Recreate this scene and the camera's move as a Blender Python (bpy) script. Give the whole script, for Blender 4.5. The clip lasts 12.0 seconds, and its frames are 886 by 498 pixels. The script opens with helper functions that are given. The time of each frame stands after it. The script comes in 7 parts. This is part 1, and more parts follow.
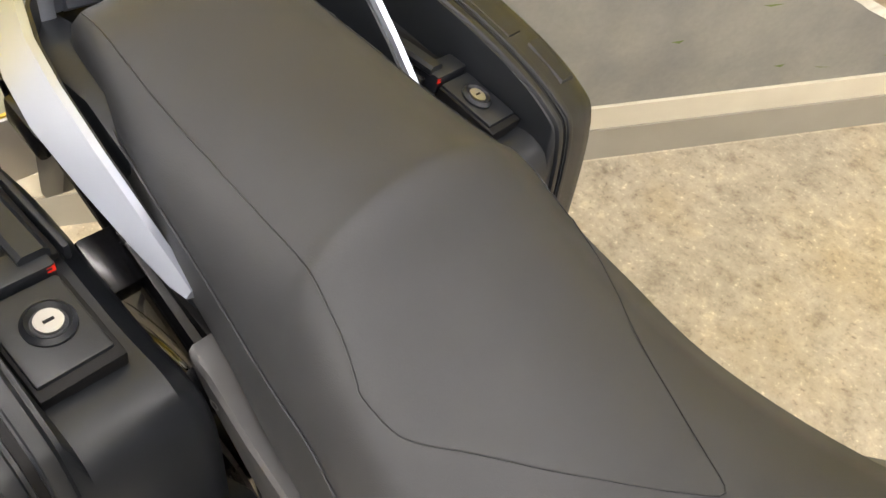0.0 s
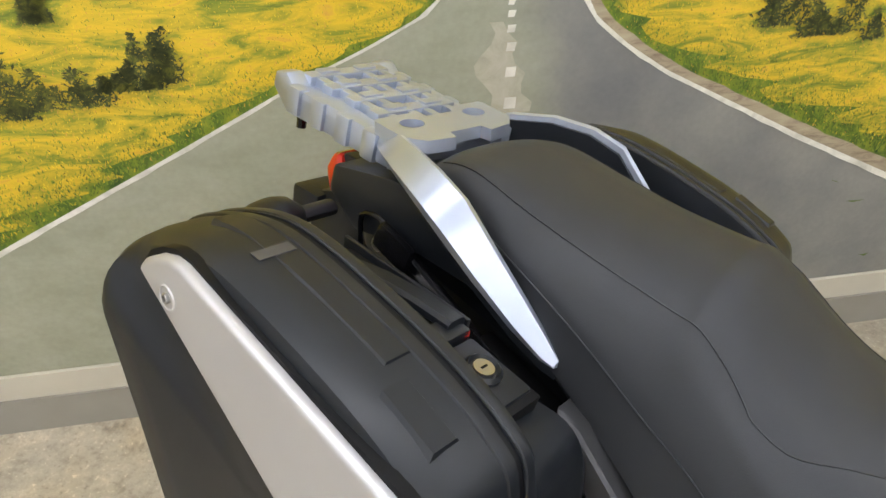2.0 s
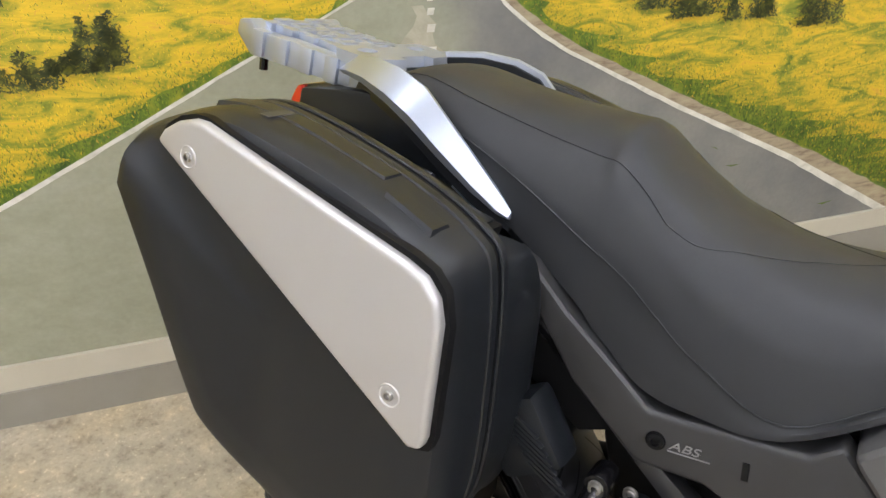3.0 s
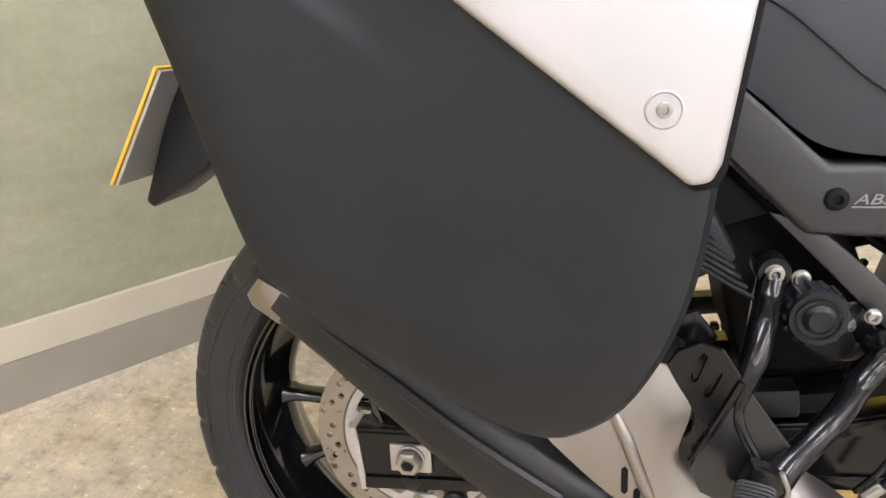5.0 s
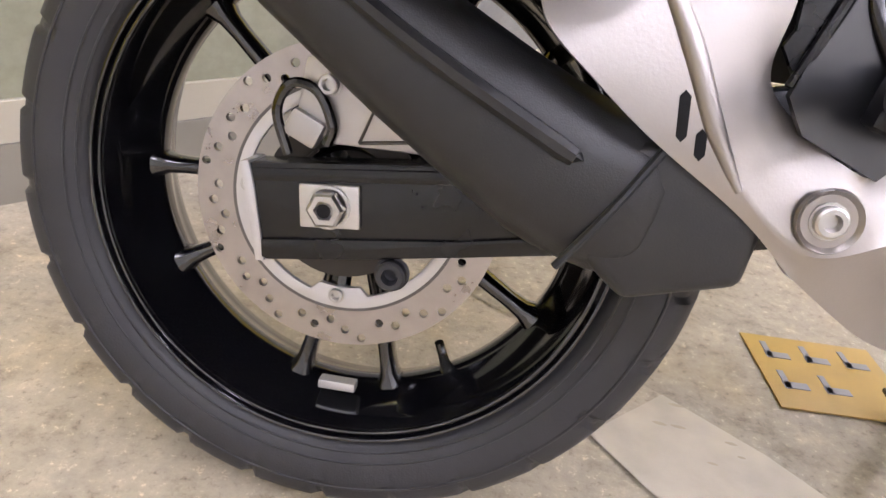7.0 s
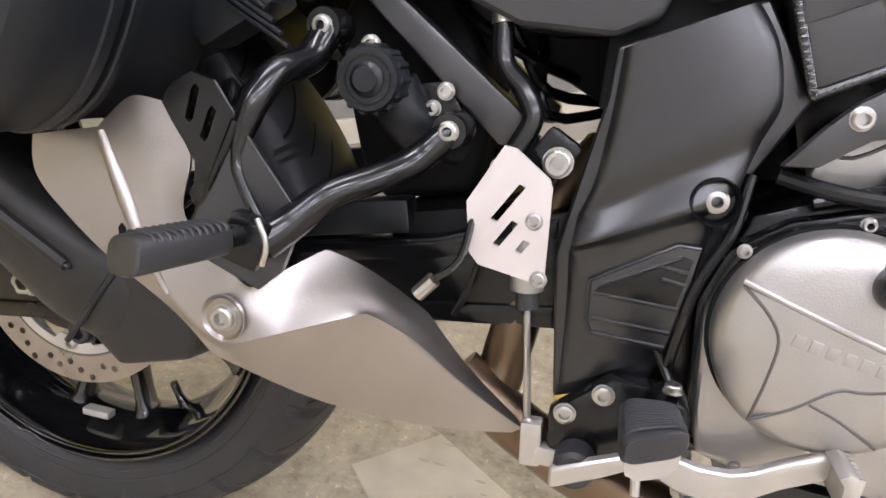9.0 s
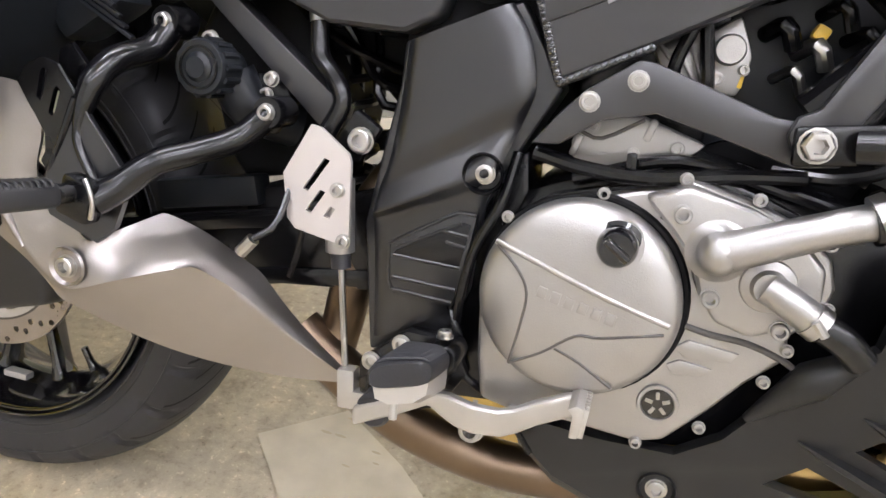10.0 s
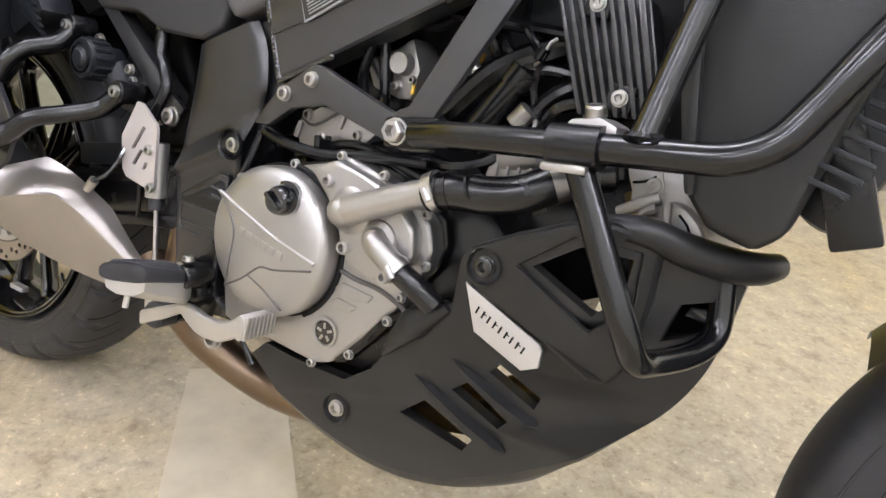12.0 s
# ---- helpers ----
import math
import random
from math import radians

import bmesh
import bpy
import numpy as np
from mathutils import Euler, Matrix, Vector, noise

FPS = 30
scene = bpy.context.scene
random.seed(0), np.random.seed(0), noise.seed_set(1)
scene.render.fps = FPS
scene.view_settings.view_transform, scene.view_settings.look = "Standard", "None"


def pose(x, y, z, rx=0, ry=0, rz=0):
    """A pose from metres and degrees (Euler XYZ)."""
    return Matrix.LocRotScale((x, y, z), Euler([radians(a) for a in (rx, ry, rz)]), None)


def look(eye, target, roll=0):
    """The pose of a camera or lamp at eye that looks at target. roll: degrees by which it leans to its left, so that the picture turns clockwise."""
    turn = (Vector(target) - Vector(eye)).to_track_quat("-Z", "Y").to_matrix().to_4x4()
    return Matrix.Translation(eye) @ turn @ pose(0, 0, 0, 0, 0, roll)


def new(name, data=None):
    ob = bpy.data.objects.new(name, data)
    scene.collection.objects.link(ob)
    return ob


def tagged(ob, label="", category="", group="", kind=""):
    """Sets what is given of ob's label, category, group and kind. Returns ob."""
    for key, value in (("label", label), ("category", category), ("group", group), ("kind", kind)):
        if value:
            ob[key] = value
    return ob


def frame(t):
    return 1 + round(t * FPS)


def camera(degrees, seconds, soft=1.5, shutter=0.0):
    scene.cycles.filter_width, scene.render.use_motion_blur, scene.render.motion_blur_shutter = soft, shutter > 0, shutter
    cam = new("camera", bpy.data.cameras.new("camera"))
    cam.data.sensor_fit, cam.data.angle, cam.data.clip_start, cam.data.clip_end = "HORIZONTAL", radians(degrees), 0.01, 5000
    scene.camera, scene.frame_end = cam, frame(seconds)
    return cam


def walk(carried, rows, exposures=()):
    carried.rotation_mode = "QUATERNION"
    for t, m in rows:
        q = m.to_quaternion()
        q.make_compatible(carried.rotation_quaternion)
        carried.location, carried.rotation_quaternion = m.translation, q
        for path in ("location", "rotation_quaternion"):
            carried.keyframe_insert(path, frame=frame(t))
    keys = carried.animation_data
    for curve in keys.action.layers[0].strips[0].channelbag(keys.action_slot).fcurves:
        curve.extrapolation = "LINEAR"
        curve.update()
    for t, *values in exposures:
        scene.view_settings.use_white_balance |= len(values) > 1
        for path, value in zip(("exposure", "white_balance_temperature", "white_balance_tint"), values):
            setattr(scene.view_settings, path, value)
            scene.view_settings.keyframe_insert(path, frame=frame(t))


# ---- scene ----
cam = camera(63.9, 12.0)
# the parked bike leans on its stand: its own axes, turned into the level world
UP = Vector((math.sin(radians(8.4)), -math.sin(radians(11.98)), 1)).normalized()
AHEAD = (Vector((1, 0, 0)) - UP * UP.x).normalized()
LEAN = Matrix((AHEAD, UP.cross(AHEAD), UP)).to_4x4()
PATH = [
    (0, (0.575, -0.3, 1.163), (-0.391, 0.902, -0.112), 3.3),
    (0.5, (0.545, -0.299, 1.177), (-0.628, 0.829, 0.014), 1.5),
    (1, (0.544, -0.322, 1.189), (-0.759, 0.798, 0.165), 0.7),
    (1.5, (0.543, -0.436, 1.176), (-0.8, 0.764, 0.306), 0.7),
    (2, (0.489, -0.6, 1.122), (-0.735, 0.807, 0.401), 1.5),
    (2.5, (0.49, -0.683, 1.05), (-0.637, 0.849, 0.432), 1.2),
    (3, (0.551, -0.773, 0.998), (-0.497, 0.824, 0.407), 0.1),
    (3.2, (0.558, -0.815, 0.982), (-0.447, 0.811, 0.393), -0.4),
    (4.8, (0.2394, -0.8445, 0.8011), (-0.1682, 1.0253, 0.22), -3.28),
    (5, (0.1995, -0.7831, 0.7603), (-0.2268, 1.0856, 0.1893), -2.86),
    (5.5, (0.1546, -0.6839, 0.6286), (-0.1739, 1.2026, 0.0513), 0.06),
    (6, (0.1095, -0.6483, 0.5028), (-0.0899, 1.2469, -0.1042), 1.13),
    (6.5, (0.1018, -0.6414, 0.4409), (-0.0554, 1.2538, -0.1783), 2.01),
    (6.7, (0.1118, -0.6329, 0.4382), (-0.06, 1.2688, -0.1567), 1.90),
    (8.3, (0.4101, -0.6775, 0.5095), (-0.0271, 1.208, 0.0057), 0.64),
    (8.5, (0.4489, -0.684, 0.5296), (0.0228, 1.2008, 0.0139), 0.72),
    (9, (0.5649, -0.6861, 0.5309), (0.0986, 1.1933, 0.0305), 1.12),
    (9.5, (0.6707, -0.6963, 0.5199), (0.1894, 1.1857, 0.044), 1.48),
    (10, (0.754, -0.7286, 0.5128), (0.2326, 1.1482, 0.0593), 1.84),
    (10.5, (0.8457, -0.7848, 0.5139), (0.2975, 1.1015, 0.138), 2.36),
    (11, (0.9637, -0.7856, 0.5071), (0.3041, 1.0718, 0.1683), 3.95),
    (11.5, (1.0872, -0.7449, 0.4942), (0.2405, 1.0327, 0.1429), 5.58),
    (12, (1.2206, -0.7283, 0.4961), (0.2586, 0.9877, 0.1359), 6.41),
]
walk(cam, [(t, LEAN @ look(eye, target, roll)) for t, eye, target, roll in PATH],
     [(0, 1.03, 7300, 12), (0.5, 0.96, 6750, 11), (1, 0.66, 6500, 10), (1.5, 0.42, 6350, 10), (2.5, 0.22, 6400, 11), (3.2, 0.38, 6400, 12), (4.8, 0.72, 6600, 15), (5.1, 0.95, 6450, 17), (5.5, 1.28, 6250, 21), (6.1, 1.1, 6200, 22), (6.7, 1.0, 6200, 23), (8.3, 0.98, 6150, 21), (9.5, 0.83, 6350, 16), (12, 0.84, 6300, 14)])

# ---- light ----
world = bpy.data.worlds.new("room_air")
scene.world = world
world.use_nodes = True
world.node_tree.nodes["Background"].inputs[0].default_value = (0.9, 0.95, 1, 1)
world.node_tree.nodes["Background"].inputs[1].default_value = 0.008


# ---- materials ----
def material(name, colour, rough=0.5, metal=0.0, vary=0.15, scale=30.0, bump=0.0, bump_scale=200.0, coat=0.0, spec=0.5, patchy=0.1):
    """A surface with large patches, fine grain and a fine relief."""
    m = bpy.data.materials.new(name)
    m.use_nodes = True
    nt = m.node_tree
    b = nt.nodes["Principled BSDF"]
    co = nt.nodes.new("ShaderNodeTexCoord")
    n1 = nt.nodes.new("ShaderNodeTexNoise")
    n1.inputs["Scale"].default_value, n1.inputs["Detail"].default_value = scale, 6
    n2 = nt.nodes.new("ShaderNodeTexNoise")
    n2.inputs["Scale"].default_value, n2.inputs["Detail"].default_value = bump_scale, 4
    nt.links.new(co.outputs["Object"], n1.inputs["Vector"])
    nt.links.new(co.outputs["Object"], n2.inputs["Vector"])
    mix = nt.nodes.new("ShaderNodeMix")
    mix.data_type = "RGBA"
    mix.inputs[6].default_value = (*[c * (1 - vary) for c in colour], 1)
    mix.inputs[7].default_value = (*[min(1, c * (1 + vary)) for c in colour], 1)
    nt.links.new(n1.outputs[0], mix.inputs[0])
    nt.links.new(mix.outputs[2], b.inputs["Base Color"])
    mr = nt.nodes.new("ShaderNodeMapRange")
    mr.inputs[3].default_value, mr.inputs[4].default_value = max(0.02, rough - patchy), min(1, rough + patchy)
    nt.links.new(n1.outputs[0], mr.inputs[0])
    nt.links.new(mr.outputs[0], b.inputs["Roughness"])
    b.inputs["Metallic"].default_value = metal
    b.inputs["Specular IOR Level"].default_value = spec
    b.inputs["Coat Weight"].default_value = coat
    if bump:
        bp = nt.nodes.new("ShaderNodeBump")
        bp.inputs["Strength"].default_value, bp.inputs["Distance"].default_value = bump, 0.001
        nt.links.new(n2.outputs[0], bp.inputs["Height"])
        nt.links.new(bp.outputs[0], b.inputs["Normal"])
    return m


RUBBER = material("tyre_rubber", (0.021, 0.021, 0.0235), 0.5, spec=0.42, vary=0.4, scale=18, bump=0.25, bump_scale=500)
VINYL = material("seat_vinyl", (0.0245, 0.0258, 0.0285), 0.5, spec=0.32, patchy=0.05, bump=0.15, bump_scale=900)
PLASTIC = material("black_plastic", (0.008, 0.0095, 0.012), 0.4, spec=0.38, patchy=0.04, bump=0.12, bump_scale=1300)
GREYP = material("dark_grey_plastic", (0.0105, 0.0105, 0.0108), 0.4, spec=0.42, bump=0.2, patchy=0.04, bump_scale=1100)
COVERP = material("side_cover_plastic", (0.03, 0.03, 0.031), 0.42, spec=0.45, bump=0.2, bump_scale=1100, patchy=0.04)
MUFFLER = material("matt_heat_paint", (0.0105, 0.0102, 0.0104), 0.42, spec=0.42, vary=0.3, bump=0.2, bump_scale=900)
PEGRUB = material("peg_rubber", (0.02, 0.02, 0.021), 0.5, spec=0.45)
TUBING = material("black_tube_paint", (0.0035, 0.0035, 0.0042), 0.2, spec=0.5, patchy=0.03)
GUARD = material("anodised_guard_plate", (0.6, 0.565, 0.555), 0.4, metal=0.7, vary=0.06)
GLOSS = material("gloss_black_paint", (0.003, 0.003, 0.004), 0.12, coat=0.8, patchy=0.03)
HOSE = material("black_hose_rubber", (0.0045, 0.0045, 0.0052), 0.24, spec=0.5)
TANKGREY = material("grey_tank_plastic", (0.085, 0.085, 0.087), 0.36, spec=0.5, bump=0.1, bump_scale=900)
SATIN = material("satin_black_steel", (0.0035, 0.0035, 0.0042), 0.24, spec=0.42)
FRAME = material("frame_black_paint", (0.006, 0.0063, 0.0075), 0.29, spec=0.75, vary=0.1, scale=40, patchy=0.02)
FLATBAR = material("satin_black_bar", (0.019, 0.019, 0.0205), 0.3, spec=0.75, vary=0.1, scale=40, patchy=0.03)
SILVER = material("silver_paint", (0.43, 0.47, 0.55), 0.35, metal=0.75, vary=0.08, scale=12)
PANEL = material("brushed_aluminium", (0.5, 0.49, 0.485), 0.46, metal=0.6, vary=0.07, scale=12, bump=0.08, bump_scale=600)
STEEL = material("stainless_steel", (0.32, 0.295, 0.276), 0.36, metal=0.95, vary=0.14, scale=14, bump=0.1, bump_scale=500)
CAST = material("cast_alloy", (0.37, 0.36, 0.345), 0.38, metal=0.85, vary=0.1, bump=0.2, bump_scale=700)
ALLOY = material("bare_alloy", (0.46, 0.445, 0.42), 0.36, metal=0.75, vary=0.12, scale=40, bump=0.1, bump_scale=500)
BOLT = material("zinc_bolt", (0.43, 0.42, 0.4), 0.33, metal=1.0)
DISC = material("brake_disc_steel", (0.33, 0.3, 0.28), 0.3, metal=0.95, vary=0.18, scale=50)
CHAIN = material("chain_steel", (0.05, 0.045, 0.04), 0.5, metal=0.8)
PIPE = material("heat_tinted_pipe", (0.165, 0.118, 0.078), 0.35, metal=0.95, vary=0.4, scale=12)
# Darker grey puts the shade of creases and joints into the colour.
GROOVE = material("shaded_joint_grey", (0.1, 0.095, 0.09), 0.5, metal=0.4)
BRASS = material("brassy_pipe", (0.5, 0.34, 0.13), 0.3, metal=1.0, vary=0.3)
RED = material("red_mark", (0.6, 0.02, 0.01), 0.4)
REDLENS = material("red_lamp_lens", (0.5, 0.02, 0.01), 0.12, coat=0.5)
ORANGE = material("orange_label", (0.75, 0.25, 0.03), 0.5)
LETTER = material("pale_print", (0.2, 0.2, 0.2), 0.5, vary=0.2)
WHITE = material("white_print", (0.75, 0.75, 0.73), 0.5, vary=0.05)
YELLOW = material("yellow_plate", (0.72, 0.46, 0.05), 0.4, vary=0.08)
STICKER = material("faded_sticker", (0.045, 0.045, 0.05), 0.4)
GREYLABEL = material("grey_sticker", (0.25, 0.25, 0.26), 0.4)
# Near-black: shade of slots, bores and gaps in colour; also black trim.
DARK = material("recess_shade_black_trim", (0.0035, 0.0035, 0.004), 0.6, spec=0.2)


# ---- mesh helpers ----
def finish(bm, sharp=35):
    bmesh.ops.recalc_face_normals(bm, faces=bm.faces[:])
    for f in bm.faces:
        f.smooth = True
    lim = radians(sharp)
    for e in bm.edges:
        e.smooth = len(e.link_faces) == 2 and e.calc_face_angle(0) < lim
    return bm


def part(name, bm, mat, parent, label="", sharp=35):
    """One mesh object under a thing or under a part."""
    me = bpy.data.meshes.new(name)
    finish(bm, sharp)
    bm.to_mesh(me)
    bm.free()
    me.materials.append(mat)
    ob = new(name, me)
    if parent is not None and parent.parent is not None and parent.parent.parent is not None:
        parent = parent.parent  # no deeper than thing, part, sub-part
    ob.parent = parent
    return tagged(ob, label)


def thing(name, label, category, m=None, group="", kind=""):
    ob = new(name)
    ob.empty_display_size = 0.05
    if m is not None:
        ob.matrix_basis = m
    return tagged(ob, label, category, group, kind)


def bevel(bm, w, seg=2, angle=30):
    if w > 0:
        es = [e for e in bm.edges if len(e.link_faces) == 2 and e.calc_face_angle(0) > radians(angle)]
        bmesh.ops.bevel(bm, geom=es, offset=w, segments=seg, profile=0.6, affect="EDGES", clamp_overlap=True)
    return bm


def prism(outline, y0, y1, w=0.0, seg=2, into=None, taper=1.0):
    """An outline in the bike's side plane (x, z), with thickness from y0 to y1. taper scales the outline at y0."""
    bm = into or bmesh.new()
    cx = sum(p[0] for p in outline) / len(outline)
    cz = sum(p[1] for p in outline) / len(outline)
    a = [bm.verts.new((cx + (x - cx) * taper, y0, cz + (z - cz) * taper)) for x, z in outline]
    b = [bm.verts.new((x, y1, z)) for x, z in outline]
    n = len(a)
    bm.faces.new(a)
    bm.faces.new(b[::-1])
    for k in range(n):
        bm.faces.new((a[k], b[k], b[(k + 1) % n], a[(k + 1) % n]))
    bmesh.ops.recalc_face_normals(bm, faces=bm.faces[:])
    return bevel(bm, w, seg)


def box(c, size, rot=(0, 0, 0), w=0.002, into=None, seg=2):
    bm = bmesh.new()
    bmesh.ops.create_cube(bm, size=1, matrix=pose(*c, *rot) @ Matrix.Diagonal((*size, 1)))
    bevel(bm, w, seg)
    return merge(into, bm)


def merge(into, bm):
    if into is None:
        return bm
    me = bpy.data.meshes.new("joined")
    bm.to_mesh(me)
    bm.free()
    into.from_mesh(me)
    bpy.data.meshes.remove(me)
    return into


def smooth_line(points, steps=6):
    """A curve through the points."""
    p = [Vector(q) for q in points]
    if steps < 2 or len(p) < 3:
        return p
    p = [p[0] * 2 - p[1]] + p + [p[-1] * 2 - p[-2]]
    out = []
    for k in range(1, len(p) - 2):
        for s in range(steps):
            t = s / steps
            a, b, c, d = p[k - 1:k + 3]
            out.append(0.5 * (2 * b + (c - a) * t + (2 * a - 5 * b + 4 * c - d) * t * t + (3 * b - a - 3 * c + d) * t ** 3))
    return out + [p[-2]]


def tube(points, r, steps=5, seg=12, into=None, radii=None, cap=True):
    """A round bar or hose along a curve; radii: one for each given point."""
    line = smooth_line(points, steps)
    rs = [r] * len(line)
    if radii:
        rs = [float(np.interp(k / (len(line) - 1) * (len(radii) - 1), range(len(radii)), radii)) for k in range(len(line))]
    bm = into or bmesh.new()
    up = Vector((0.13, 0.31, 0.94)).normalized()
    rings = []
    for k, q in enumerate(line):
        d = (line[min(k + 1, len(line) - 1)] - line[max(k - 1, 0)]).normalized()
        a = d.cross(up)
        a = a.normalized() if a.length > 0.05 else d.orthogonal().normalized()
        b = a.cross(d).normalized()
        up = b
        rings.append([bm.verts.new(q + rs[k] * (math.cos(t) * a + math.sin(t) * b)) for t in [2 * math.pi * i / seg for i in range(seg)]])
    for u, v in zip(rings, rings[1:]):
        for k in range(seg):
            bm.faces.new((u[k], u[(k + 1) % seg], v[(k + 1) % seg], v[k]))
    if cap:
        bm.faces.new(rings[0][::-1])
        bm.faces.new(rings[-1])
    return bm


def loft(rings, closed=True, caps=True, into=None):
    bm = into or bmesh.new()
    vs = [[bm.verts.new(p) for p in ring] for ring in rings]
    n = len(vs[0])
    for u, v in zip(vs, vs[1:]):
        for k in range(n if closed else n - 1):
            bm.faces.new((u[k], u[(k + 1) % n], v[(k + 1) % n], v[k]))
    if caps and closed:
        bm.faces.new(vs[0][::-1])
        bm.faces.new(vs[-1])
    return bm


def revolve(profile, c, seg=48, axis="y", into=None, loop=False):
    """Turns (radius, offset along the axis) round an axis through c."""
    bm = into or bmesh.new()
    rings = []
    for k in range(seg):
        t = 2 * math.pi * k / seg
        ring = []
        for r, o in profile:
            if axis == "y":
                v = (c[0] + r * math.cos(t), c[1] + o, c[2] + r * math.sin(t))
            elif axis == "x":
                v = (c[0] + o, c[1] + r * math.cos(t), c[2] + r * math.sin(t))
            else:
                v = (c[0] + r * math.cos(t), c[1] + r * math.sin(t), c[2] + o)
            ring.append(bm.verts.new(v))
        rings.append(ring)
    n = len(profile)
    for k in range(seg):
        u, v = rings[k], rings[(k + 1) % seg]
        for j in range(n if loop else n - 1):
            bm.faces.new((u[j], u[(j + 1) % n], v[(j + 1) % n], v[j]))
    bmesh.ops.remove_doubles(bm, verts=bm.verts[:], dist=1e-5)
    return bm


def bolt(c, r, h, axis=(0, -1, 0), seg=14, into=None, hexed=False):
    """A screw head with a washer and a socket, standing on c along axis."""
    bm = bmesh.new()
    n = 6 if hexed else seg
    revolve([(0, 0), (r * 1.18, 0), (r * 1.18, h * 0.2), (r * 1.02, h * 0.22)], (0, 0, 0), seg, "z", bm)
    revolve([(r, h * 0.2), (r, h * 0.85), (r * 0.85, h), (r * 0.56, h), (r * 0.5, h * 0.1), (0, h * 0.1)], (0, 0, 0), n, "z", bm)
    m = Vector(axis).normalized().to_track_quat("Z", "Y").to_matrix().to_4x4()
    bmesh.ops.transform(bm, matrix=Matrix.Translation(c) @ m, verts=bm.verts[:])
    return merge(into, bm)


def mirrored(bm):
    """The same shape on the bike's other side."""
    for v in bm.verts:
        v.co.y = -v.co.y
    bmesh.ops.reverse_faces(bm, faces=bm.faces[:])
    return bm



def sculpted(name, rows, mat, parent, label="", ridge=(), edge=1.0, thick=0.004, corners=(), hard=None):
    """A pressed or cast skin through rows of stations, rounded between them; ridge: columns that stay creased,
    corners: stations (row, column) that stay pointed, hard: (column, first row, last row) of a sharp fold."""
    bm = loft(rows, closed=False)
    cr = bm.edges.layers.float.new("crease_edge")
    bm.verts.index_update()
    n = len(rows[0])
    for e in bm.edges:
        a, b = (v.index % n for v in e.verts)
        if len(e.link_faces) == 1:
            e[cr] = edge
        elif a == b and a in dict(ridge):
            e[cr] = dict(ridge)[a]
    cv = bm.verts.layers.float.new("crease_vert")
    for v in bm.verts:
        if (v.index // n, v.index % n) in corners:
            v[cv] = 0.8
    ob = part(name, bm, mat, parent, label, sharp=180)
    if hard:
        for e in ob.data.edges:
            a, b = e.vertices
            if a % n == b % n == hard[0] and hard[1] <= a // n <= hard[2] and hard[1] <= b // n <= hard[2]:
                e.use_edge_sharp = True
    s = ob.modifiers.new("round", "SUBSURF")
    s.levels = s.render_levels = 3
    t = ob.modifiers.new("thickness", "SOLIDIFY")
    t.thickness, t.offset = thick, -1 if ob.data.polygons[0].normal.y < 0 else 1
    return ob


from mathutils.geometry import tessellate_polygon


def pierced(outline, holes, y0, y1, slope=0.0, z0=0.37, w=0.0, merge_flat=True):
    """A plate in the side plane with openings right through it; slope tilts its foot inwards."""
    loops = [[Vector((x, 0, z)) for x, z in o] for o in (outline, *holes)]
    tris = tessellate_polygon([[Vector((p.x, p.z, 0)) for p in lp] for lp in loops])
    flat = [p for lp in loops for p in lp]
    bm = bmesh.new()
    a = [bm.verts.new((p.x, y0 + (z0 - p.z) * slope, p.z)) for p in flat]
    b = [bm.verts.new((p.x, y1 + (z0 - p.z) * slope, p.z)) for p in flat]
    for t in tris:
        bm.faces.new([a[k] for k in t])
        bm.faces.new([b[k] for k in t[::-1]])
    n = 0
    for lp in loops:
        m = len(lp)
        for k in range(m):
            i, j = n + k, n + (k + 1) % m
            bm.faces.new((a[i], a[j], b[j], b[i]))
        n += m
    bmesh.ops.recalc_face_normals(bm, faces=bm.faces[:])
    if merge_flat:
        bmesh.ops.dissolve_limit(bm, angle_limit=radians(1), verts=bm.verts[:], edges=bm.edges[:])
    bmesh.ops.recalc_face_normals(bm, faces=bm.faces[:])
    return bevel(bm, w, 2, 50)
# ---- the room ----
WALL_N = Vector((-0.777, 0.6296, 0))
WALL_U = Vector((0.6296, 0.777, 0))
WALL_D = 0.785
WALL = Matrix((WALL_U, Vector((0, 0, 1)), -WALL_N)).transposed().to_4x4()
WALL.translation = WALL_N * WALL_D  # x along the wall, y up, z into the room


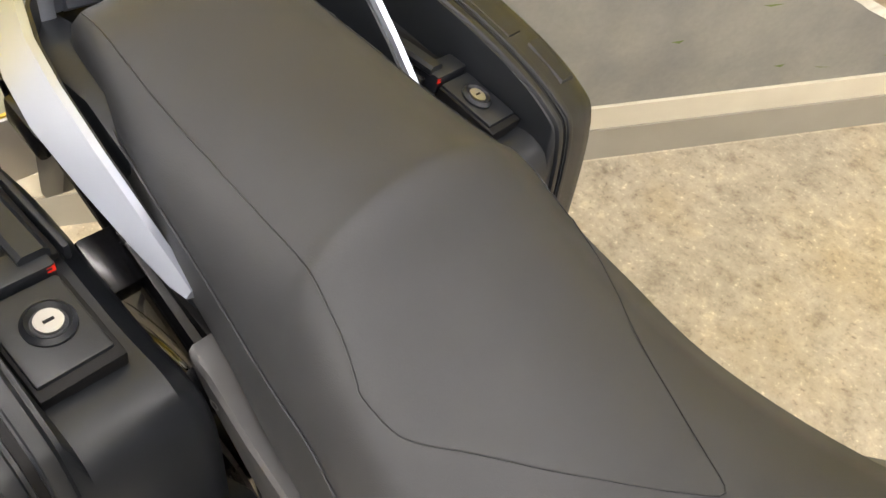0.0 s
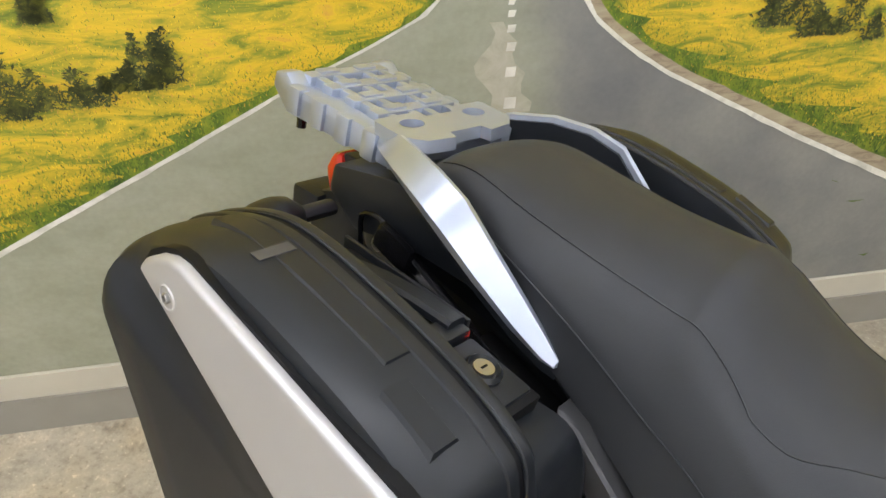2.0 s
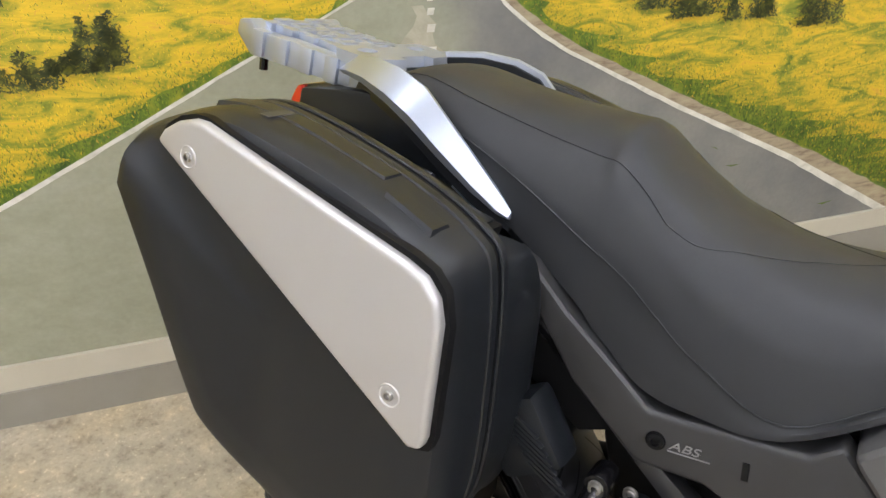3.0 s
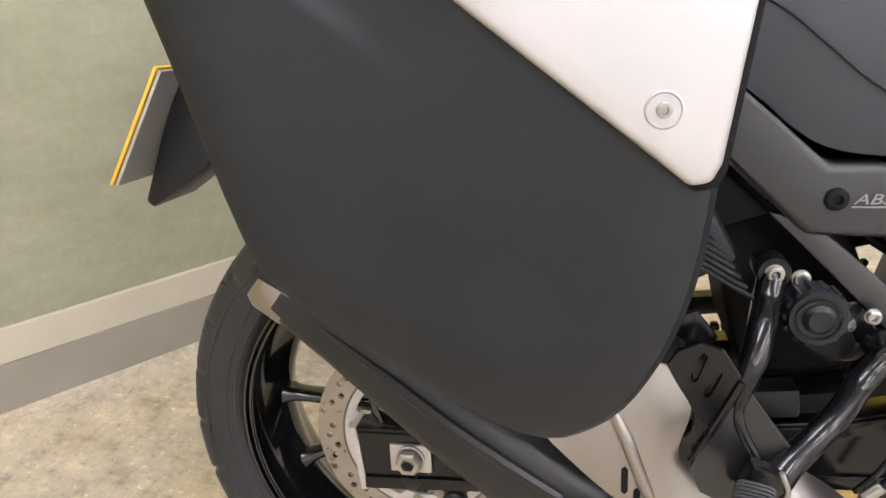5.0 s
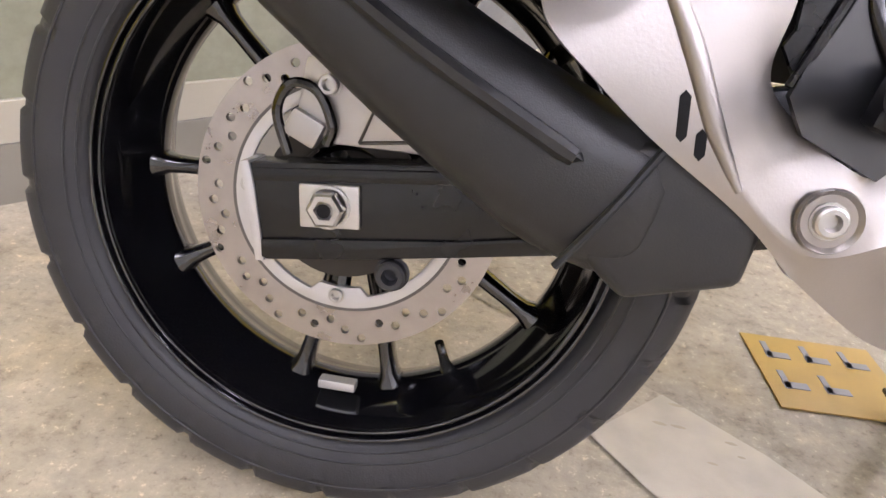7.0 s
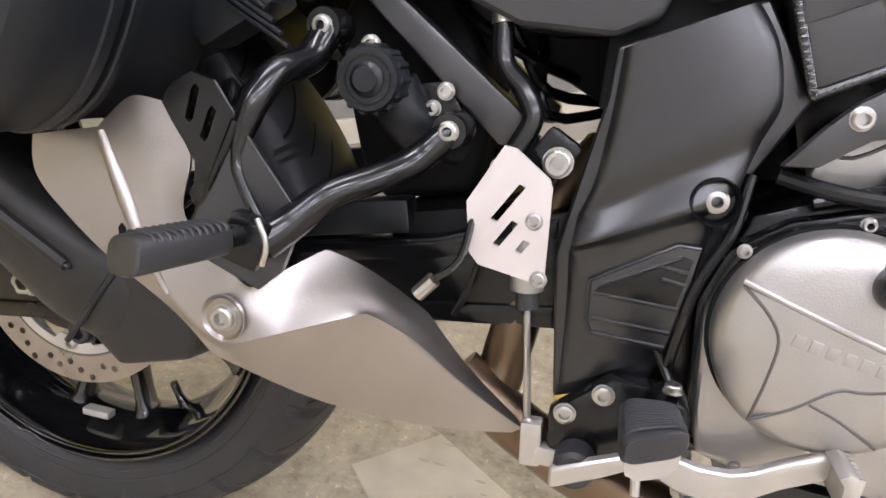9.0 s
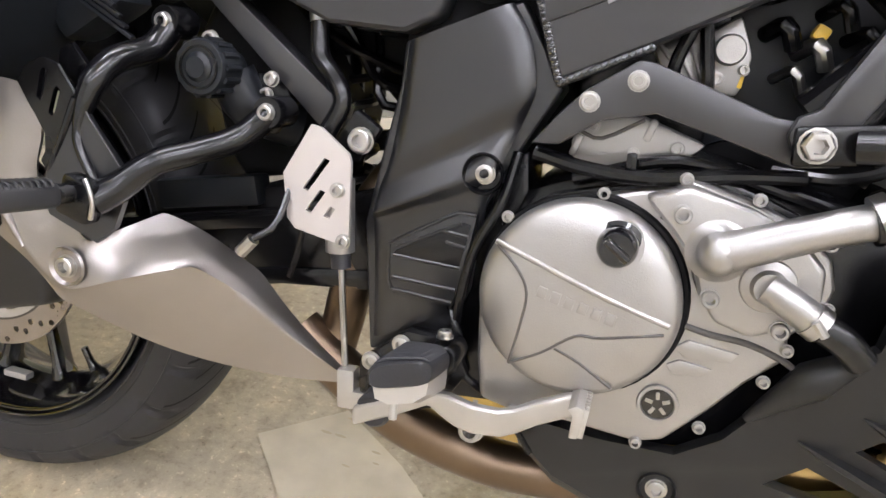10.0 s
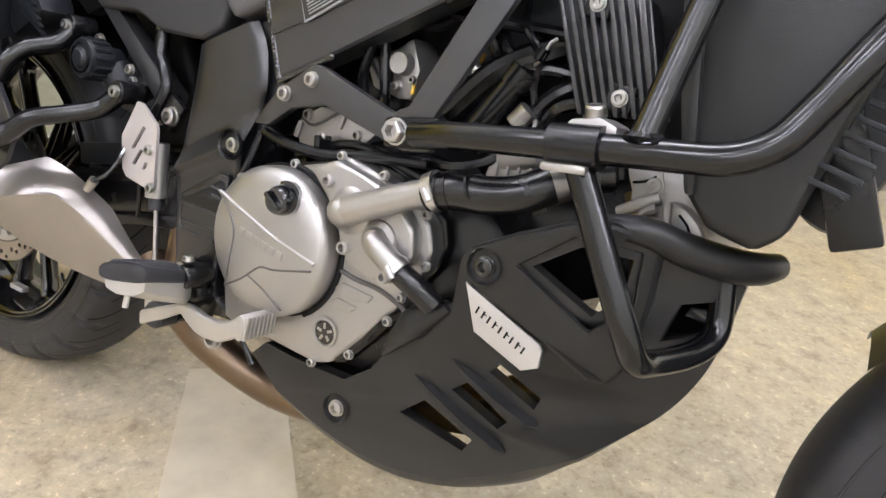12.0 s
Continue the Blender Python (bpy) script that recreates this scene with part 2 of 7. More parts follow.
def concrete(name, tint=1.0):
    m = bpy.data.materials.new(name)
    m.use_nodes = True
    nt = m.node_tree
    b = nt.nodes["Principled BSDF"]
    co = nt.nodes.new("ShaderNodeTexCoord")

    def noise_of(scale, detail=8, rough=0.6):
        n = nt.nodes.new("ShaderNodeTexNoise")
        n.inputs["Scale"].default_value, n.inputs["Detail"].default_value, n.inputs["Roughness"].default_value = scale, detail, rough
        nt.links.new(co.outputs["Object"], n.inputs["Vector"])
        return n

    def ramp_of(src, stops):
        r = nt.nodes.new("ShaderNodeValToRGB")
        while len(r.color_ramp.elements) < len(stops):
            r.color_ramp.elements.new(0.5)
        for e, (p, c) in zip(r.color_ramp.elements, stops):
            e.position, e.color = p, (*c, 1)
        nt.links.new(src.outputs[0], r.inputs[0])
        return r

    big, mid, fine = noise_of(2.6, 6), noise_of(16, 9, 0.72), noise_of(70, 8, 0.8)
    r1 = ramp_of(big, [(0.35, (0.37 * tint, 0.33 * tint, 0.26 * tint)), (0.5, (0.45 * tint, 0.40 * tint, 0.31 * tint)), (0.66, (0.44 * tint, 0.37 * tint, 0.255 * tint))])
    r2 = ramp_of(mid, [(0.3, (0.5, 0.47, 0.43)), (0.46, (0.93, 0.91, 0.88)), (0.56, (1.04, 1.02, 0.99)), (0.68, (1.36, 1.32, 1.24))])
    r3 = ramp_of(fine, [(0.34, (0.5, 0.47, 0.43)), (0.44, (0.96, 0.95, 0.93)), (0.58, (1.02, 1.02, 1)), (0.64, (1.7, 1.66, 1.56))])
    x1, x2 = nt.nodes.new("ShaderNodeMix"), nt.nodes.new("ShaderNodeMix")
    for x in (x1, x2):
        x.data_type, x.blend_type, x.inputs[0].default_value = "RGBA", "MULTIPLY", 1.0
    nt.links.new(r1.outputs[0], x1.inputs[6])
    nt.links.new(r2.outputs[0], x1.inputs[7])
    nt.links.new(x1.outputs[2], x2.inputs[6])
    nt.links.new(r3.outputs[0], x2.inputs[7])
    nt.links.new(x2.outputs[2], b.inputs["Base Color"])
    rr = nt.nodes.new("ShaderNodeMapRange")
    rr.inputs[3].default_value, rr.inputs[4].default_value = 0.26, 0.6
    nt.links.new(mid.outputs[0], rr.inputs[0])
    nt.links.new(rr.outputs[0], b.inputs["Roughness"])
    bp = nt.nodes.new("ShaderNodeBump")
    bp.inputs["Strength"].default_value, bp.inputs["Distance"].default_value = 0.5, 0.002
    nt.links.new(fine.outputs[0], bp.inputs["Height"])
    nt.links.new(bp.outputs[0], b.inputs["Normal"])
    return m


CONCRETE = concrete("worn_concrete")
# Darker tint of the same concrete: the bike's shade put into the colour.
SHADED_CONCRETE = concrete("shaded_concrete", 0.8)
PLASTER = material("painted_plaster", (0.78, 0.78, 0.75), 0.7, vary=0.06, scale=4, bump=0.2)
CEILWHITE = material("ceiling_paint", (0.56, 0.58, 0.6), 0.8, vary=0.04, scale=3)
SKIRTTOP = material("cream_skirting", (0.50, 0.46, 0.36), 0.55, vary=0.12, scale=9, bump=0.2)
SKIRTLOW = material("grey_skirting", (0.27, 0.25, 0.205), 0.55, vary=0.15, scale=9, bump=0.2)

bm = bmesh.new()
bmesh.ops.create_grid(bm, x_segments=4, y_segments=4, size=7)
floor = part("floor", bm, CONCRETE, None)
tagged(floor, "worn stained concrete garage floor", "floor", kind="structure")


def slab(name, c, size, mat, label, category, m=None):
    ob = part(name, box(c, size, w=0), mat, None)
    if m is not None:
        ob.matrix_basis = m
    return tagged(ob, label, category, kind="structure")


slab("wall_mural", (0, 1.4, -0.06), (8, 2.8, 0.12), PLASTER, "plastered wall behind the printed road picture", "wall", WALL)
# Unseen walls added to close the room; pale paint bounces light onto side faces.
slab("wall_opposite", (0, 1.4, 4.6), (8, 2.8, 0.12), PLASTER, "unseen plain pale wall added to close the room", "wall", WALL)
slab("wall_side", (-3.96, 1.4, 2.27), (0.12, 2.8, 4.5), PLASTER, "unseen plain pale wall added to close the room", "wall", WALL)
slab("wall_end", (3.96, 1.4, 2.27), (0.12, 2.8, 4.5), PLASTER, "unseen plain pale wall added to close the room", "wall", WALL)
slab("ceiling", (0, 2.86, 2.27), (8.2, 0.1, 4.9), CEILWHITE, "off-white painted ceiling", "ceiling", WALL)
slab("skirting_low", (0, 0.049, 0.008), (7.8, 0.098, 0.016), SKIRTLOW, "grey lower skirting band at the wall foot", "skirting", WALL)
slab("skirting_top", (0, 0.132, 0.006), (7.8, 0.066, 0.012), SKIRTTOP, "cream upper skirting band on the wall", "skirting", WALL)

# ---- lamps under the ceiling ----
LAMP = bpy.data.materials.new("lamp_diffuser")
LAMP.use_nodes = True
LAMP.node_tree.nodes["Principled BSDF"].inputs["Emission Color"].default_value = (0.97, 0.98, 1.05, 1)
LAMP.node_tree.nodes["Principled BSDF"].inputs["Emission Strength"].default_value = 24.0


def ceiling_lamp(x, z):
    th = thing("ceiling_light", "white fluorescent ceiling light with a long diffuser", "ceiling light",
               WALL @ Matrix.Translation((x, 2.78, z)), group="ceiling lights")
    part("lamp_housing", box((0, 0.005, 0), (1.5, 0.05, 0.2), w=0.004), CEILWHITE, th)
    part("diffuser", box((0, -0.03, 0), (1.44, 0.03, 0.16), w=0.008), LAMP, th)
    return th


for x in (-1.9, 0.1, 2.1):
    for z in (0.9, 2.6, 4.0):
        ceiling_lamp(x, z)

# ---- the motorcycle ----
bike = thing("motorcycle", "black and silver adventure motorcycle leaning on its side stand", "motorcycle", LEAN)


def tyre(name, c, r, half, rim_r, parent, cuts=26, depth=0.006):
    """A road tyre: bulging flanks, rounded shoulders, and grooves cut into the tread."""
    side = [(0.0, 0.70), (0.07, 0.82), (0.17, 0.92), (0.33, 0.985), (0.5, 1.0), (0.62, 0.975), (0.7, 0.935), (0.735, 0.905), (0.77, 0.87), (0.81, 0.81), (0.86, 0.71), (0.91, 0.57), (0.95, 0.42), (0.98, 0.26), (0.995, 0.12)]
    prof = [(rim_r + (r - rim_r) * a, -half * b) for a, b in side] + [(r, 0.0)] + [(rim_r + (r - rim_r) * a, half * b) for a, b in side[::-1]]
    prof += [(rim_r - 0.01, half * 0.6), (rim_r - 0.01, -half * 0.6)]
    per = 14
    bm = revolve(prof, (0, 0, 0), cuts * per, loop=True)
    for v in bm.verts:
        q = math.hypot(v.co.x, v.co.z)
        u = (q - rim_r) / (r - rim_r)
        if not 0.6 < u < 0.9:
            continue
        k = round(math.atan2(v.co.z, v.co.x) / (2 * math.pi) * cuts * per)
        if (k + (7 if v.co.y > 0 else 0)) % per in (0, 1):
            d = 1 - depth * 0.7 / q
            v.co.x, v.co.z, v.co.y = v.co.x * d, v.co.z * d, v.co.y * (1 - depth * 5)
    bmesh.ops.translate(bm, vec=c, verts=bm.verts[:])
    ob = part(name, bm, RUBBER, parent, sharp=28)
    # flat near-black ribbons paint the sipes' shade, from the shoulder towards the middle of the tread, with short ones
    # between
    lat = [b for a, b in side[8:]] + [0.0]
    rad = [rim_r + (r - rim_r) * a for a, b in side[8:]] + [r]
    bm = bmesh.new()
    for s in (-1, 1):
        for k in range(cuts):
            for w0, w1, off, wide in ((0.87, 0.14, 0.0, 0.0021), (0.66, 0.3, 0.5, 0.0014)):
                prev = None
                for j in range(9):
                    w = w0 + (w1 - w0) * j / 8
                    q = float(np.interp(w, lat[::-1], rad[::-1])) + 0.0004
                    a = 2 * math.pi * (k + off + (0.5 if s > 0 else 0)) / cuts + 0.055 + (0.87 - w) ** 1.3 * 0.28
                    pts = [bm.verts.new((c[0] + q * math.cos(a + e * wide / q), c[1] + s * half * w, c[2] + q * math.sin(a + e * wide / q))) for e in (-1, 1)]
                    if prev:
                        bm.faces.new((prev[0], prev[1], pts[1], pts[0]))
                    prev = pts
    if depth > 0.003:
        tagged(part("sipe_shade_ribbon", bm, DARK, ob), kind="stuff")
    else:
        bm.free()
    for u, w, h in ((0.16, 0.918, 0.0012), (0.27, 0.967, 0.0009), (0.56, 0.993, 0.001)):
        q = rim_r + (r - rim_r) * u
        for s in (-1, 1):
            part("sidewall_ring", revolve([(q + h * 1.4 * math.cos(t), s * half * w + h * math.sin(t)) for t in [k * math.pi / 3 for k in range(6)]], c, 120, loop=True), RUBBER, ob)
    return ob


def rear_wheel():
    c = (0.001, 0, 0.3105)
    hub = part("rear_wheel", revolve([(0.03, -0.075), (0.045, -0.07), (0.05, -0.03), (0.042, 0), (0.05, 0.03), (0.05, 0.07), (0.03, 0.075)], c, 32), GLOSS, bike, "gloss black cast rear wheel")
    half = [(0.2285, 0.067), (0.2275, 0.0695), (0.2255, 0.0695), (0.2245, 0.067), (0.2235, 0.0655), (0.2215, 0.066), (0.2205, 0.068), (0.219, 0.0675), (0.2175, 0.064), (0.2145, 0.058), (0.2115, 0.045), (0.2065, 0.028), (0.199, 0.015), (0.1945, 0.007)]
    prof = [(r, -y) for r, y in half] + [(r, y) for r, y in half[::-1]] + [(0.222, 0.055), (0.215, 0.02), (0.215, -0.02), (0.222, -0.055)]
    part("rim", revolve(prof, c, 128, loop=True), GLOSS, hub, sharp=50)
    tyre("tyre", c, 0.314, 0.076, 0.2255, hub)
    for q, y in ((0.2265, -0.0695), (0.2197, -0.0678), (0.2265, 0.0695)):
        part("rim_lip", revolve([(q + 0.002 * math.cos(t), y + 0.002 * math.sin(t)) for t in [k * math.pi / 4 for k in range(8)]], c, 128, loop=True), GLOSS, hub)
    o = Vector(c)
    for a in (131, 177, 205, 251, 277, 323, 349, 35, 61, 107):
        t = radians(a)
        d, n = Vector((math.cos(t), 0, math.sin(t))), Vector((-math.sin(t), 0, math.cos(t)))
        rings = []
        for q, w, h in ((0.04, 0.014, 0.022), (0.08, 0.0095, 0.018), (0.13, 0.008, 0.015), (0.17, 0.0075, 0.0145), (0.187, 0.0085, 0.0155), (0.197, 0.0125, 0.018), (0.206, 0.02, 0.02)):
            rings.append([o + d * q + n * w * math.copysign(abs(math.cos(b)) ** 0.7, math.cos(b)) + Vector((0, h, 0)) * math.copysign(abs(math.sin(b)) ** 0.7, math.sin(b)) for b in [2 * math.pi * k / 14 for k in range(14)]])
        part("spoke", loft(rings), GLOSS, hub, sharp=60)
    return hub


wheel = rear_wheel()

PAN = [(-0.125, 0.86), (-0.1, 0.9), (-0.04, 0.922), (0.03, 0.93), (0.10, 0.913), (0.2, 0.873), (0.26, 0.836), (0.279, 0.803),
       (0.275, 0.7), (0.262, 0.6), (0.235, 0.532), (0.20, 0.494), (0.15, 0.486), (0.05, 0.54), (-0.03, 0.597), (-0.055, 0.64), (-0.092, 0.76)]


def ring_of(outline, y, k=1.0, dz=0.0):
    line = smooth_line([(x, 0, z) for x, z in outline] + [(outline[0][0], 0, outline[0][1])], 4)[:-1]
    cx = sum(p.x for p in line) / len(line)
    cz = sum(p.z for p in line) / len(line)
    return [(cx + (p.x - cx) * k, y, cz + (p.z - cz) * k + dz) for p in line]


def pannier(side):
    right = side < 0
    th = thing("pannier", "black plastic side case with a brushed silver panel" if right else "black plastic side case on the far flank", "side case", LEAN, group="panniers")

    def fit(bm):
        if right:
            return bm
        for v in bm.verts:
            v.co.y = -0.165 + (v.co.y + 0.165) * 0.8
        return mirrored(bm)

    def bulge(bm):
        """The lid widens towards its lower rear corner."""
        for v in bm.verts:
            if v.co.y < -0.3:
                below = 0.63 * (-0.032 - v.co.x) + 0.777 * (0.885 - v.co.z)
                k = min(1, max(0, (0.06 - v.co.x) / 0.17)) * min(1, max(0, below / 0.05)) * min(1, (-0.3 - v.co.y) / 0.035)
                v.co.y -= 0.026 * k
                v.co.x += 0.024 * k
        return bm

    lid = part("lid", fit(bulge(loft([ring_of(PAN, -0.272, 0.97), ring_of(PAN, -0.274), ring_of(PAN, -0.318), ring_of(PAN, -0.338, 0.988), ring_of(PAN, -0.351, 0.955), ring_of(PAN, -0.356, 0.9), ring_of(PAN, -0.358, 0.7), ring_of(PAN, -0.358, 0.4), ring_of(PAN, -0.358, 0.1)]))), PLASTIC, th)
    top = [(x, z - float(np.interp(x, (0.2, 0.265), (0.055, 0.028))) if z > 0.79 else z) for x, z in PAN]
    case = part("case", fit(loft([ring_of(top, -0.158, 0.9, -0.03), ring_of(top, -0.165, 0.945, -0.02), ring_of(top, -0.18, 0.97, -0.004), ring_of(top, -0.246, 0.985), ring_of(PAN, -0.252, 0.985), ring_of(PAN, -0.268)])), PLASTIC, th)
    # raised ribs along the lid's top
    for x0, x1, y in ((-0.01, 0.19, -0.30), (0.205, 0.25, -0.318)):
        z = lambda x: float(np.interp(x, (0.03, 0.10, 0.2, 0.265), (0.93, 0.913, 0.873, 0.836)))
        bm = bmesh.new()
        line = [x0 + (x1 - x0) * k / 8 for k in range(9)]
        rings = []
        for x in line:
            rings.append([(x, y - 0.016, z(x) - 0.004), (x, y - 0.011, z(x) + 0.0028), (x, y + 0.011, z(x) + 0.0028), (x, y + 0.016, z(x) - 0.004)])
        part("rib", fit(loft(rings)), PLASTIC, lid)
    for y0, y1, k in ((-0.2865, -0.2775, 1.012), (-0.2655, -0.2575, 1.008)):
        part("rim_flange", fit(loft([ring_of(PAN, y0 - 0.003, 0.985), ring_of(PAN, y0, k - 0.003), ring_of(PAN, (y0 + y1) / 2, k), ring_of(PAN, y1, k - 0.003), ring_of(PAN, y1 + 0.003, 0.985)])), PLASTIC, lid if y0 < -0.27 else case)
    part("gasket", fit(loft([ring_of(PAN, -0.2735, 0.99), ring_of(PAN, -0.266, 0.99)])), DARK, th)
    # carrying handle and lock in the recessed top of the case
    grip = [(0.028, -0.2, 0.871), (0.07, -0.2, 0.8705), (0.115, -0.2, 0.865), (0.158, -0.2, 0.856)]
    part("handle", fit(loft([[(x + 0.2 * v, y + u, z + v) for u, v in ((-0.0105, -0.004), (-0.0105, 0.0015), (-0.007, 0.0045), (0.007, 0.0045), (0.0105, 0.0015), (0.0105, -0.004), (0.006, -0.008), (-0.006, -0.008))] for x, y, z in grip])), PLASTIC, case)
    # Near-black slab: the recess's shade under the handle, put into colour.
    part("recess_shade_slab", fit(box((0.078, -0.212, 0.859), (0.145, 0.058, 0.006), (0, 13, 0), 0.001)), DARK, case)
    part("recess_wall", fit(box((0.075, -0.1785, 0.862), (0.16, 0.005, 0.014), (0, 13, 0), 0.002)), PLASTIC, case)
    part("rear_block", fit(loft([[(-0.108 + e, y, z - 0.03), (-0.022 - e, y, z - 0.035), (-0.02 - e, y, z - 0.012), (-0.028 - e, y, z - 0.002), (-0.1 + e, y, z), (-0.11 + e, y, z - 0.008)] for y, z, e in ((-0.25, 0.874, 0), (-0.2, 0.868, 0), (-0.162, 0.858, 0), (-0.152, 0.85, 0.006))])), PLASTIC, case)
    part("handle_mount", fit(box((0.012, -0.215, 0.868), (0.026, 0.056, 0.014), (0, 10, 0), 0.003)), PLASTIC, case)
    part("handle_mount", fit(box((0.153, -0.2185, 0.845), (0.024, 0.054, 0.02), (0, 14, 0), 0.003)), PLASTIC, case)
    plate = part("lock_plate", fit(box((0.197, -0.219, 0.826), (0.066, 0.05, 0.02), (0, 19, 0), 0.003)), PLASTIC, case)
    part("plate_joint", fit(box((0.2, -0.2185, 0.8225), (0.074, 0.056, 0.018), (0, 19, 0), 0.002)), DARK, case)
    up = Vector((0.34, 0, 0.94))
    bm = bmesh.new()
    for prof, c in (([(0, 0), (0.0165, 0), (0.0165, 0.004), (0.0135, 0.007), (0.011, 0.004), (0, 0.004)], None),):
        revolve(prof, (0, 0, 0), 28, "z", bm)
    q = Matrix.Translation(Vector((0.1985, -0.2165, 0.8345))) @ up.to_track_quat("Z", "Y").to_matrix().to_4x4()
    bmesh.ops.transform(bm, matrix=q, verts=bm.verts[:])
    part("lock", fit(bm), PLASTIC, plate)
    bm = revolve([(0, 0.0065), (0.0088, 0.0065), (0.0092, 0.004)], (0, 0, 0), 24, "z")
    bmesh.ops.transform(bm, matrix=q, verts=bm.verts[:])
    part("key_barrel", fit(bm), BOLT, plate, "chrome lock barrel")
    bm = box((0, 0, 0.0066), (0.007, 0.002, 0.001), w=0)
    bmesh.ops.transform(bm, matrix=q, verts=bm.verts[:])
    part("key_slot", fit(bm), DARK, plate)
    part("release_mark", fit(box((0.1625, -0.1955, 0.848), (0.007, 0.007, 0.006), (0, 12, 0), 0.001)), RED, plate, "small red lock mark")
    if right:
        part("sticker", fit(box((0.066, -0.308, 0.9243), (0.012, 0.034, 0.0008), (0, 13, 0), 0)), STICKER, lid, "faded grey sticker")
        P = [(-0.032, 0.9), (-0.02, 0.911), (0.0, 0.919), (0.02, 0.922), (0.035, 0.92), (0.25, 0.832), (0.268, 0.822), (0.279, 0.807), (0.282, 0.786), (0.267, 0.685), (0.262, 0.674), (0.25, 0.672)]
        panel = part("silver_panel", prism(P, -0.369, -0.342, 0.015, 4), PANEL, th, "brushed silver trim panel")
        G = [(x + 0.004 * (1 if x > 0.12 else -1), z + 0.004 * (1 if z > 0.8 else -1)) for x, z in P]
        part("panel_groove", prism(G, -0.3595, -0.35, 0), DARK, panel)
        for x, z in ((0.234, 0.716), (0.012, 0.888)):
            part("screw_dish", revolve([(0.0115, -0.0005), (0.010, -0.002), (0.0085, -0.0005), (0, -0.0003)], (x, -0.368, z), 24), PANEL, panel)
            part("panel_screw", bolt((x, -0.368, z), 0.0045, 0.004), BOLT, panel)
        for k in range(6):
            x, z = -0.088 + 0.0165 * k, 0.872 - 0.0145 * k
            part("embossed_mark", box((x + 0.008, -0.359 - 0.006 * min(1, max(0, (0.04 - x) / 0.17)), z - 0.006), (0.009, 0.003, 0.011), (0, 40, 0), 0.001), PLASTIC, lid)
        for dx, dz, y, h in ((0.0, 0.0, -0.3, 0.012), (0.006, -0.011, -0.292, 0.008)):
            part("hinge_strap", box((-0.034 + dx, y, 0.583 + dz), (0.06, 0.02, h), (0, 31, 0), 0.003), PLASTIC, th)
        part("hinge", box((0.02, -0.29, 0.556), (0.05, 0.014, 0.008), (0, 29, 0), 0.002), PLASTIC, th)
        part("hinge", box((0.13, -0.285, 0.494), (0.04, 0.014, 0.008), (0, 25, 0), 0.002), PLASTIC, th)
    bm = box((0.262, -0.168, 0.592), (0.075, 0.05, 0.085), (0, -28, 0), 0.012)
    foot = part("mount_foot", fit(bm), PLASTIC, th)
    for k in range(8):
        part("foot_rib", fit(box((0.262 + k * 0.0055, -0.1945, 0.619 - k * 0.0088), (0.058, 0.006, 0.0035), (0, 32, 0), 0.0012)), PLASTIC, foot)
    return th


pannier(-1)
pannier(1)

SEAT = [(.0, .932, .045, .925, .062, .905, .06, .88), (.02, .95, .07, .943, .085, .922, .085, .875), (.075, .957, .082, .947, .1, .913, .102, .86),
        (.15, .937, .09, .922, .118, .886, .12, .835), (.23, .919, .094, .896, .128, .843, .13, .785), (.295, .908, .098, .878, .135, .80, .14, .735),
        (.316, .9035, .102, .874, .137, .787, .141, .71), (.334, .886, .106, .862, .138, .775, .143, .695), (.352, .866, .11, .845, .14, .762, .146, .678), (.38, .844, .12, .816, .144, .737, .148, .66), (.42, .817, .13, .788, .147, .704, .15, .652),
        (.50, .791, .13, .755, .147, .664, .15, .65), (.60, .787, .115, .757, .125, .715, .13, .70), (.72, .81, .09, .79, .10, .77, .105, .76)]


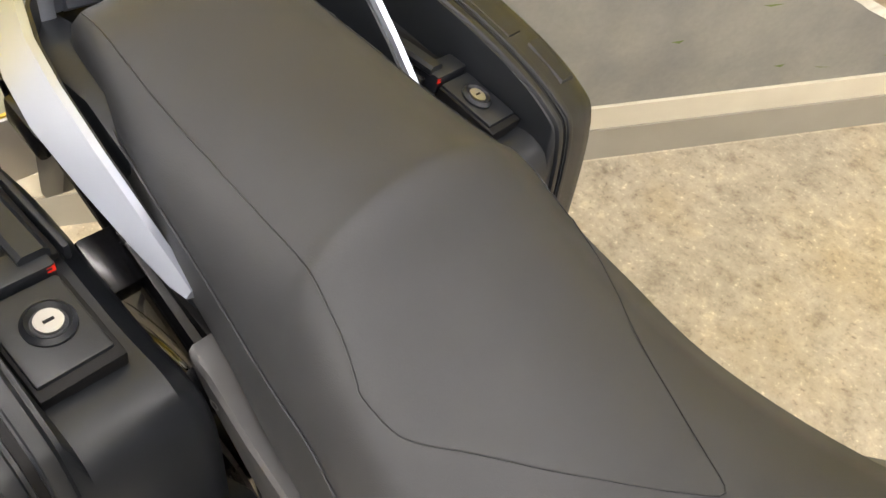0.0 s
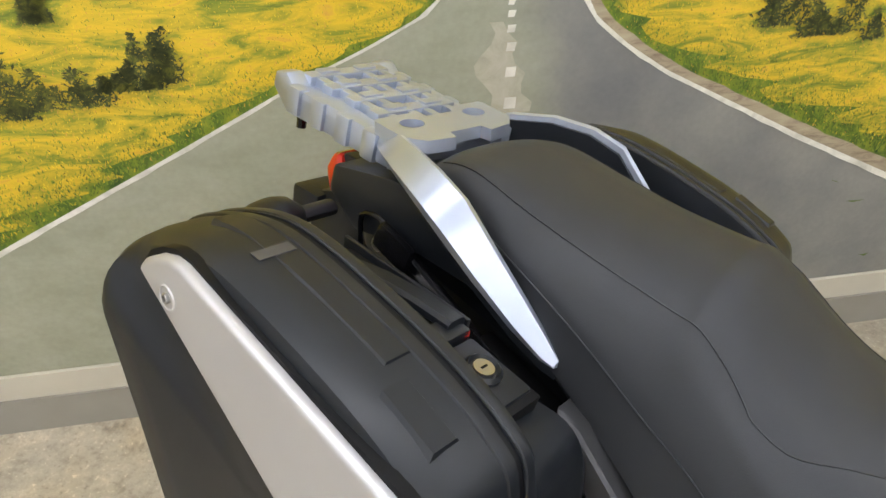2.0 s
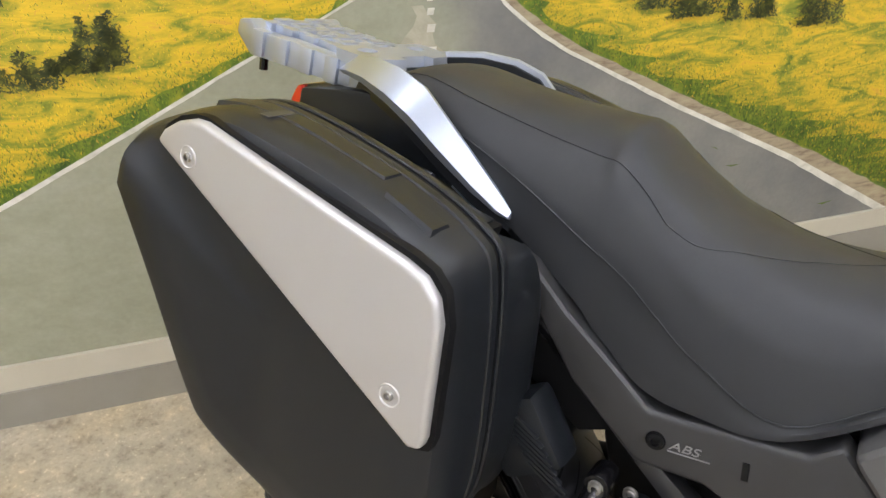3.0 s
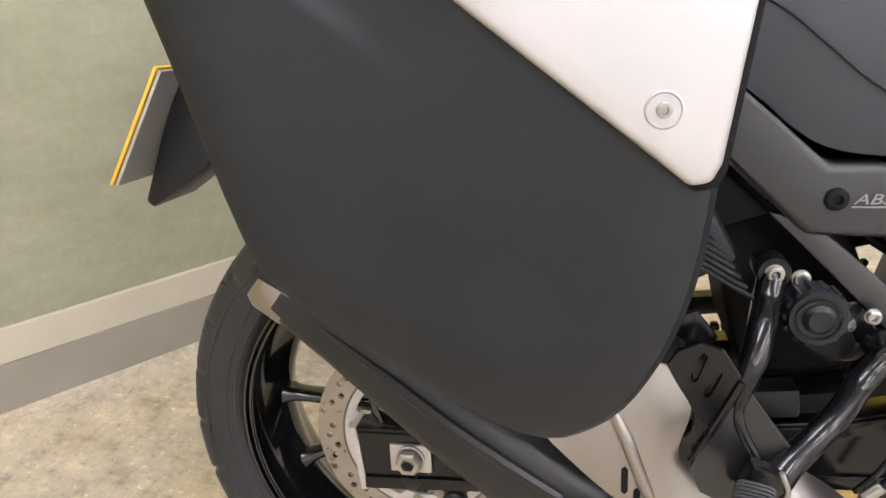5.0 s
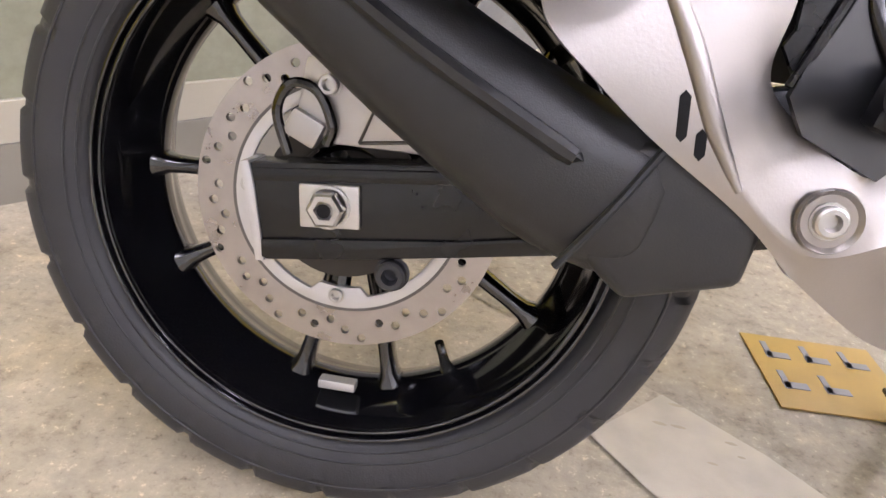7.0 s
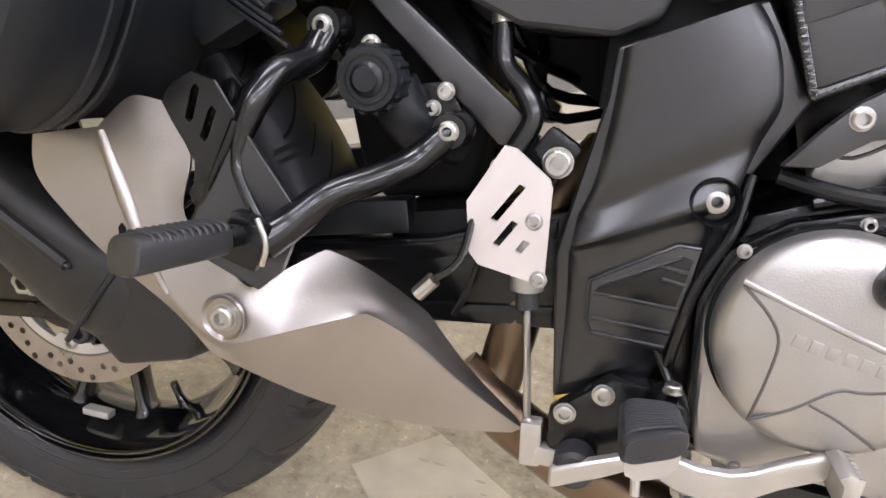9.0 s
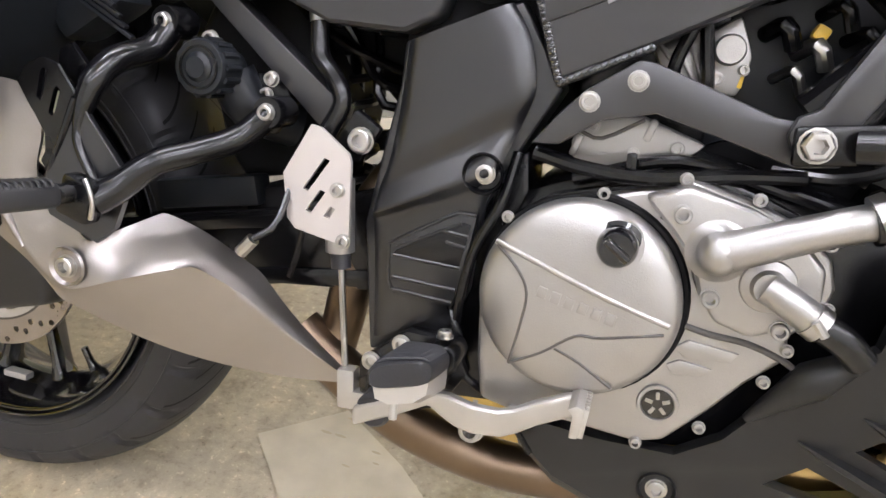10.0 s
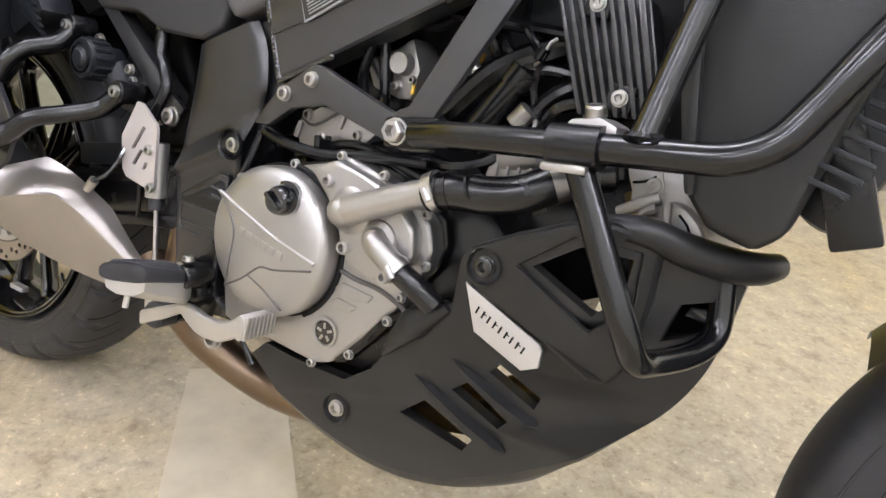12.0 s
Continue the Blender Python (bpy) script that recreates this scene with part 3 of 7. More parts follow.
def seat():
    """Two-level saddle, with welted seams between its top and its flanks."""
    fine = []
    for k in range(len(SEAT)):
        fine.append(SEAT[k])
    cols = [smooth_line([(r[0], r[c], 0) for r in fine], 5) for c in range(1, 8)]
    rings, seam_low, seam_top = [], [], []
    for k in range(len(cols[0])):
        x = cols[0][k].x
        zc, ht, zu, hs, zl, hb, zb = [c[k].y for c in cols]
        half = [(0, zc), (ht * 0.35, zc - (zc - zu) * 0.08), (ht * 0.7, zc - (zc - zu) * 0.4), (ht, zu), (ht + (hs - ht) * 0.45 + 0.003, zu + (zl - zu) * 0.35), (ht + (hs - ht) * 0.85, zu + (zl - zu) * 0.75), (hs, zl), (hs + 0.0, zl - 0.004), ((hs + hb) / 2 + 0.002, (zl + zb) / 2), (hb, zb)]
        rings.append([(x, -y, z) for y, z in half[::-1]] + [(x, y, z) for y, z in half[1:]])
        seam_low.append((x, hs, zl))
        seam_top.append((x, ht, zu))
    ob = part("seat", loft(rings), VINYL, bike, "matt black stitched vinyl seat", sharp=60)
    for s in (-1, 1):
        part("seam", tube([(x, s * (y + 0.0006), z) for x, y, z in seam_low[3:]], 0.0011, 1, 6), PLASTIC, ob)
    def over(x, y):
        zc, ht, zu = [float(np.interp(x, [p.x for p in cols[0]], [p.y for p in c])) for c in cols[:3]]
        return float(np.interp(abs(y), (0, ht * 0.35, ht * 0.7, ht), (zc, zc - (zc - zu) * 0.08, zc - (zc - zu) * 0.4, zu)))

    # the rear panel's seam runs down both edges and meets in a point on the rider's part
    flank = [(x, y) for x, y, z in seam_top if 0.02 < x < 0.375] + [(0.40, 0.114), (0.425, 0.098), (0.455, 0.076), (0.5, 0.046), (0.546, 0.015), (0.562, 0.0)]
    fine_line = smooth_line([(x, -y, 0) for x, y in flank] + [(x, y, 0) for x, y in flank[-2::-1]], 3)
    part("panel_seam", tube([(p.x, p.y, over(p.x, p.y) + 0.0003) for p in fine_line], 0.0006, 1, 6), PLASTIC, ob)
    return ob


seat()

# ---- printed road picture on the wall ----
def print_material(name, stops, scale, stretch=(1, 1, 1), detail=8, rough=0.55, distort=0.6):
    m = bpy.data.materials.new(name)
    m.use_nodes = True
    nt = m.node_tree
    b = nt.nodes["Principled BSDF"]
    co, mp, n = nt.nodes.new("ShaderNodeTexCoord"), nt.nodes.new("ShaderNodeMapping"), nt.nodes.new("ShaderNodeTexNoise")
    mp.inputs["Scale"].default_value = stretch
    n.inputs["Scale"].default_value, n.inputs["Detail"].default_value, n.inputs["Roughness"].default_value, n.inputs["Distortion"].default_value = scale, detail, 0.65, distort
    r = nt.nodes.new("ShaderNodeValToRGB")
    while len(r.color_ramp.elements) < len(stops):
        r.color_ramp.elements.new(0.5)
    for e, (p, c) in zip(r.color_ramp.elements, stops):
        e.position, e.color = p, (*c, 1)
    nt.links.new(co.outputs["Object"], mp.inputs[0])
    nt.links.new(mp.outputs[0], n.inputs["Vector"])
    nt.links.new(n.outputs[0], r.inputs[0])
    nt.links.new(r.outputs[0], b.inputs["Base Color"])
    b.inputs["Roughness"].default_value = rough
    return m


def road_material():
    """Printed tarmac: pale greenish lane, greyer worn lane, with a soft change between them."""
    m = print_material("printed_tarmac", [(0.32, (0.265, 0.268, 0.185)), (0.5, (0.305, 0.305, 0.215)), (0.7, (0.345, 0.338, 0.25))], 7, (0.8, 1.6, 1), 10, distort=0.2)
    nt = m.node_tree
    b, ramp = nt.nodes["Principled BSDF"], nt.nodes["Color Ramp"]
    co = nt.nodes["Texture Coordinate"]
    sep, n2, n3 = nt.nodes.new("ShaderNodeSeparateXYZ"), nt.nodes.new("ShaderNodeTexNoise"), nt.nodes.new("ShaderNodeTexNoise")
    n2.inputs["Scale"].default_value, n2.inputs["Detail"].default_value = 5, 8
    n3.inputs["Scale"].default_value, n3.inputs["Detail"].default_value = 90, 6
    for n in (sep, n2, n3):
        nt.links.new(co.outputs["Object"], n.inputs["Vector"])

    def calc(op, a, c):
        n = nt.nodes.new("ShaderNodeMath")
        n.operation = op
        for k, v in enumerate((a, c)):
            if isinstance(v, (int, float)):
                n.inputs[k].default_value = v
            else:
                nt.links.new(v, n.inputs[k])
        return n.outputs[0]

    edge = calc("ADD", calc("MULTIPLY", sep.outputs[1], 0.2), calc("MULTIPLY", n2.outputs[0], -0.22))
    f = calc("ADD", calc("ADD", sep.outputs[0], edge), -0.35)
    mr = nt.nodes.new("ShaderNodeMapRange")
    mr.interpolation_type = "SMOOTHSTEP"
    mr.inputs[1].default_value, mr.inputs[2].default_value = -0.05, 0.08
    nt.links.new(f, mr.inputs[0])
    grey = nt.nodes.new("ShaderNodeValToRGB")
    for e, (p, c) in zip(grey.color_ramp.elements, ((0.3, (0.15, 0.149, 0.14)), (0.72, (0.245, 0.235, 0.2)))):
        e.position, e.color = p, (*c, 1)
    nt.links.new(n2.outputs[0], grey.inputs[0])
    mix, fine = nt.nodes.new("ShaderNodeMix"), nt.nodes.new("ShaderNodeMix")
    for x in (mix, fine):
        x.data_type = "RGBA"
    fine.blend_type, fine.inputs[0].default_value = "OVERLAY", 0.12
    nt.links.new(mr.outputs[0], mix.inputs[0])
    nt.links.new(ramp.outputs[0], mix.inputs[6])
    nt.links.new(grey.outputs[0], mix.inputs[7])
    nt.links.new(mix.outputs[2], fine.inputs[6])
    nt.links.new(n3.outputs[0], fine.inputs[7])
    nt.links.new(fine.outputs[2], b.inputs["Base Color"])
    return m


MEADOW = print_material("printed_meadow", [(0.3, (0.07, 0.12, 0.012)), (0.42, (0.25, 0.27, 0.02)), (0.5, (0.52, 0.38, 0.02)), (0.6, (0.7, 0.47, 0.02)), (0.7, (0.62, 0.34, 0.05)), (0.8, (0.72, 0.5, 0.03))], 7, (1, 3.6, 1), 12, distort=1.2)
VERGE = print_material("printed_grass_verge", [(0.32, (0.03, 0.075, 0.008)), (0.48, (0.12, 0.19, 0.015)), (0.6, (0.24, 0.28, 0.02)), (0.72, (0.5, 0.42, 0.02))], 26, (1, 0.6, 1), 12)
ROAD = road_material()
ROADLINE = print_material("printed_road_line", [(0.35, (0.5, 0.48, 0.4)), (0.6, (0.72, 0.69, 0.6))], 14)
GRAVEL = print_material("printed_gravel_edge", [(0.3, (0.16, 0.11, 0.07)), (0.5, (0.34, 0.27, 0.17)), (0.7, (0.42, 0.36, 0.22))], 14, (1, 4, 1))
PATCH = print_material("printed_road_patch", [(0.3, (0.3, 0.28, 0.2)), (0.5, (0.4, 0.37, 0.27)), (0.7, (0.46, 0.43, 0.33))], 20)
BUSH = print_material("printed_bush", [(0.3, (0.02, 0.03, 0.008)), (0.5, (0.08, 0.09, 0.02)), (0.7, (0.26, 0.25, 0.03))], 60)
TUFT_Y = material("printed_yellow_flowers", (0.74, 0.52, 0.02), 0.55, vary=0.25, scale=60)
TUFT_G = material("printed_green_stems", (0.2, 0.26, 0.02), 0.55, vary=0.5, scale=60)
TUFT_D = material("printed_dark_stems", (0.085, 0.12, 0.015), 0.55, vary=0.4, scale=60)
TUFT_O = material("printed_dry_grass", (0.58, 0.33, 0.05), 0.55, vary=0.3, scale=60)

mural = thing("wall_mural_print", "printed wall picture of a country road between yellow fields", "wall print", WALL)
LEFT = [(-3.9, -0.85), (-1.36, 0.17), (-0.675, 0.512), (-0.4, 0.645), (-0.125, 0.783), (0.0, 0.838), (0.095, 0.885), (0.17, 0.95), (0.22, 1.05)]
RIGHT = [(2.9, -0.5), (1.75, 0.167), (1.327, 0.395), (0.917, 0.587), (0.584, 0.755), (0.496, 0.812), (0.426, 0.869), (0.38, 0.95), (0.35, 1.05)]


def edge_at(line, y):
    ys = [p[1] for p in line]
    return float(np.interp(y, ys, [p[0] for p in line]))


def sheet(name, polygons, z, mat, label=""):
    bm = bmesh.new()
    for poly in polygons:
        vs = [bm.verts.new((x, y, z)) for x, y in poly]
        bm.faces.new(vs)
    return part(name, bm, mat, mural, label)


B, TOP = 0.166, 1.9
rows = [B + (1.05 - B) * k / 60 for k in range(61)]
rnd = random.Random(4)
sheet("meadow", [[(-3.85, B), (3.85, B), (3.85, TOP), (-3.85, TOP)]], 0.002, MEADOW)
wob = lambda k, s: 0.006 * math.sin(k * 1.7 + s) + 0.004 * math.sin(k * 3.9 + 2 * s)
left = [(edge_at(LEFT, y), y) for y in rows]
right = [(edge_at(RIGHT, y), y) for y in rows]
mid = [(0.27 + (0.95 - y) * (0.15 + 0.12 * math.sin(y * 9)), y) for y in rows]


def band(a, b, z, name, mat):
    sheet(name, [[a[k], b[k], b[k + 1], a[k + 1]] for k in range(len(a) - 1)], z, mat)


def persp(y):
    return max(0.03, (1.08 - y) / 0.9)


band([(x - rnd.uniform(0.03, 0.2) * persp(y), y) for x, y in left], left, 0.0028, "grass_verge", VERGE)
band(left, right, 0.004, "road", ROAD)
band(right, [(x + (0.11 * persp(y)) * (1 + wob(k, 1) * 9), y) for k, (x, y) in enumerate(right)], 0.0034, "gravel_edge", GRAVEL)
band([(x + 0.10 * persp(y), y) for x, y in right], [(x + rnd.uniform(0.18, 0.5) * persp(y), y) for k, (x, y) in enumerate(right)], 0.0028, "grass_verge", VERGE)
band([(x - 0.004, y) for x, y in left], [(x + 0.033 * persp(y) + wob(k, 0) * 0.3, y) for k, (x, y) in enumerate(left)], 0.0055, "edge_line", ROADLINE)
band([(x - 0.04 * persp(y) + wob(k, 2) * 0.3, y) for k, (x, y) in enumerate(right)], [(x + 0.008 * persp(y), y) for x, y in right], 0.0055, "edge_line", ROADLINE)
sheet("repair_patch", [[(0.215 + 0.02 * math.sin(k), 0.69 + 0.02 * k) if s == 0 else (0.31 - 0.006 * k + 0.01 * math.sin(2 * k), 0.69 + 0.02 * k) for s, k in ([(0, j) for j in range(10)] + [(1, j) for j in range(9, -1, -1)])]], 0.005, PATCH)
for y in (0.70, 0.765, 0.815, 0.85, 0.878, 0.9):
    h = 0.022 * persp(y) / 0.4
    sheet("lane_dash", [[(0.256, y), (0.256 + 0.022 * persp(y) / 0.4, y), (0.262 + 0.018 * persp(y) / 0.4, y + h), (0.258, y + h)]], 0.006, ROADLINE)
for k in range(16):
    x, y = rnd.uniform(0.9, 1.5), rnd.uniform(0.2, 0.5)
    if x < edge_at(RIGHT, y) - 0.1:
        sheet("road_crack", [[(x, y), (x + rnd.uniform(0.02, 0.06), y + rnd.uniform(-0.012, 0.004)), (x + 0.02, y - 0.006)]], 0.006, TUFT_D)


def tufts(name, mat, count, pick, z, grow=1.0):
    """Printed blades and flower heads, smaller towards the horizon."""
    verts, faces = [], []
    while count > 0:
        x, y = rnd.uniform(-2.6, 2.6), rnd.uniform(0.17, 1.15)
        inside = edge_at(LEFT, y) - 0.03 * persp(y) < x < edge_at(RIGHT, y) + 0.12 * persp(y)
        if inside or rnd.random() > pick(x, y):
            continue
        count -= 1
        s = (0.0025 + 0.0085 * persp(y)) * rnd.uniform(0.4, 1.3) * grow
        lean = rnd.uniform(-0.5, 0.5)
        w = s * rnd.uniform(0.07, 0.2)
        n = len(verts)
        verts += [(x - w, y, z), (x + w, y, z), (x + lean * s + w * 0.7, y + s * 0.8, z), (x + lean * s, y + s, z), (x + lean * s - w * 0.9, y + s * 0.6, z)]
        faces.append((n, n + 1, n + 2, n + 3, n + 4))
    me = bpy.data.meshes.new(name)
    me.from_pydata(verts, [], faces)
    me.materials.append(mat)
    ob = new(name, me)
    ob.parent = mural
    return tagged(ob, kind="stuff")


def near_road(x, y):
    d = min(abs(x - edge_at(LEFT, y)), abs(x - edge_at(RIGHT, y) - 0.2 * persp(y)))
    return max(0.05, 1 - d / (0.5 * persp(y) + 0.02))


patches = lambda x, y: 0.5 + 0.5 * math.sin(x * 7 + 3 * math.sin(y * 16)) * math.sin(y * 23 + x * 2)
tufts("dry_grass", TUFT_O, 14000, lambda x, y: 0.8 if y > 0.75 else 0.25, 0.0062)
tufts("green_grass", TUFT_G, 34000, lambda x, y: max(near_road(x, y), 0.35 * (1 - patches(x, y))), 0.0064)
tufts("yellow_bloom", TUFT_Y, 40000, lambda x, y: 0.15 + 0.85 * patches(x, y) * (1 - 0.75 * near_road(x, y)), 0.0066, 0.8)
tufts("dark_grass", TUFT_D, 14000, lambda x, y: 0.9 * near_road(x, y) ** 3 + 0.06, 0.0068, 0.9)


def printed_bush(cx, cy, w, h):
    """A few upright leafy shoots of uneven height."""
    verts, faces = [], []
    for shoot in range(7):
        bx, tall = cx + rnd.uniform(-1, 1) * w, h * rnd.uniform(0.7, 1.9)
        lean = rnd.uniform(-0.25, 0.35)
        for k in range(130):
            v = rnd.random()
            spread = w * 0.42 * (1 - v) ** 0.5 + 0.003
            x, y = bx + lean * tall * v + rnd.gauss(0, 0.5) * spread, cy - h + tall * 1.25 * v
            s, t = rnd.uniform(0.0012, 0.0042), rnd.uniform(0, 3)
            n = len(verts)
            verts += [(x + s * math.cos(t + j * 1.57) * (1.7 if j % 2 else 0.6), y + s * math.sin(t + j * 1.57) * (1.7 if j % 2 else 0.6), 0.0072) for j in range(4)]
            faces.append(tuple(range(n, n + 4)))
    me = bpy.data.meshes.new("printed_bush")
    me.from_pydata(verts, [], faces)
    me.materials.append(BUSH)
    ob = new("printed_bush", me)
    ob.parent = mural


for c in ((-0.37, 0.845, 0.045, 0.045), (-0.42, 0.815, 0.05, 0.025), (-0.53, 0.80, 0.07, 0.035), (-0.64, 0.79, 0.06, 0.04), (-0.54, 0.945, 0.03, 0.03), (-0.7, 0.86, 0.08, 0.04),
          (0.80, 0.87, 0.07, 0.04), (0.92, 0.84, 0.07, 0.035), (1.06, 0.82, 0.06, 0.03), (0.7, 0.93, 0.05, 0.03), (-0.9, 0.8, 0.1, 0.05), (1.3, 0.8, 0.08, 0.04)):
    printed_bush(*c)

# ---- on the floor ----
STRIPE = material("worn_floor_paint", (0.5, 0.445, 0.345), 0.5, vary=0.3, scale=16, bump=0.4, bump_scale=90)
CHIP = material("bare_concrete_chip", (0.42, 0.36, 0.26), 0.7)
bm = bmesh.new()
vs = [bm.verts.new((x, y, 0.004)) for x, y in ((0.24, 0.128), (0.343, 0.23), (0.46, 0.148), (0.6, 0.015), (0.9, -0.28), (1.4, -0.85), (1.25, -0.95), (0.65, -0.33), (0.43, -0.09))]
bm.faces.new(vs)
tagged(part("floor_stripe", bm, STRIPE, None), "worn cream painted floor stripe", "floor marking", kind="structure")

# Greyer floor patch; its tint also carries the shade around the bike.
bm = bmesh.new()
bm.faces.new([bm.verts.new((x, y, 0.002)) for x, y in ((0.343, 0.232), (0.46, 0.15), (0.6, 0.017), (0.9, -0.278), (1.4, -0.848), (2.6, -2.0), (3.4, 1.5), (1.9, 3.45), (1.6, 3.18), (-0.35, 0.78), (0.02, 0.42))])
tagged(part("floor_shade_patch", bm, SHADED_CONCRETE, None), "greyer concrete patch beside the floor stripe, darkened for bike shade", "floor patch", kind="structure")
for k in range(24):
    u, w = rnd.random() ** 1.5, rnd.uniform(0.06, 0.94)
    p = Vector((0.25, 0.14, 0)).lerp(Vector((1.3, -0.9, 0)), u) + Vector((0.1, 0.1, 0)) * w
    s, a = rnd.uniform(0.002, 0.007), rnd.uniform(-1.2, -0.4)
    bm = bmesh.new()
    bm.faces.new([bm.verts.new((p.x + s * math.cos(a + t) * (1 + 0.8 * math.cos(t) ** 2), p.y + s * 0.45 * math.sin(a + t), 0.0045)) for t in [q * math.pi / 4 for q in range(8)]])
    chip = part("paint_chip", bm, CHIP, bpy.data.objects["floor_stripe"])
# Duller yellow: the shade under the bike put into the plate's colour.
SHADE_YELLOW = material("shaded_yellow_plate", (0.42, 0.27, 0.06), 0.5, vary=0.2, scale=20)
plate_m = Matrix.Translation((0.597, 0.345, 0.003)) @ pose(0, 0, 0, 0, 0, 5)
np_thing = thing("number_plate", "yellow number plate lying on the floor under the bike", "number plate", plate_m)
base = part("plate", box((0, 0, 0.0015), (0.2, 0.17, 0.003), w=0.001), SHADE_YELLOW, np_thing)
for r in (-1, 1):
    for k in range(2 + (r > 0)):
        x = -0.06 + k * 0.06
        part("character_bar", box((x, r * 0.035, 0.0035), (0.036, 0.014, 0.001), w=0), GREYLABEL, np_thing)
        part("character_bar", box((x - 0.012, r * 0.035 + 0.012, 0.0035), (0.009, 0.04, 0.001), w=0), GREYLABEL, np_thing)

# ---- tail, rack and grab rails ----
def rack():
    R = part("luggage_rack", prism([(-0.215, 0.985), (-0.205, 0.997), (-0.15, 0.985), (-0.035, 0.954), (-0.022, 0.944), (-0.024, 0.93), (-0.035, 0.924), (-0.16, 0.958)], -0.062, 0.062, 0.003), SILVER, bike, "silver cast luggage rack with raised blocks")
    top = lambda x: 0.988 - (x + 0.17) * 0.25
    for s in (-1, 1):
        o = [(-0.232, 0.995), (-0.225, 1.012), (-0.205, 1.012), (-0.19, 0.994), (-0.14, 0.986), (-0.03, 0.957), (-0.02, 0.945), (-0.03, 0.926), (-0.16, 0.955), (-0.21, 0.965)]
        part("side_beam", prism(o, s * 0.062, s * 0.088, 0.004), SILVER, R)
        for k in range(5):
            x = -0.19 + k * 0.042
            part("side_block", box((x, s * 0.084, top(x) - 0.012), (0.022, 0.018, 0.034), (0, 14, 0), 0.004), SILVER, R)
    for k in range(4):
        x = -0.2 + k * 0.038
        part("cross_bar", box((x, 0, top(x) + 0.006), (0.019, 0.128, 0.014), (0, 14, 0), 0.003), SILVER, R)
        for y in (-0.046, -0.012, 0.012, 0.046) if k % 2 else (-0.05, -0.024, 0.024, 0.05):
            part("block", box((x + 0.019, y, top(x + 0.019) + 0.005), (0.022, 0.013, 0.014), (0, 14, 0), 0.003), SILVER, R)
        for y in (-0.03, 0.03):
            part("bar_stud", box((x, y, top(x) + 0.0135), (0.013, 0.03, 0.005), (0, 14, 0), 0.002), SILVER, R)
    fp = [(-0.058, -0.086), (-0.054, -0.09), (-0.012, -0.09), (0.004, -0.07), (0.008, -0.03), (-0.004, -0.026), (-0.004, 0.026), (0.008, 0.03), (0.004, 0.07), (-0.012, 0.09), (-0.054, 0.09), (-0.058, 0.086), (-0.058, 0.028), (-0.046, 0.024), (-0.046, -0.024), (-0.058, -0.028)]
    oval = lambda cy: [(-0.036 + 0.0105 * math.cos(t), cy + 0.017 * math.sin(t)) for t in [2 * math.pi * k / 16 for k in range(16)]]
    bm = pierced(fp, [oval(-0.052), oval(0.052)], 0.0, 0.014, w=0.0)
    bmesh.ops.transform(bm, matrix=Matrix(((1, 0, 0, 0), (0, 0, 1, 0), (-0.25, 1, 0, 0.9495), (0, 0, 0, 1))), verts=bm.verts[:])
    part("front_plate", bm, SILVER, R)
    for y in (-0.052, 0.052):
        part("rack_hole", box((-0.036, y, top(-0.036) - 0.0025), (0.026, 0.038, 0.002), (0, 14, 0), 0), GREYLABEL, R)
    for s in (-1, 1):
        part("rack_peg", tube([(-0.2, s * 0.07, 0.97), (-0.205, s * 0.07, 0.945)], 0.006, 1, 8), SATIN, R)
    return R


rack()


def grab_rail(s):
    """A forged rail: sharp inner ridge, broad sloping outer face, pointed front end."""
    far = 0.012 if s > 0 else 0.0
    rows = [(-0.05, 0.068, 0.962, 0.02, 0.012), (-0.015, 0.092, 0.969, 0.021, 0.018), (0.03, 0.118, 0.968, 0.02, 0.022), (0.075, 0.134, 0.958, 0.019, 0.027), (0.112, 0.1405, 0.94, 0.018, 0.03),
            (0.145, 0.1385, 0.902, 0.0145, 0.026), (0.18, 0.1345, 0.86, 0.0105, 0.02), (0.205, 0.131, 0.828, 0.0075, 0.012), (0.2145, 0.13, 0.815, 0.004, 0.006)]
    rings = []
    for x, y, z, w, d in rows:
        y += far
        rings.append([(x, s * y, z), (x, s * (y - 0.006), z - 0.002), (x - 0.12 * d, s * (y - 0.007), z - 0.009 - 0.05 * d), (x - 0.5 * d, s * (y + 0.7 * w), z - 1.3 * d), (x - 0.3 * d, s * (y + w), z - 0.95 * d)])
    bm = loft(rings)
    bevel(bm, 0.0012, 2, 28)
    rail = part("grab_rail", bm, SILVER, bike, "silver forged grab rail beside the seat")
    inner = [[(x - 0.1 * d, s * (y + far - 0.0065), z - 0.008), (x - 0.1 * d, s * (y + far - 0.010), z - 0.009), (x - 0.7 * d, s * (y + far - 0.012), z - 0.012 - 1.5 * d), (x - 0.7 * d, s * (y + far - 0.002), z - 0.012 - 1.5 * d)] for x, y, z, w, d in rows[1:]]
    foot = [(0.142, 0.118, 0.85), (0.148, 0.108, 0.85), (0.178, 0.112, 0.826), (0.192, 0.12, 0.818), (0.176, 0.124, 0.83)]
    bm = loft([[(x, s * (y + far), z) for x, y, z in foot], [(x - 0.01, s * (y + far), z - 0.02) for x, y, z in foot]])
    bevel(bm, 0.0015, 2)
    part("rail_foot", bm, SILVER, rail)
    part("foot_cover", box((0.128, s * (0.115 + far), 0.862), (0.036, 0.012, 0.01), (0, 32, 0), 0.002), GREYP, rail)
    part("rail_liner", loft(inner), PLASTIC, rail, "black plastic liner under the rail")


grab_rail(-1)
grab_rail(1)

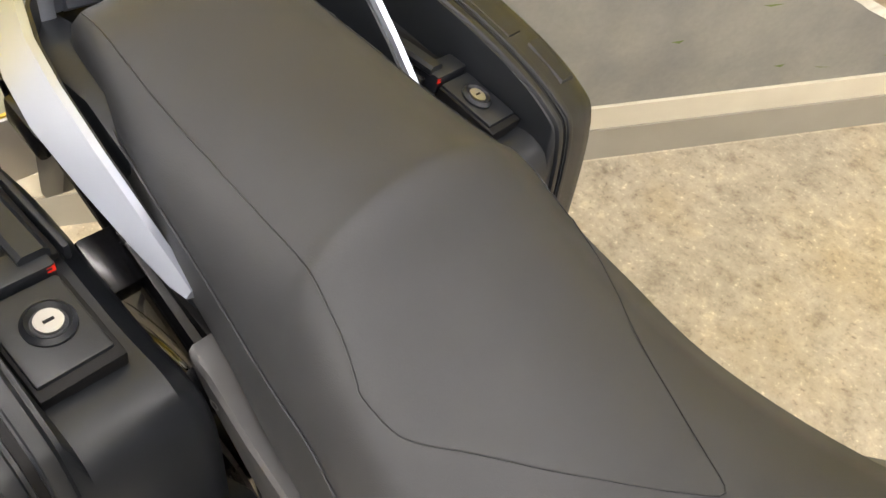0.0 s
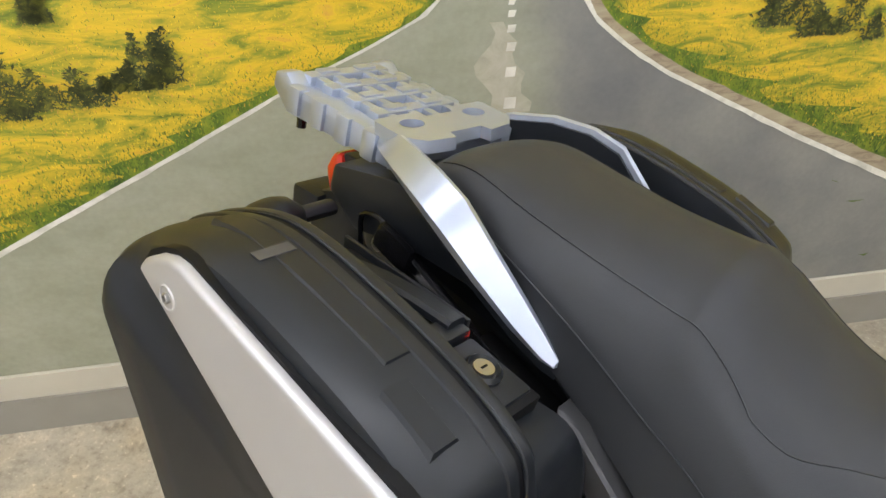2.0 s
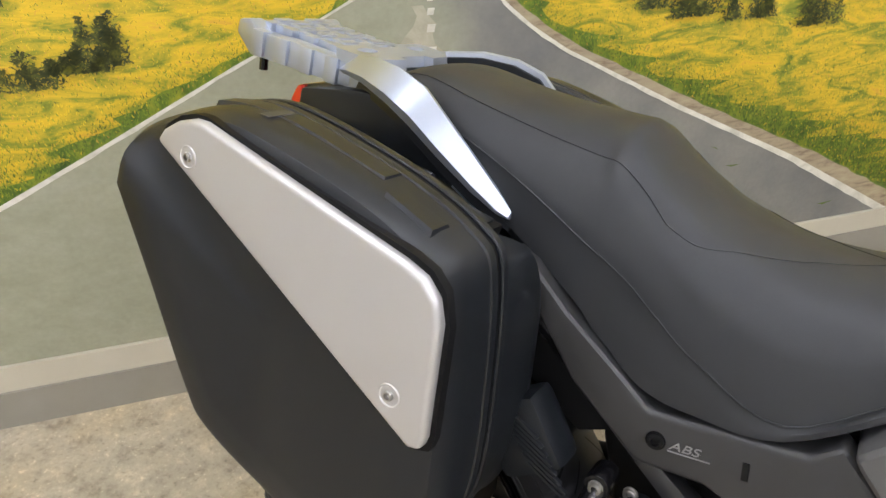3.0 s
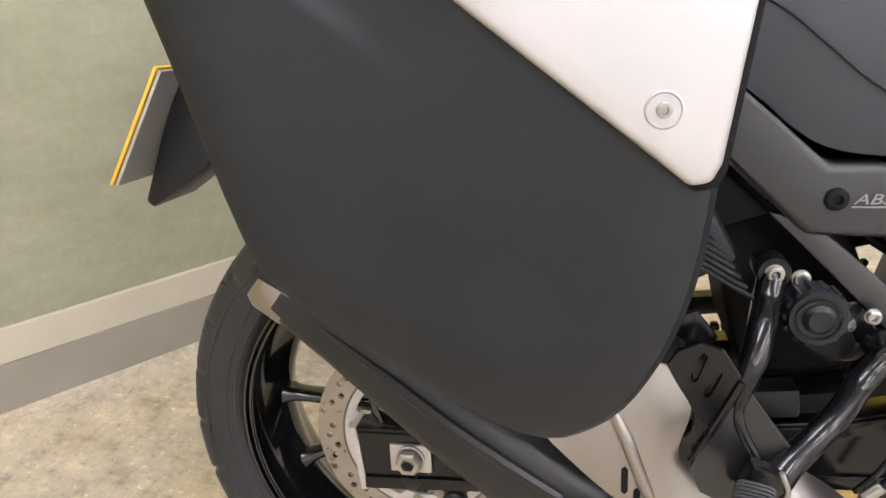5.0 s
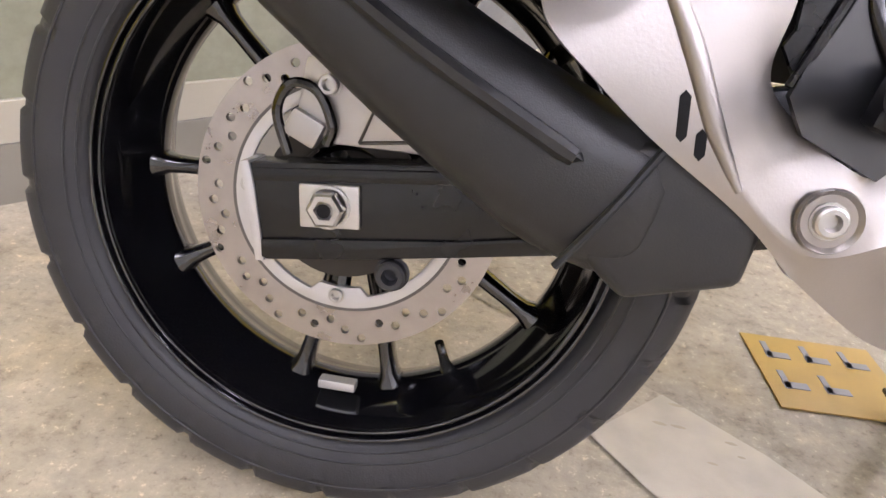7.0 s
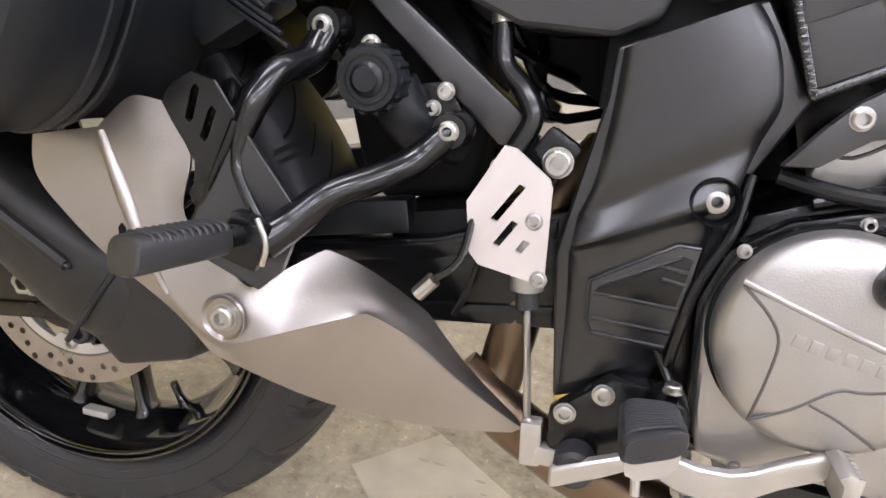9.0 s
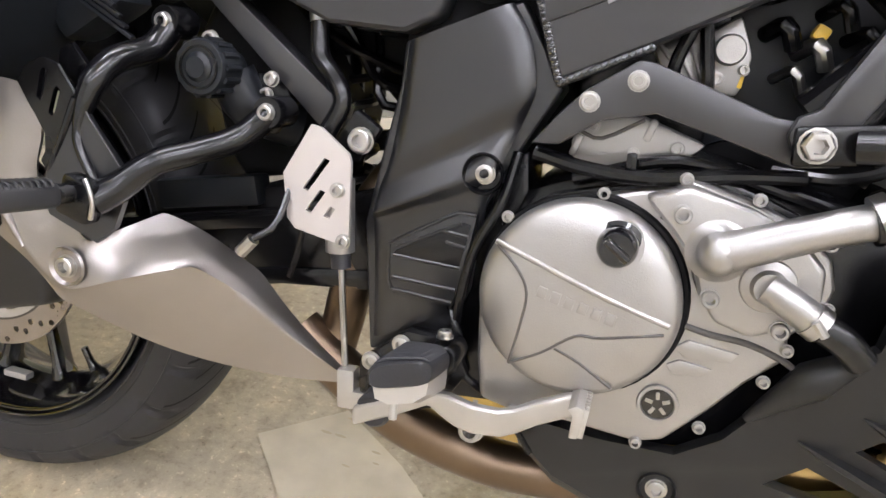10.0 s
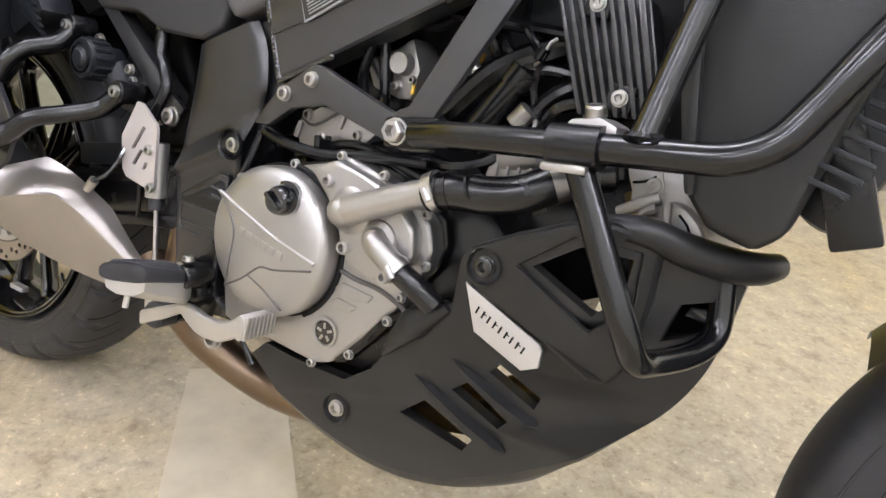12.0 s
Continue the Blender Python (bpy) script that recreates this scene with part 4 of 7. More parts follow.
TAILO = [(-0.10, 0.90), (-0.09, 0.93), (0.0, 0.93), (0.10, 0.915), (0.2, 0.84), (0.29, 0.74), (0.27, 0.725), (0.2, 0.79), (0.10, 0.845), (0.03, 0.86), (-0.06, 0.862)]
for s in (-1, 1):
    part("tail_panel", prism(TAILO, s * 0.118, s * 0.07, 0.006), PLASTIC, bike)
part("tail_top", prism([(-0.12, 0.93), (0.06, 0.915), (0.06, 0.85), (-0.11, 0.86)], -0.08, 0.08, 0.005), PLASTIC, bike)
part("warning_label", box((0.008, 0.008, 0.9285), (0.03, 0.062, 0.002), (0, 18, 0), 0), ORANGE, bike, "orange warning label under the rack")
part("warning_label_text", box((0.008, -0.028, 0.9288), (0.03, 0.009, 0.002), (0, 18, 0), 0), WHITE, bike)
tl = part("tail_lamp", prism([(-0.14, 0.88), (-0.145, 0.91), (-0.13, 0.93), (-0.115, 0.93), (-0.11, 0.88)], -0.085, 0.085, 0.008), REDLENS, bike, "red tail lamp lens")
bm = box((0.02, -0.135, 0.868), (0.05, 0.012, 0.03), (0, 25, 0), 0.006)
lp = part("latch_plate", bm, SATIN, bike)
part("latch_rim", tube([(-0.045, -0.121, 0.85), (-0.04, -0.123, 0.885), (-0.012, -0.124, 0.888), (0.005, -0.124, 0.872), (0.022, -0.124, 0.85)], 0.003, 3, 8), SATIN, lp)
part("mount_bolt", bolt((-0.005, -0.13, 0.864), 0.008, 0.006), BOLT, bike)
for s in (-1, 1):
    lamp = [(0.128, 0.0, 0.012, 0.012), (0.136, 0.0, 0.02, 0.018), (0.148, 0.0, 0.03, 0.026), (0.165, 0.001, 0.035, 0.0285), (0.185, 0.002, 0.034, 0.026), (0.202, 0.003, 0.027, 0.02), (0.213, 0.004, 0.016, 0.011), (0.217, 0.004, 0.004, 0.003)]
    ind = part("indicator", loft([[(-0.152 + dx + w * math.cos(t), s * (y - 0.011), 0.857 + hh * math.sin(t)) for t in [2 * math.pi * k / 20 for k in range(20)]] for y, dx, w, hh in lamp]), PLASTIC, bike, "black turn indicator on a short stem")
    part("indicator_stem", loft([[(-0.148 + 0.013 * math.cos(t), s * y, 0.858 + 0.01 * math.sin(t)) for t in [2 * math.pi * k / 12 for k in range(12)]] for y in (0.075, 0.1, 0.13)]), RUBBER, ind)
part("plate_hanger", prism([(-0.21, 0.86), (-0.13, 0.875), (-0.12, 0.80), (-0.2, 0.7), (-0.245, 0.628), (-0.322, 0.58), (-0.332, 0.588), (-0.3, 0.66), (-0.25, 0.76)], -0.045, 0.045, 0.006), PLASTIC, bike)
rear_plate = part("rear_plate", box((-0.294, 0.0, 0.679), (0.004, 0.18, 0.145), (0, 32, 0), 0.001), PANEL, bike, "yellow rear number plate seen from its bare back")
part("plate_face", box((-0.2985, 0.0, 0.6815), (0.004, 0.184, 0.149), (0, 32, 0), 0.001), YELLOW, rear_plate)
part("plate_lamp", box((-0.22, -0.03, 0.845), (0.05, 0.06, 0.035), (0, 10, 0), 0.006), PLASTIC, bike)
part("under_tray", prism([(-0.10, 0.86), (0.27, 0.72), (0.42, 0.62), (0.40, 0.58), (0.2, 0.66), (0.0, 0.76), (-0.10, 0.82)], -0.07, 0.07, 0.01), PLASTIC, bike)
part("mud_guard", loft([[(0.315 * math.cos(a) * 1.08, y, 0.315 + 0.315 * math.sin(a) * 1.08 + 0.012 * (1 - (y / 0.08) ** 2)) for y in (-0.08, -0.04, 0, 0.04, 0.08)] for a in [radians(38 + 5 * k) for k in range(16)]], closed=False), PLASTIC, bike)
part("side_frame_rail", tube([(0.0, -0.115, 0.86), (0.1, -0.12, 0.8), (0.25, -0.125, 0.7), (0.36, -0.13, 0.6)], 0.011, 4, 10), SATIN, bike)
part("side_frame_rail", tube([(0.0, 0.115, 0.86), (0.1, 0.12, 0.8), (0.25, 0.125, 0.7), (0.36, 0.13, 0.6)], 0.011, 4, 10), SATIN, bike)
# Near-black panel added to close the see-through gap beside the seat.
part("subframe_filler", prism([(0.12, 0.80), (0.25, 0.735), (0.30, 0.655), (0.36, 0.60), (0.30, 0.58), (0.2, 0.66), (0.1, 0.74)], -0.122, -0.1, 0.003), DARK, bike)
part("pannier_bracket", box((0.12, -0.145, 0.79), (0.05, 0.03, 0.035), (0, 35, 0), 0.004), SATIN, bike)
part("pannier_bracket", box((0.22, -0.15, 0.72), (0.04, 0.03, 0.04), (0, 35, 0), 0.004), SATIN, bike)
part("frame_bolt", bolt((0.255, -0.148, 0.745), 0.006, 0.005), BOLT, bike)

# ---- side covers ----
COVER = [(0.225, 0.785), (0.252, 0.772), (0.293, 0.727), (0.346, 0.68), (0.384, 0.645), (0.523, 0.644), (0.548, 0.662), (0.60, 0.60), (0.585, 0.565), (0.555, 0.553), (0.486, 0.560), (0.44, 0.582), (0.372, 0.584), (0.30, 0.655), (0.25, 0.735)]
for s in (-1, 1):
    cov = part("side_cover", prism(COVER, s * 0.153, s * 0.115, 0.008, 3), COVERP, bike, "matt grey plastic side cover")
    if s < 0:
        part("cover_clip", bolt((0.392, -0.153, 0.616), 0.0085, 0.004), DARK, cov)
        part("cover_slot", box((0.475, -0.1535, 0.612), (0.006, 0.002, 0.018), w=0), DARK, cov)
        cur = bpy.data.curves.new("letters", "FONT")
        cur.body, cur.size, cur.shear, cur.extrude = "ABS", 0.0125, 0.3, 0.0005
        tmp = new("letters", cur)
        me = bpy.data.meshes.new_from_object(tmp)
        bpy.data.objects.remove(tmp)
        bmt = bmesh.new()
        bmt.from_mesh(me)
        bmesh.ops.transform(bmt, matrix=pose(0.405, -0.1538, 0.612, 90, 0, 0) @ Matrix.Diagonal((1.35, 1, 1, 1)), verts=bmt.verts[:])
        part("cover_letters", bmt, LETTER, cov, "white ABS lettering")
        part("letter_underline", box((0.424, -0.1538, 0.6095), (0.04, 0.001, 0.0012), w=0), LETTER, cov)
    SH = [(0.553, 0.66), (0.60, 0.70), (0.72, 0.77), (0.95, 0.86), (1.12, 0.86), (1.10, 0.72), (0.93, 0.69), (0.74, 0.618), (0.615, 0.575)]
    part("tank_shroud", prism(SH, s * 0.165, s * 0.05, 0.012, 3), TANKGREY, bike, "grey tank side panel")
part("fuel_tank", loft([[(x, h * math.cos(t), z + 0.1 * math.sin(t)) for t in [2 * math.pi * k / 20 for k in range(20)]] for x, h, z in ((0.66, 0.07, 0.75), (0.72, 0.12, 0.78), (0.85, 0.15, 0.83), (1.0, 0.16, 0.86), (1.1, 0.1, 0.86))]), GLOSS, bike)

# ---- swing arm, axle, disc ----
def rear_end():
    for s in (-1, 1):
        arm = part("swing_arm", prism([(-0.064, 0.346), (0.1, 0.35), (0.42, 0.39), (0.53, 0.42), (0.53, 0.318), (0.42, 0.314), (0.3, 0.296), (0.02, 0.272), (-0.055, 0.268)], s * 0.118, s * 0.085, 0.003), SATIN, bike, "black box section swing arm")
        part("arm_flange", prism([(-0.06, 0.342), (0.1, 0.346), (0.42, 0.387), (0.52, 0.413), (0.52, 0.397), (0.42, 0.372), (0.1, 0.336), (-0.06, 0.332)], s * 0.1212, s * 0.117, 0.0016), SATIN, arm)
        part("arm_flange", prism([(-0.056, 0.286), (0.1, 0.293), (0.3, 0.315), (0.42, 0.332), (0.52, 0.338), (0.52, 0.321), (0.42, 0.317), (0.3, 0.299), (0.1, 0.28), (-0.056, 0.271)], s * 0.1212, s * 0.117, 0.0016), SATIN, arm)
        part("end_cap", prism([(-0.07, 0.347), (-0.063, 0.347), (-0.06, 0.33), (-0.0545, 0.268), (-0.0615, 0.268), (-0.067, 0.32)], s * 0.12, s * 0.084, 0.001), PANEL, arm, "bright alloy end cap")
        pl = part("adjuster_plate", box((0.0, s * 0.1205, 0.315), (0.047, 0.005, 0.034), (0, 0, 0), 0.002), ALLOY, arm)
        part("axle_nut", bolt((0.0, s * 0.123, 0.315), 0.0145, 0.014, (0, s, 0), 24, hexed=True), BOLT, pl)
        part("axle_bore", revolve([(0.0055, 0), (0, 0)], (0, s * 0.1375, 0.315), 12), DARK, pl)
    part("axle", tube([(0, -0.12, 0.315), (0, 0.12, 0.315)], 0.012, 1, 16), BOLT, bike)
    # disc with drilled holes: rows that lean outwards, eight of them round
    o = (0.001, 0.3095)
    ring = lambda r, n, cx=o[0], cz=o[1]: [(cx + r * math.cos(2 * math.pi * k / n), cz + r * math.sin(2 * math.pi * k / n)) for k in range(n)]
    drilled = [ring(0.0039, 12, o[0] + r * math.cos(radians(a)), o[1] + r * math.sin(radians(a))) for r, a in
               [((0.1085, 0.1165, 0.124, 0.1115, 0.1168)[k % 5], 117.4 + 36 * (k // 5) + (0, 6.8, 13.6, 22.4, 29.2)[k % 5]) for k in range(50)]]
    disc = part("brake_disc", pierced(ring(0.13, 96), [ring(0.0965, 72)] + drilled, -0.0705, -0.0655, merge_flat=False), DISC, wheel, "drilled steel rear brake disc")
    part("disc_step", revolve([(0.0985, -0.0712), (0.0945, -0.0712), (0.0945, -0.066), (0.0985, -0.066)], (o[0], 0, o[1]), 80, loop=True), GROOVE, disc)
    lobes = []
    for k in range(96):
        t = 2 * math.pi * k / 96
        near = min(abs(((math.degrees(t) - q + 180) % 360) - 180) for q in (173, 263, 353, 83))
        lobes.append((o[0] + (0.077 if near < 15 else 0.086) * math.cos(t), o[1] + (0.077 if near < 15 else 0.086) * math.sin(t)))
    part("disc_carrier", pierced(ring(0.096, 80), [lobes], -0.0715, -0.066, w=0.001), PANEL, disc, "pale machined disc carrier")
    for a in (173, 263, 353, 83):
        a = radians(a)
        part("disc_bolt", bolt((o[0] + 0.0845 * math.cos(a), -0.0715, o[1] + 0.0845 * math.sin(a)), 0.0062, 0.005), BOLT, disc)
        part("carrier_arm", tube([(o[0] + 0.03 * math.cos(a), -0.05, o[1] + 0.03 * math.sin(a)), (o[0] + 0.08 * math.cos(a), -0.06, o[1] + 0.08 * math.sin(a))], 0.009, 1, 8), GLOSS, disc)
    # sensor ring, caliper and its carrier plate
    part("sensor_ring", revolve([(0.045, -0.082), (0.066, -0.082), (0.066, -0.077), (0.045, -0.077)], (0, 0, 0.312), 50, loop=True), CHAIN, wheel)
    cal = part("brake_caliper", prism([(0.0, 0.36), (-0.03, 0.38), (-0.02, 0.425), (0.03, 0.43), (0.08, 0.41), (0.12, 0.37), (0.1, 0.352)], -0.106, -0.09, 0.004), PANEL, bike, "grey cast caliper carrier")
    part("caliper_body", box((0.05, -0.1, 0.42), (0.09, 0.05, 0.045), (0, 20, 0), 0.008), SATIN, cal)
    part("carrier_bolt", bolt((-0.002, -0.106, 0.405), 0.008, 0.008), BOLT, cal)
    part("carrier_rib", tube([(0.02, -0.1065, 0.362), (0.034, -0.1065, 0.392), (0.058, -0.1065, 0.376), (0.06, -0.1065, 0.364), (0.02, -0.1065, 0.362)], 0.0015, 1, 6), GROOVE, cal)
    part("sensor_cable", tube([(-0.035, -0.11, 0.352), (-0.042, -0.112, 0.385), (-0.03, -0.112, 0.405), (-0.01, -0.112, 0.4), (0.0, -0.11, 0.375), (-0.005, -0.108, 0.36)], 0.0042, 5, 8), GLOSS, bike)
    part("sensor", box((-0.022, -0.105, 0.372), (0.028, 0.016, 0.022), (0, 30, 0), 0.004), CAST, bike)
    part("arm_pad", bolt((0.047, -0.112, 0.262), 0.012, 0.012, seg=18), RUBBER, bike)
    # valve, balance weight
    part("valve", tube([(0.083, -0.005, 0.129), (0.079, -0.01, 0.143), (0.074, -0.014, 0.163)], 0.004, 3, 10, radii=[0.0085, 0.005, 0.0045]), GLOSS, wheel)
    part("balance_weight", box((-0.021, -0.03, 0.1195), (0.036, 0.014, 0.009), (0, 5, 0), 0.002), PANEL, wheel, "clamped silver balance weight")
    # chain and guard, far side of the wheel
    bm = bmesh.new()
    for k in range(44):
        x = 0.03 + k * 0.0125
        for z in (0.315 + 0.078 + (x * 0.022), 0.315 - 0.086 + (x * 0.03 if x < 0.2 else 0.006 + (x - 0.2) * 0.3)):
            box((x, 0.085, z), (0.0105, 0.012, 0.010), (0, -6, 0), 0.002, bm, 1)
    tagged(part("drive_chain", bm, CHAIN, bike, "oily dark drive chain"), kind="stuff")
    bm = revolve([(0.05, 0.083), (0.09, 0.083), (0.09, 0.088), (0.05, 0.088)], (0, 0, 0.315), 44, loop=True)
    part("sprocket", bm, CHAIN, wheel)
    part("chain_guard", prism([(0.16, 0.425), (0.48, 0.46), (0.48, 0.435), (0.16, 0.40)], 0.075, 0.1, 0.004), PLASTIC, bike)
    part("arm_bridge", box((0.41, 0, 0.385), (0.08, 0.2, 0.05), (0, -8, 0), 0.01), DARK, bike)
    part("arm_guard", box((0.335, -0.1, 0.399), (0.115, 0.03, 0.03), (0, -6, 0), 0.004), PLASTIC, bike)


rear_end()

# ---- exhaust ----

def exhaust():
    spine = [(-0.077, -0.2, 0.547), (-0.02, -0.2, 0.506), (0.08, -0.2, 0.43), (0.16, -0.2, 0.373), (0.2, -0.2, 0.355), (0.215, -0.2, 0.35), (0.22, -0.2, 0.348)]
    size = [(0.024, 0.046), (0.03, 0.051), (0.041, 0.058), (0.047, 0.062), (0.047, 0.062), (0.04, 0.058), (0.03, 0.05)]
    rings = []
    n = 28
    line = smooth_line(spine, 5)
    for k, p in enumerate(line):
        q = k / (len(line) - 1) * (len(size) - 1)
        h = float(np.interp(q, range(len(size)), [s[0] for s in size]))
        w = float(np.interp(q, range(len(size)), [s[1] for s in size]))
        d = (line[min(k + 1, len(line) - 1)] - line[max(k - 1, 0)]).normalized()
        nrm = Vector((-d.z, 0, d.x))
        ring = []
        for j in range(n):
            t = 2 * math.pi * j / n
            c, s = math.cos(t), math.sin(t)
            e = 0.62
            ring.append(p + Vector((0, 1, 0)) * w * math.copysign(abs(c) ** e, c) + nrm * h * math.copysign(abs(s) ** e, s))
        rings.append(ring)
    muf = part("silencer", loft(rings), MUFFLER, bike, "matt black exhaust silencer")
    part("silencer_groove", tube([(-0.035, -0.2495, 0.525), (0.03, -0.256, 0.478), (0.09, -0.2595, 0.434), (0.165, -0.2615, 0.386), (0.172, -0.2615, 0.383)], 0.005, 4, 8, radii=[0.001, 0.0055, 0.006, 0.006, 0.003]), MUFFLER, muf)
    part("silencer_weld", tube([(0.218, -0.259, 0.388), (0.19, -0.2635, 0.352), (0.165, -0.262, 0.322)], 0.0025, 3, 8), PLASTIC, muf)
    tip = part("end_cap", loft([[(-0.0965 + dx + 0.03 * (1 - k), -0.2 + w * math.copysign(abs(math.cos(t)) ** 0.6, math.cos(t)), 0.56 + dz - 0.02 * (1 - k) + h * math.copysign(abs(math.sin(t)) ** 0.6, math.sin(t))) for t in [2 * math.pi * j / 24 for j in range(24)] for dx, dz in [(0.6 * 0.026 * math.copysign(abs(math.sin(t)) ** 0.6, math.sin(t)), 0)]] for k, w, h in ((0, 0.0465, 0.0235), (0.8, 0.0455, 0.0225), (1.0, 0.04, 0.018), (0.85, 0.026, 0.011))]), STEEL, muf, "tarnished steel end cap")
    # angular inlet piece under the shield
    part("silencer_inlet", prism([(0.15, 0.39), (0.163, 0.33), (0.2, 0.293), (0.275, 0.307), (0.288, 0.36), (0.24, 0.405)], -0.257, -0.17, 0.008, 3, taper=0.82), MUFFLER, muf)
    # satin heat shield and collector cover, pressed with a ridge along it
    LOBE = [((0.149, -0.2545, 0.477), (0.2035, -0.2525, 0.4845), (0.232, -0.2515, 0.5095), (0.262, -0.2465, 0.5015)),
            ((0.148, -0.26, 0.4495), (0.2165, -0.2575, 0.4585), (0.2455, -0.2555, 0.474), (0.279, -0.249, 0.468)),
            ((0.174, -0.2635, 0.4265), (0.2305, -0.2615, 0.4215), (0.2484, -0.258, 0.4355), (0.2655, -0.251, 0.4385)),
            ((0.2097, -0.2635, 0.3902), (0.2431, -0.2625, 0.3904), (0.258, -0.2575, 0.4056), (0.2655, -0.249, 0.4195))]
    BODY = [((0.259, -0.259, 0.3567), (0.2624, -0.262, 0.3589), (0.2718, -0.257, 0.3784), (0.279, -0.248, 0.4058)),
            ((0.2869, -0.259, 0.3244), (0.2929, -0.263, 0.3305), (0.3006, -0.261, 0.3606), (0.2971, -0.252, 0.388)),
            ((0.3321, -0.228, 0.287), (0.3221, -0.262, 0.3402), (0.3203, -0.262, 0.3551), (0.3186, -0.256, 0.3763)),
            ((0.3612, -0.205, 0.2659), (0.3578, -0.252, 0.3499), (0.3578, -0.232, 0.3719), (0.3554, -0.207, 0.396)),
            ((0.4028, -0.185, 0.2499), (0.3931, -0.224, 0.355), (0.392, -0.21, 0.3657), (0.3827, -0.19, 0.381)),
            ((0.449, -0.165, 0.238), (0.4191, -0.2, 0.3329), (0.423, -0.185, 0.3371), (0.4245, -0.165, 0.3388)),
            ((0.4763, -0.15, 0.2325), (0.4513, -0.17, 0.2829), (0.4536, -0.163, 0.2855), (0.4558, -0.153, 0.2883)),
            ((0.5032, -0.14, 0.2302), (0.5007, -0.143, 0.2366), (0.4998, -0.14, 0.2388), (0.497, -0.138, 0.2419))]
    sh = sculpted("heat_shield", LOBE + BODY, STEEL, bike, "satin stainless exhaust heat shield", ridge=((1, 1.0), (2, 0.3)), corners=((0, 0), (5, 0), (6, 3), (7, 3), (8, 1), (9, 3), (11, 0), (11, 3)), hard=(1, 5, 9))
    part("shield_ridge", tube([(0.2055, -0.2525, 0.481), (0.2245, -0.2583, 0.4401), (0.2401, -0.2605, 0.3987), (0.2556, -0.2615, 0.3677)], 0.0055, 5, 12, radii=[0.004, 0.006, 0.0055, 0.002]), STEEL, sh)
    # Near-black pads carry the dark of the vent openings.
    for x, z, l in ((0.2235, 0.405, 0.02), (0.2335, 0.391, 0.0105)):
        part("shield_slot", prism([(x - 0.0028, z - l / 2), (x, z - l / 2 - 0.003), (x + 0.0028, z - l / 2), (x + 0.0028, z + l / 2), (x, z + l / 2 + 0.003), (x - 0.0028, z + l / 2)], -0.2628, -0.245, 0), DARK, sh)
    part("shield_dish", revolve([(0.0175, -0.001), (0.0165, -0.003), (0.014, -0.0005), (0, 0)], (0.3011, -0.2625, 0.3553), 28), STEEL, sh)
    part("shield_bolt", bolt((0.3011, -0.2625, 0.3553), 0.0085, 0.006), BOLT, sh)
    # pipes under the engine
    part("mid_pipe", tube([(0.44, -0.12, 0.27), (0.48, -0.12, 0.237), (0.515, -0.12, 0.212), (0.55, -0.115, 0.186), (0.60, -0.10, 0.158), (0.66, -0.09, 0.142), (0.76, -0.08, 0.14)], 0.024, 5, 18), PIPE, bike, "heat tinted brown exhaust pipe")
    part("rear_header", tube([(0.47, -0.11, 0.245), (0.478, -0.1, 0.279), (0.49, -0.1, 0.326), (0.505, -0.08, 0.40), (0.55, -0.03, 0.46)], 0.021, 4, 16), PIPE, bike)
    for y, dz in ((-0.085, 0.0), (-0.03, 0.012)):
        part("front_header", tube([(0.72, y, 0.18 + dz), (0.86, y - 0.01, 0.185 + dz), (0.96, y - 0.02, 0.21 + dz), (1.04, y - 0.03, 0.27 + dz), (1.08, y - 0.02, 0.36 + dz), (1.06, y, 0.45)], 0.018, 4, 16), BRASS, bike, "golden exhaust header pipe")
    part("lambda_sensor", tube([(0.425, -0.2, 0.365), (0.438, -0.2, 0.378)], 0.006, 1, 10), BOLT, bike)
    part("lambda_cable", tube([(0.438, -0.2, 0.378), (0.455, -0.19, 0.392), (0.462, -0.17, 0.43)], 0.003, 4, 8), GLOSS, bike)


exhaust()


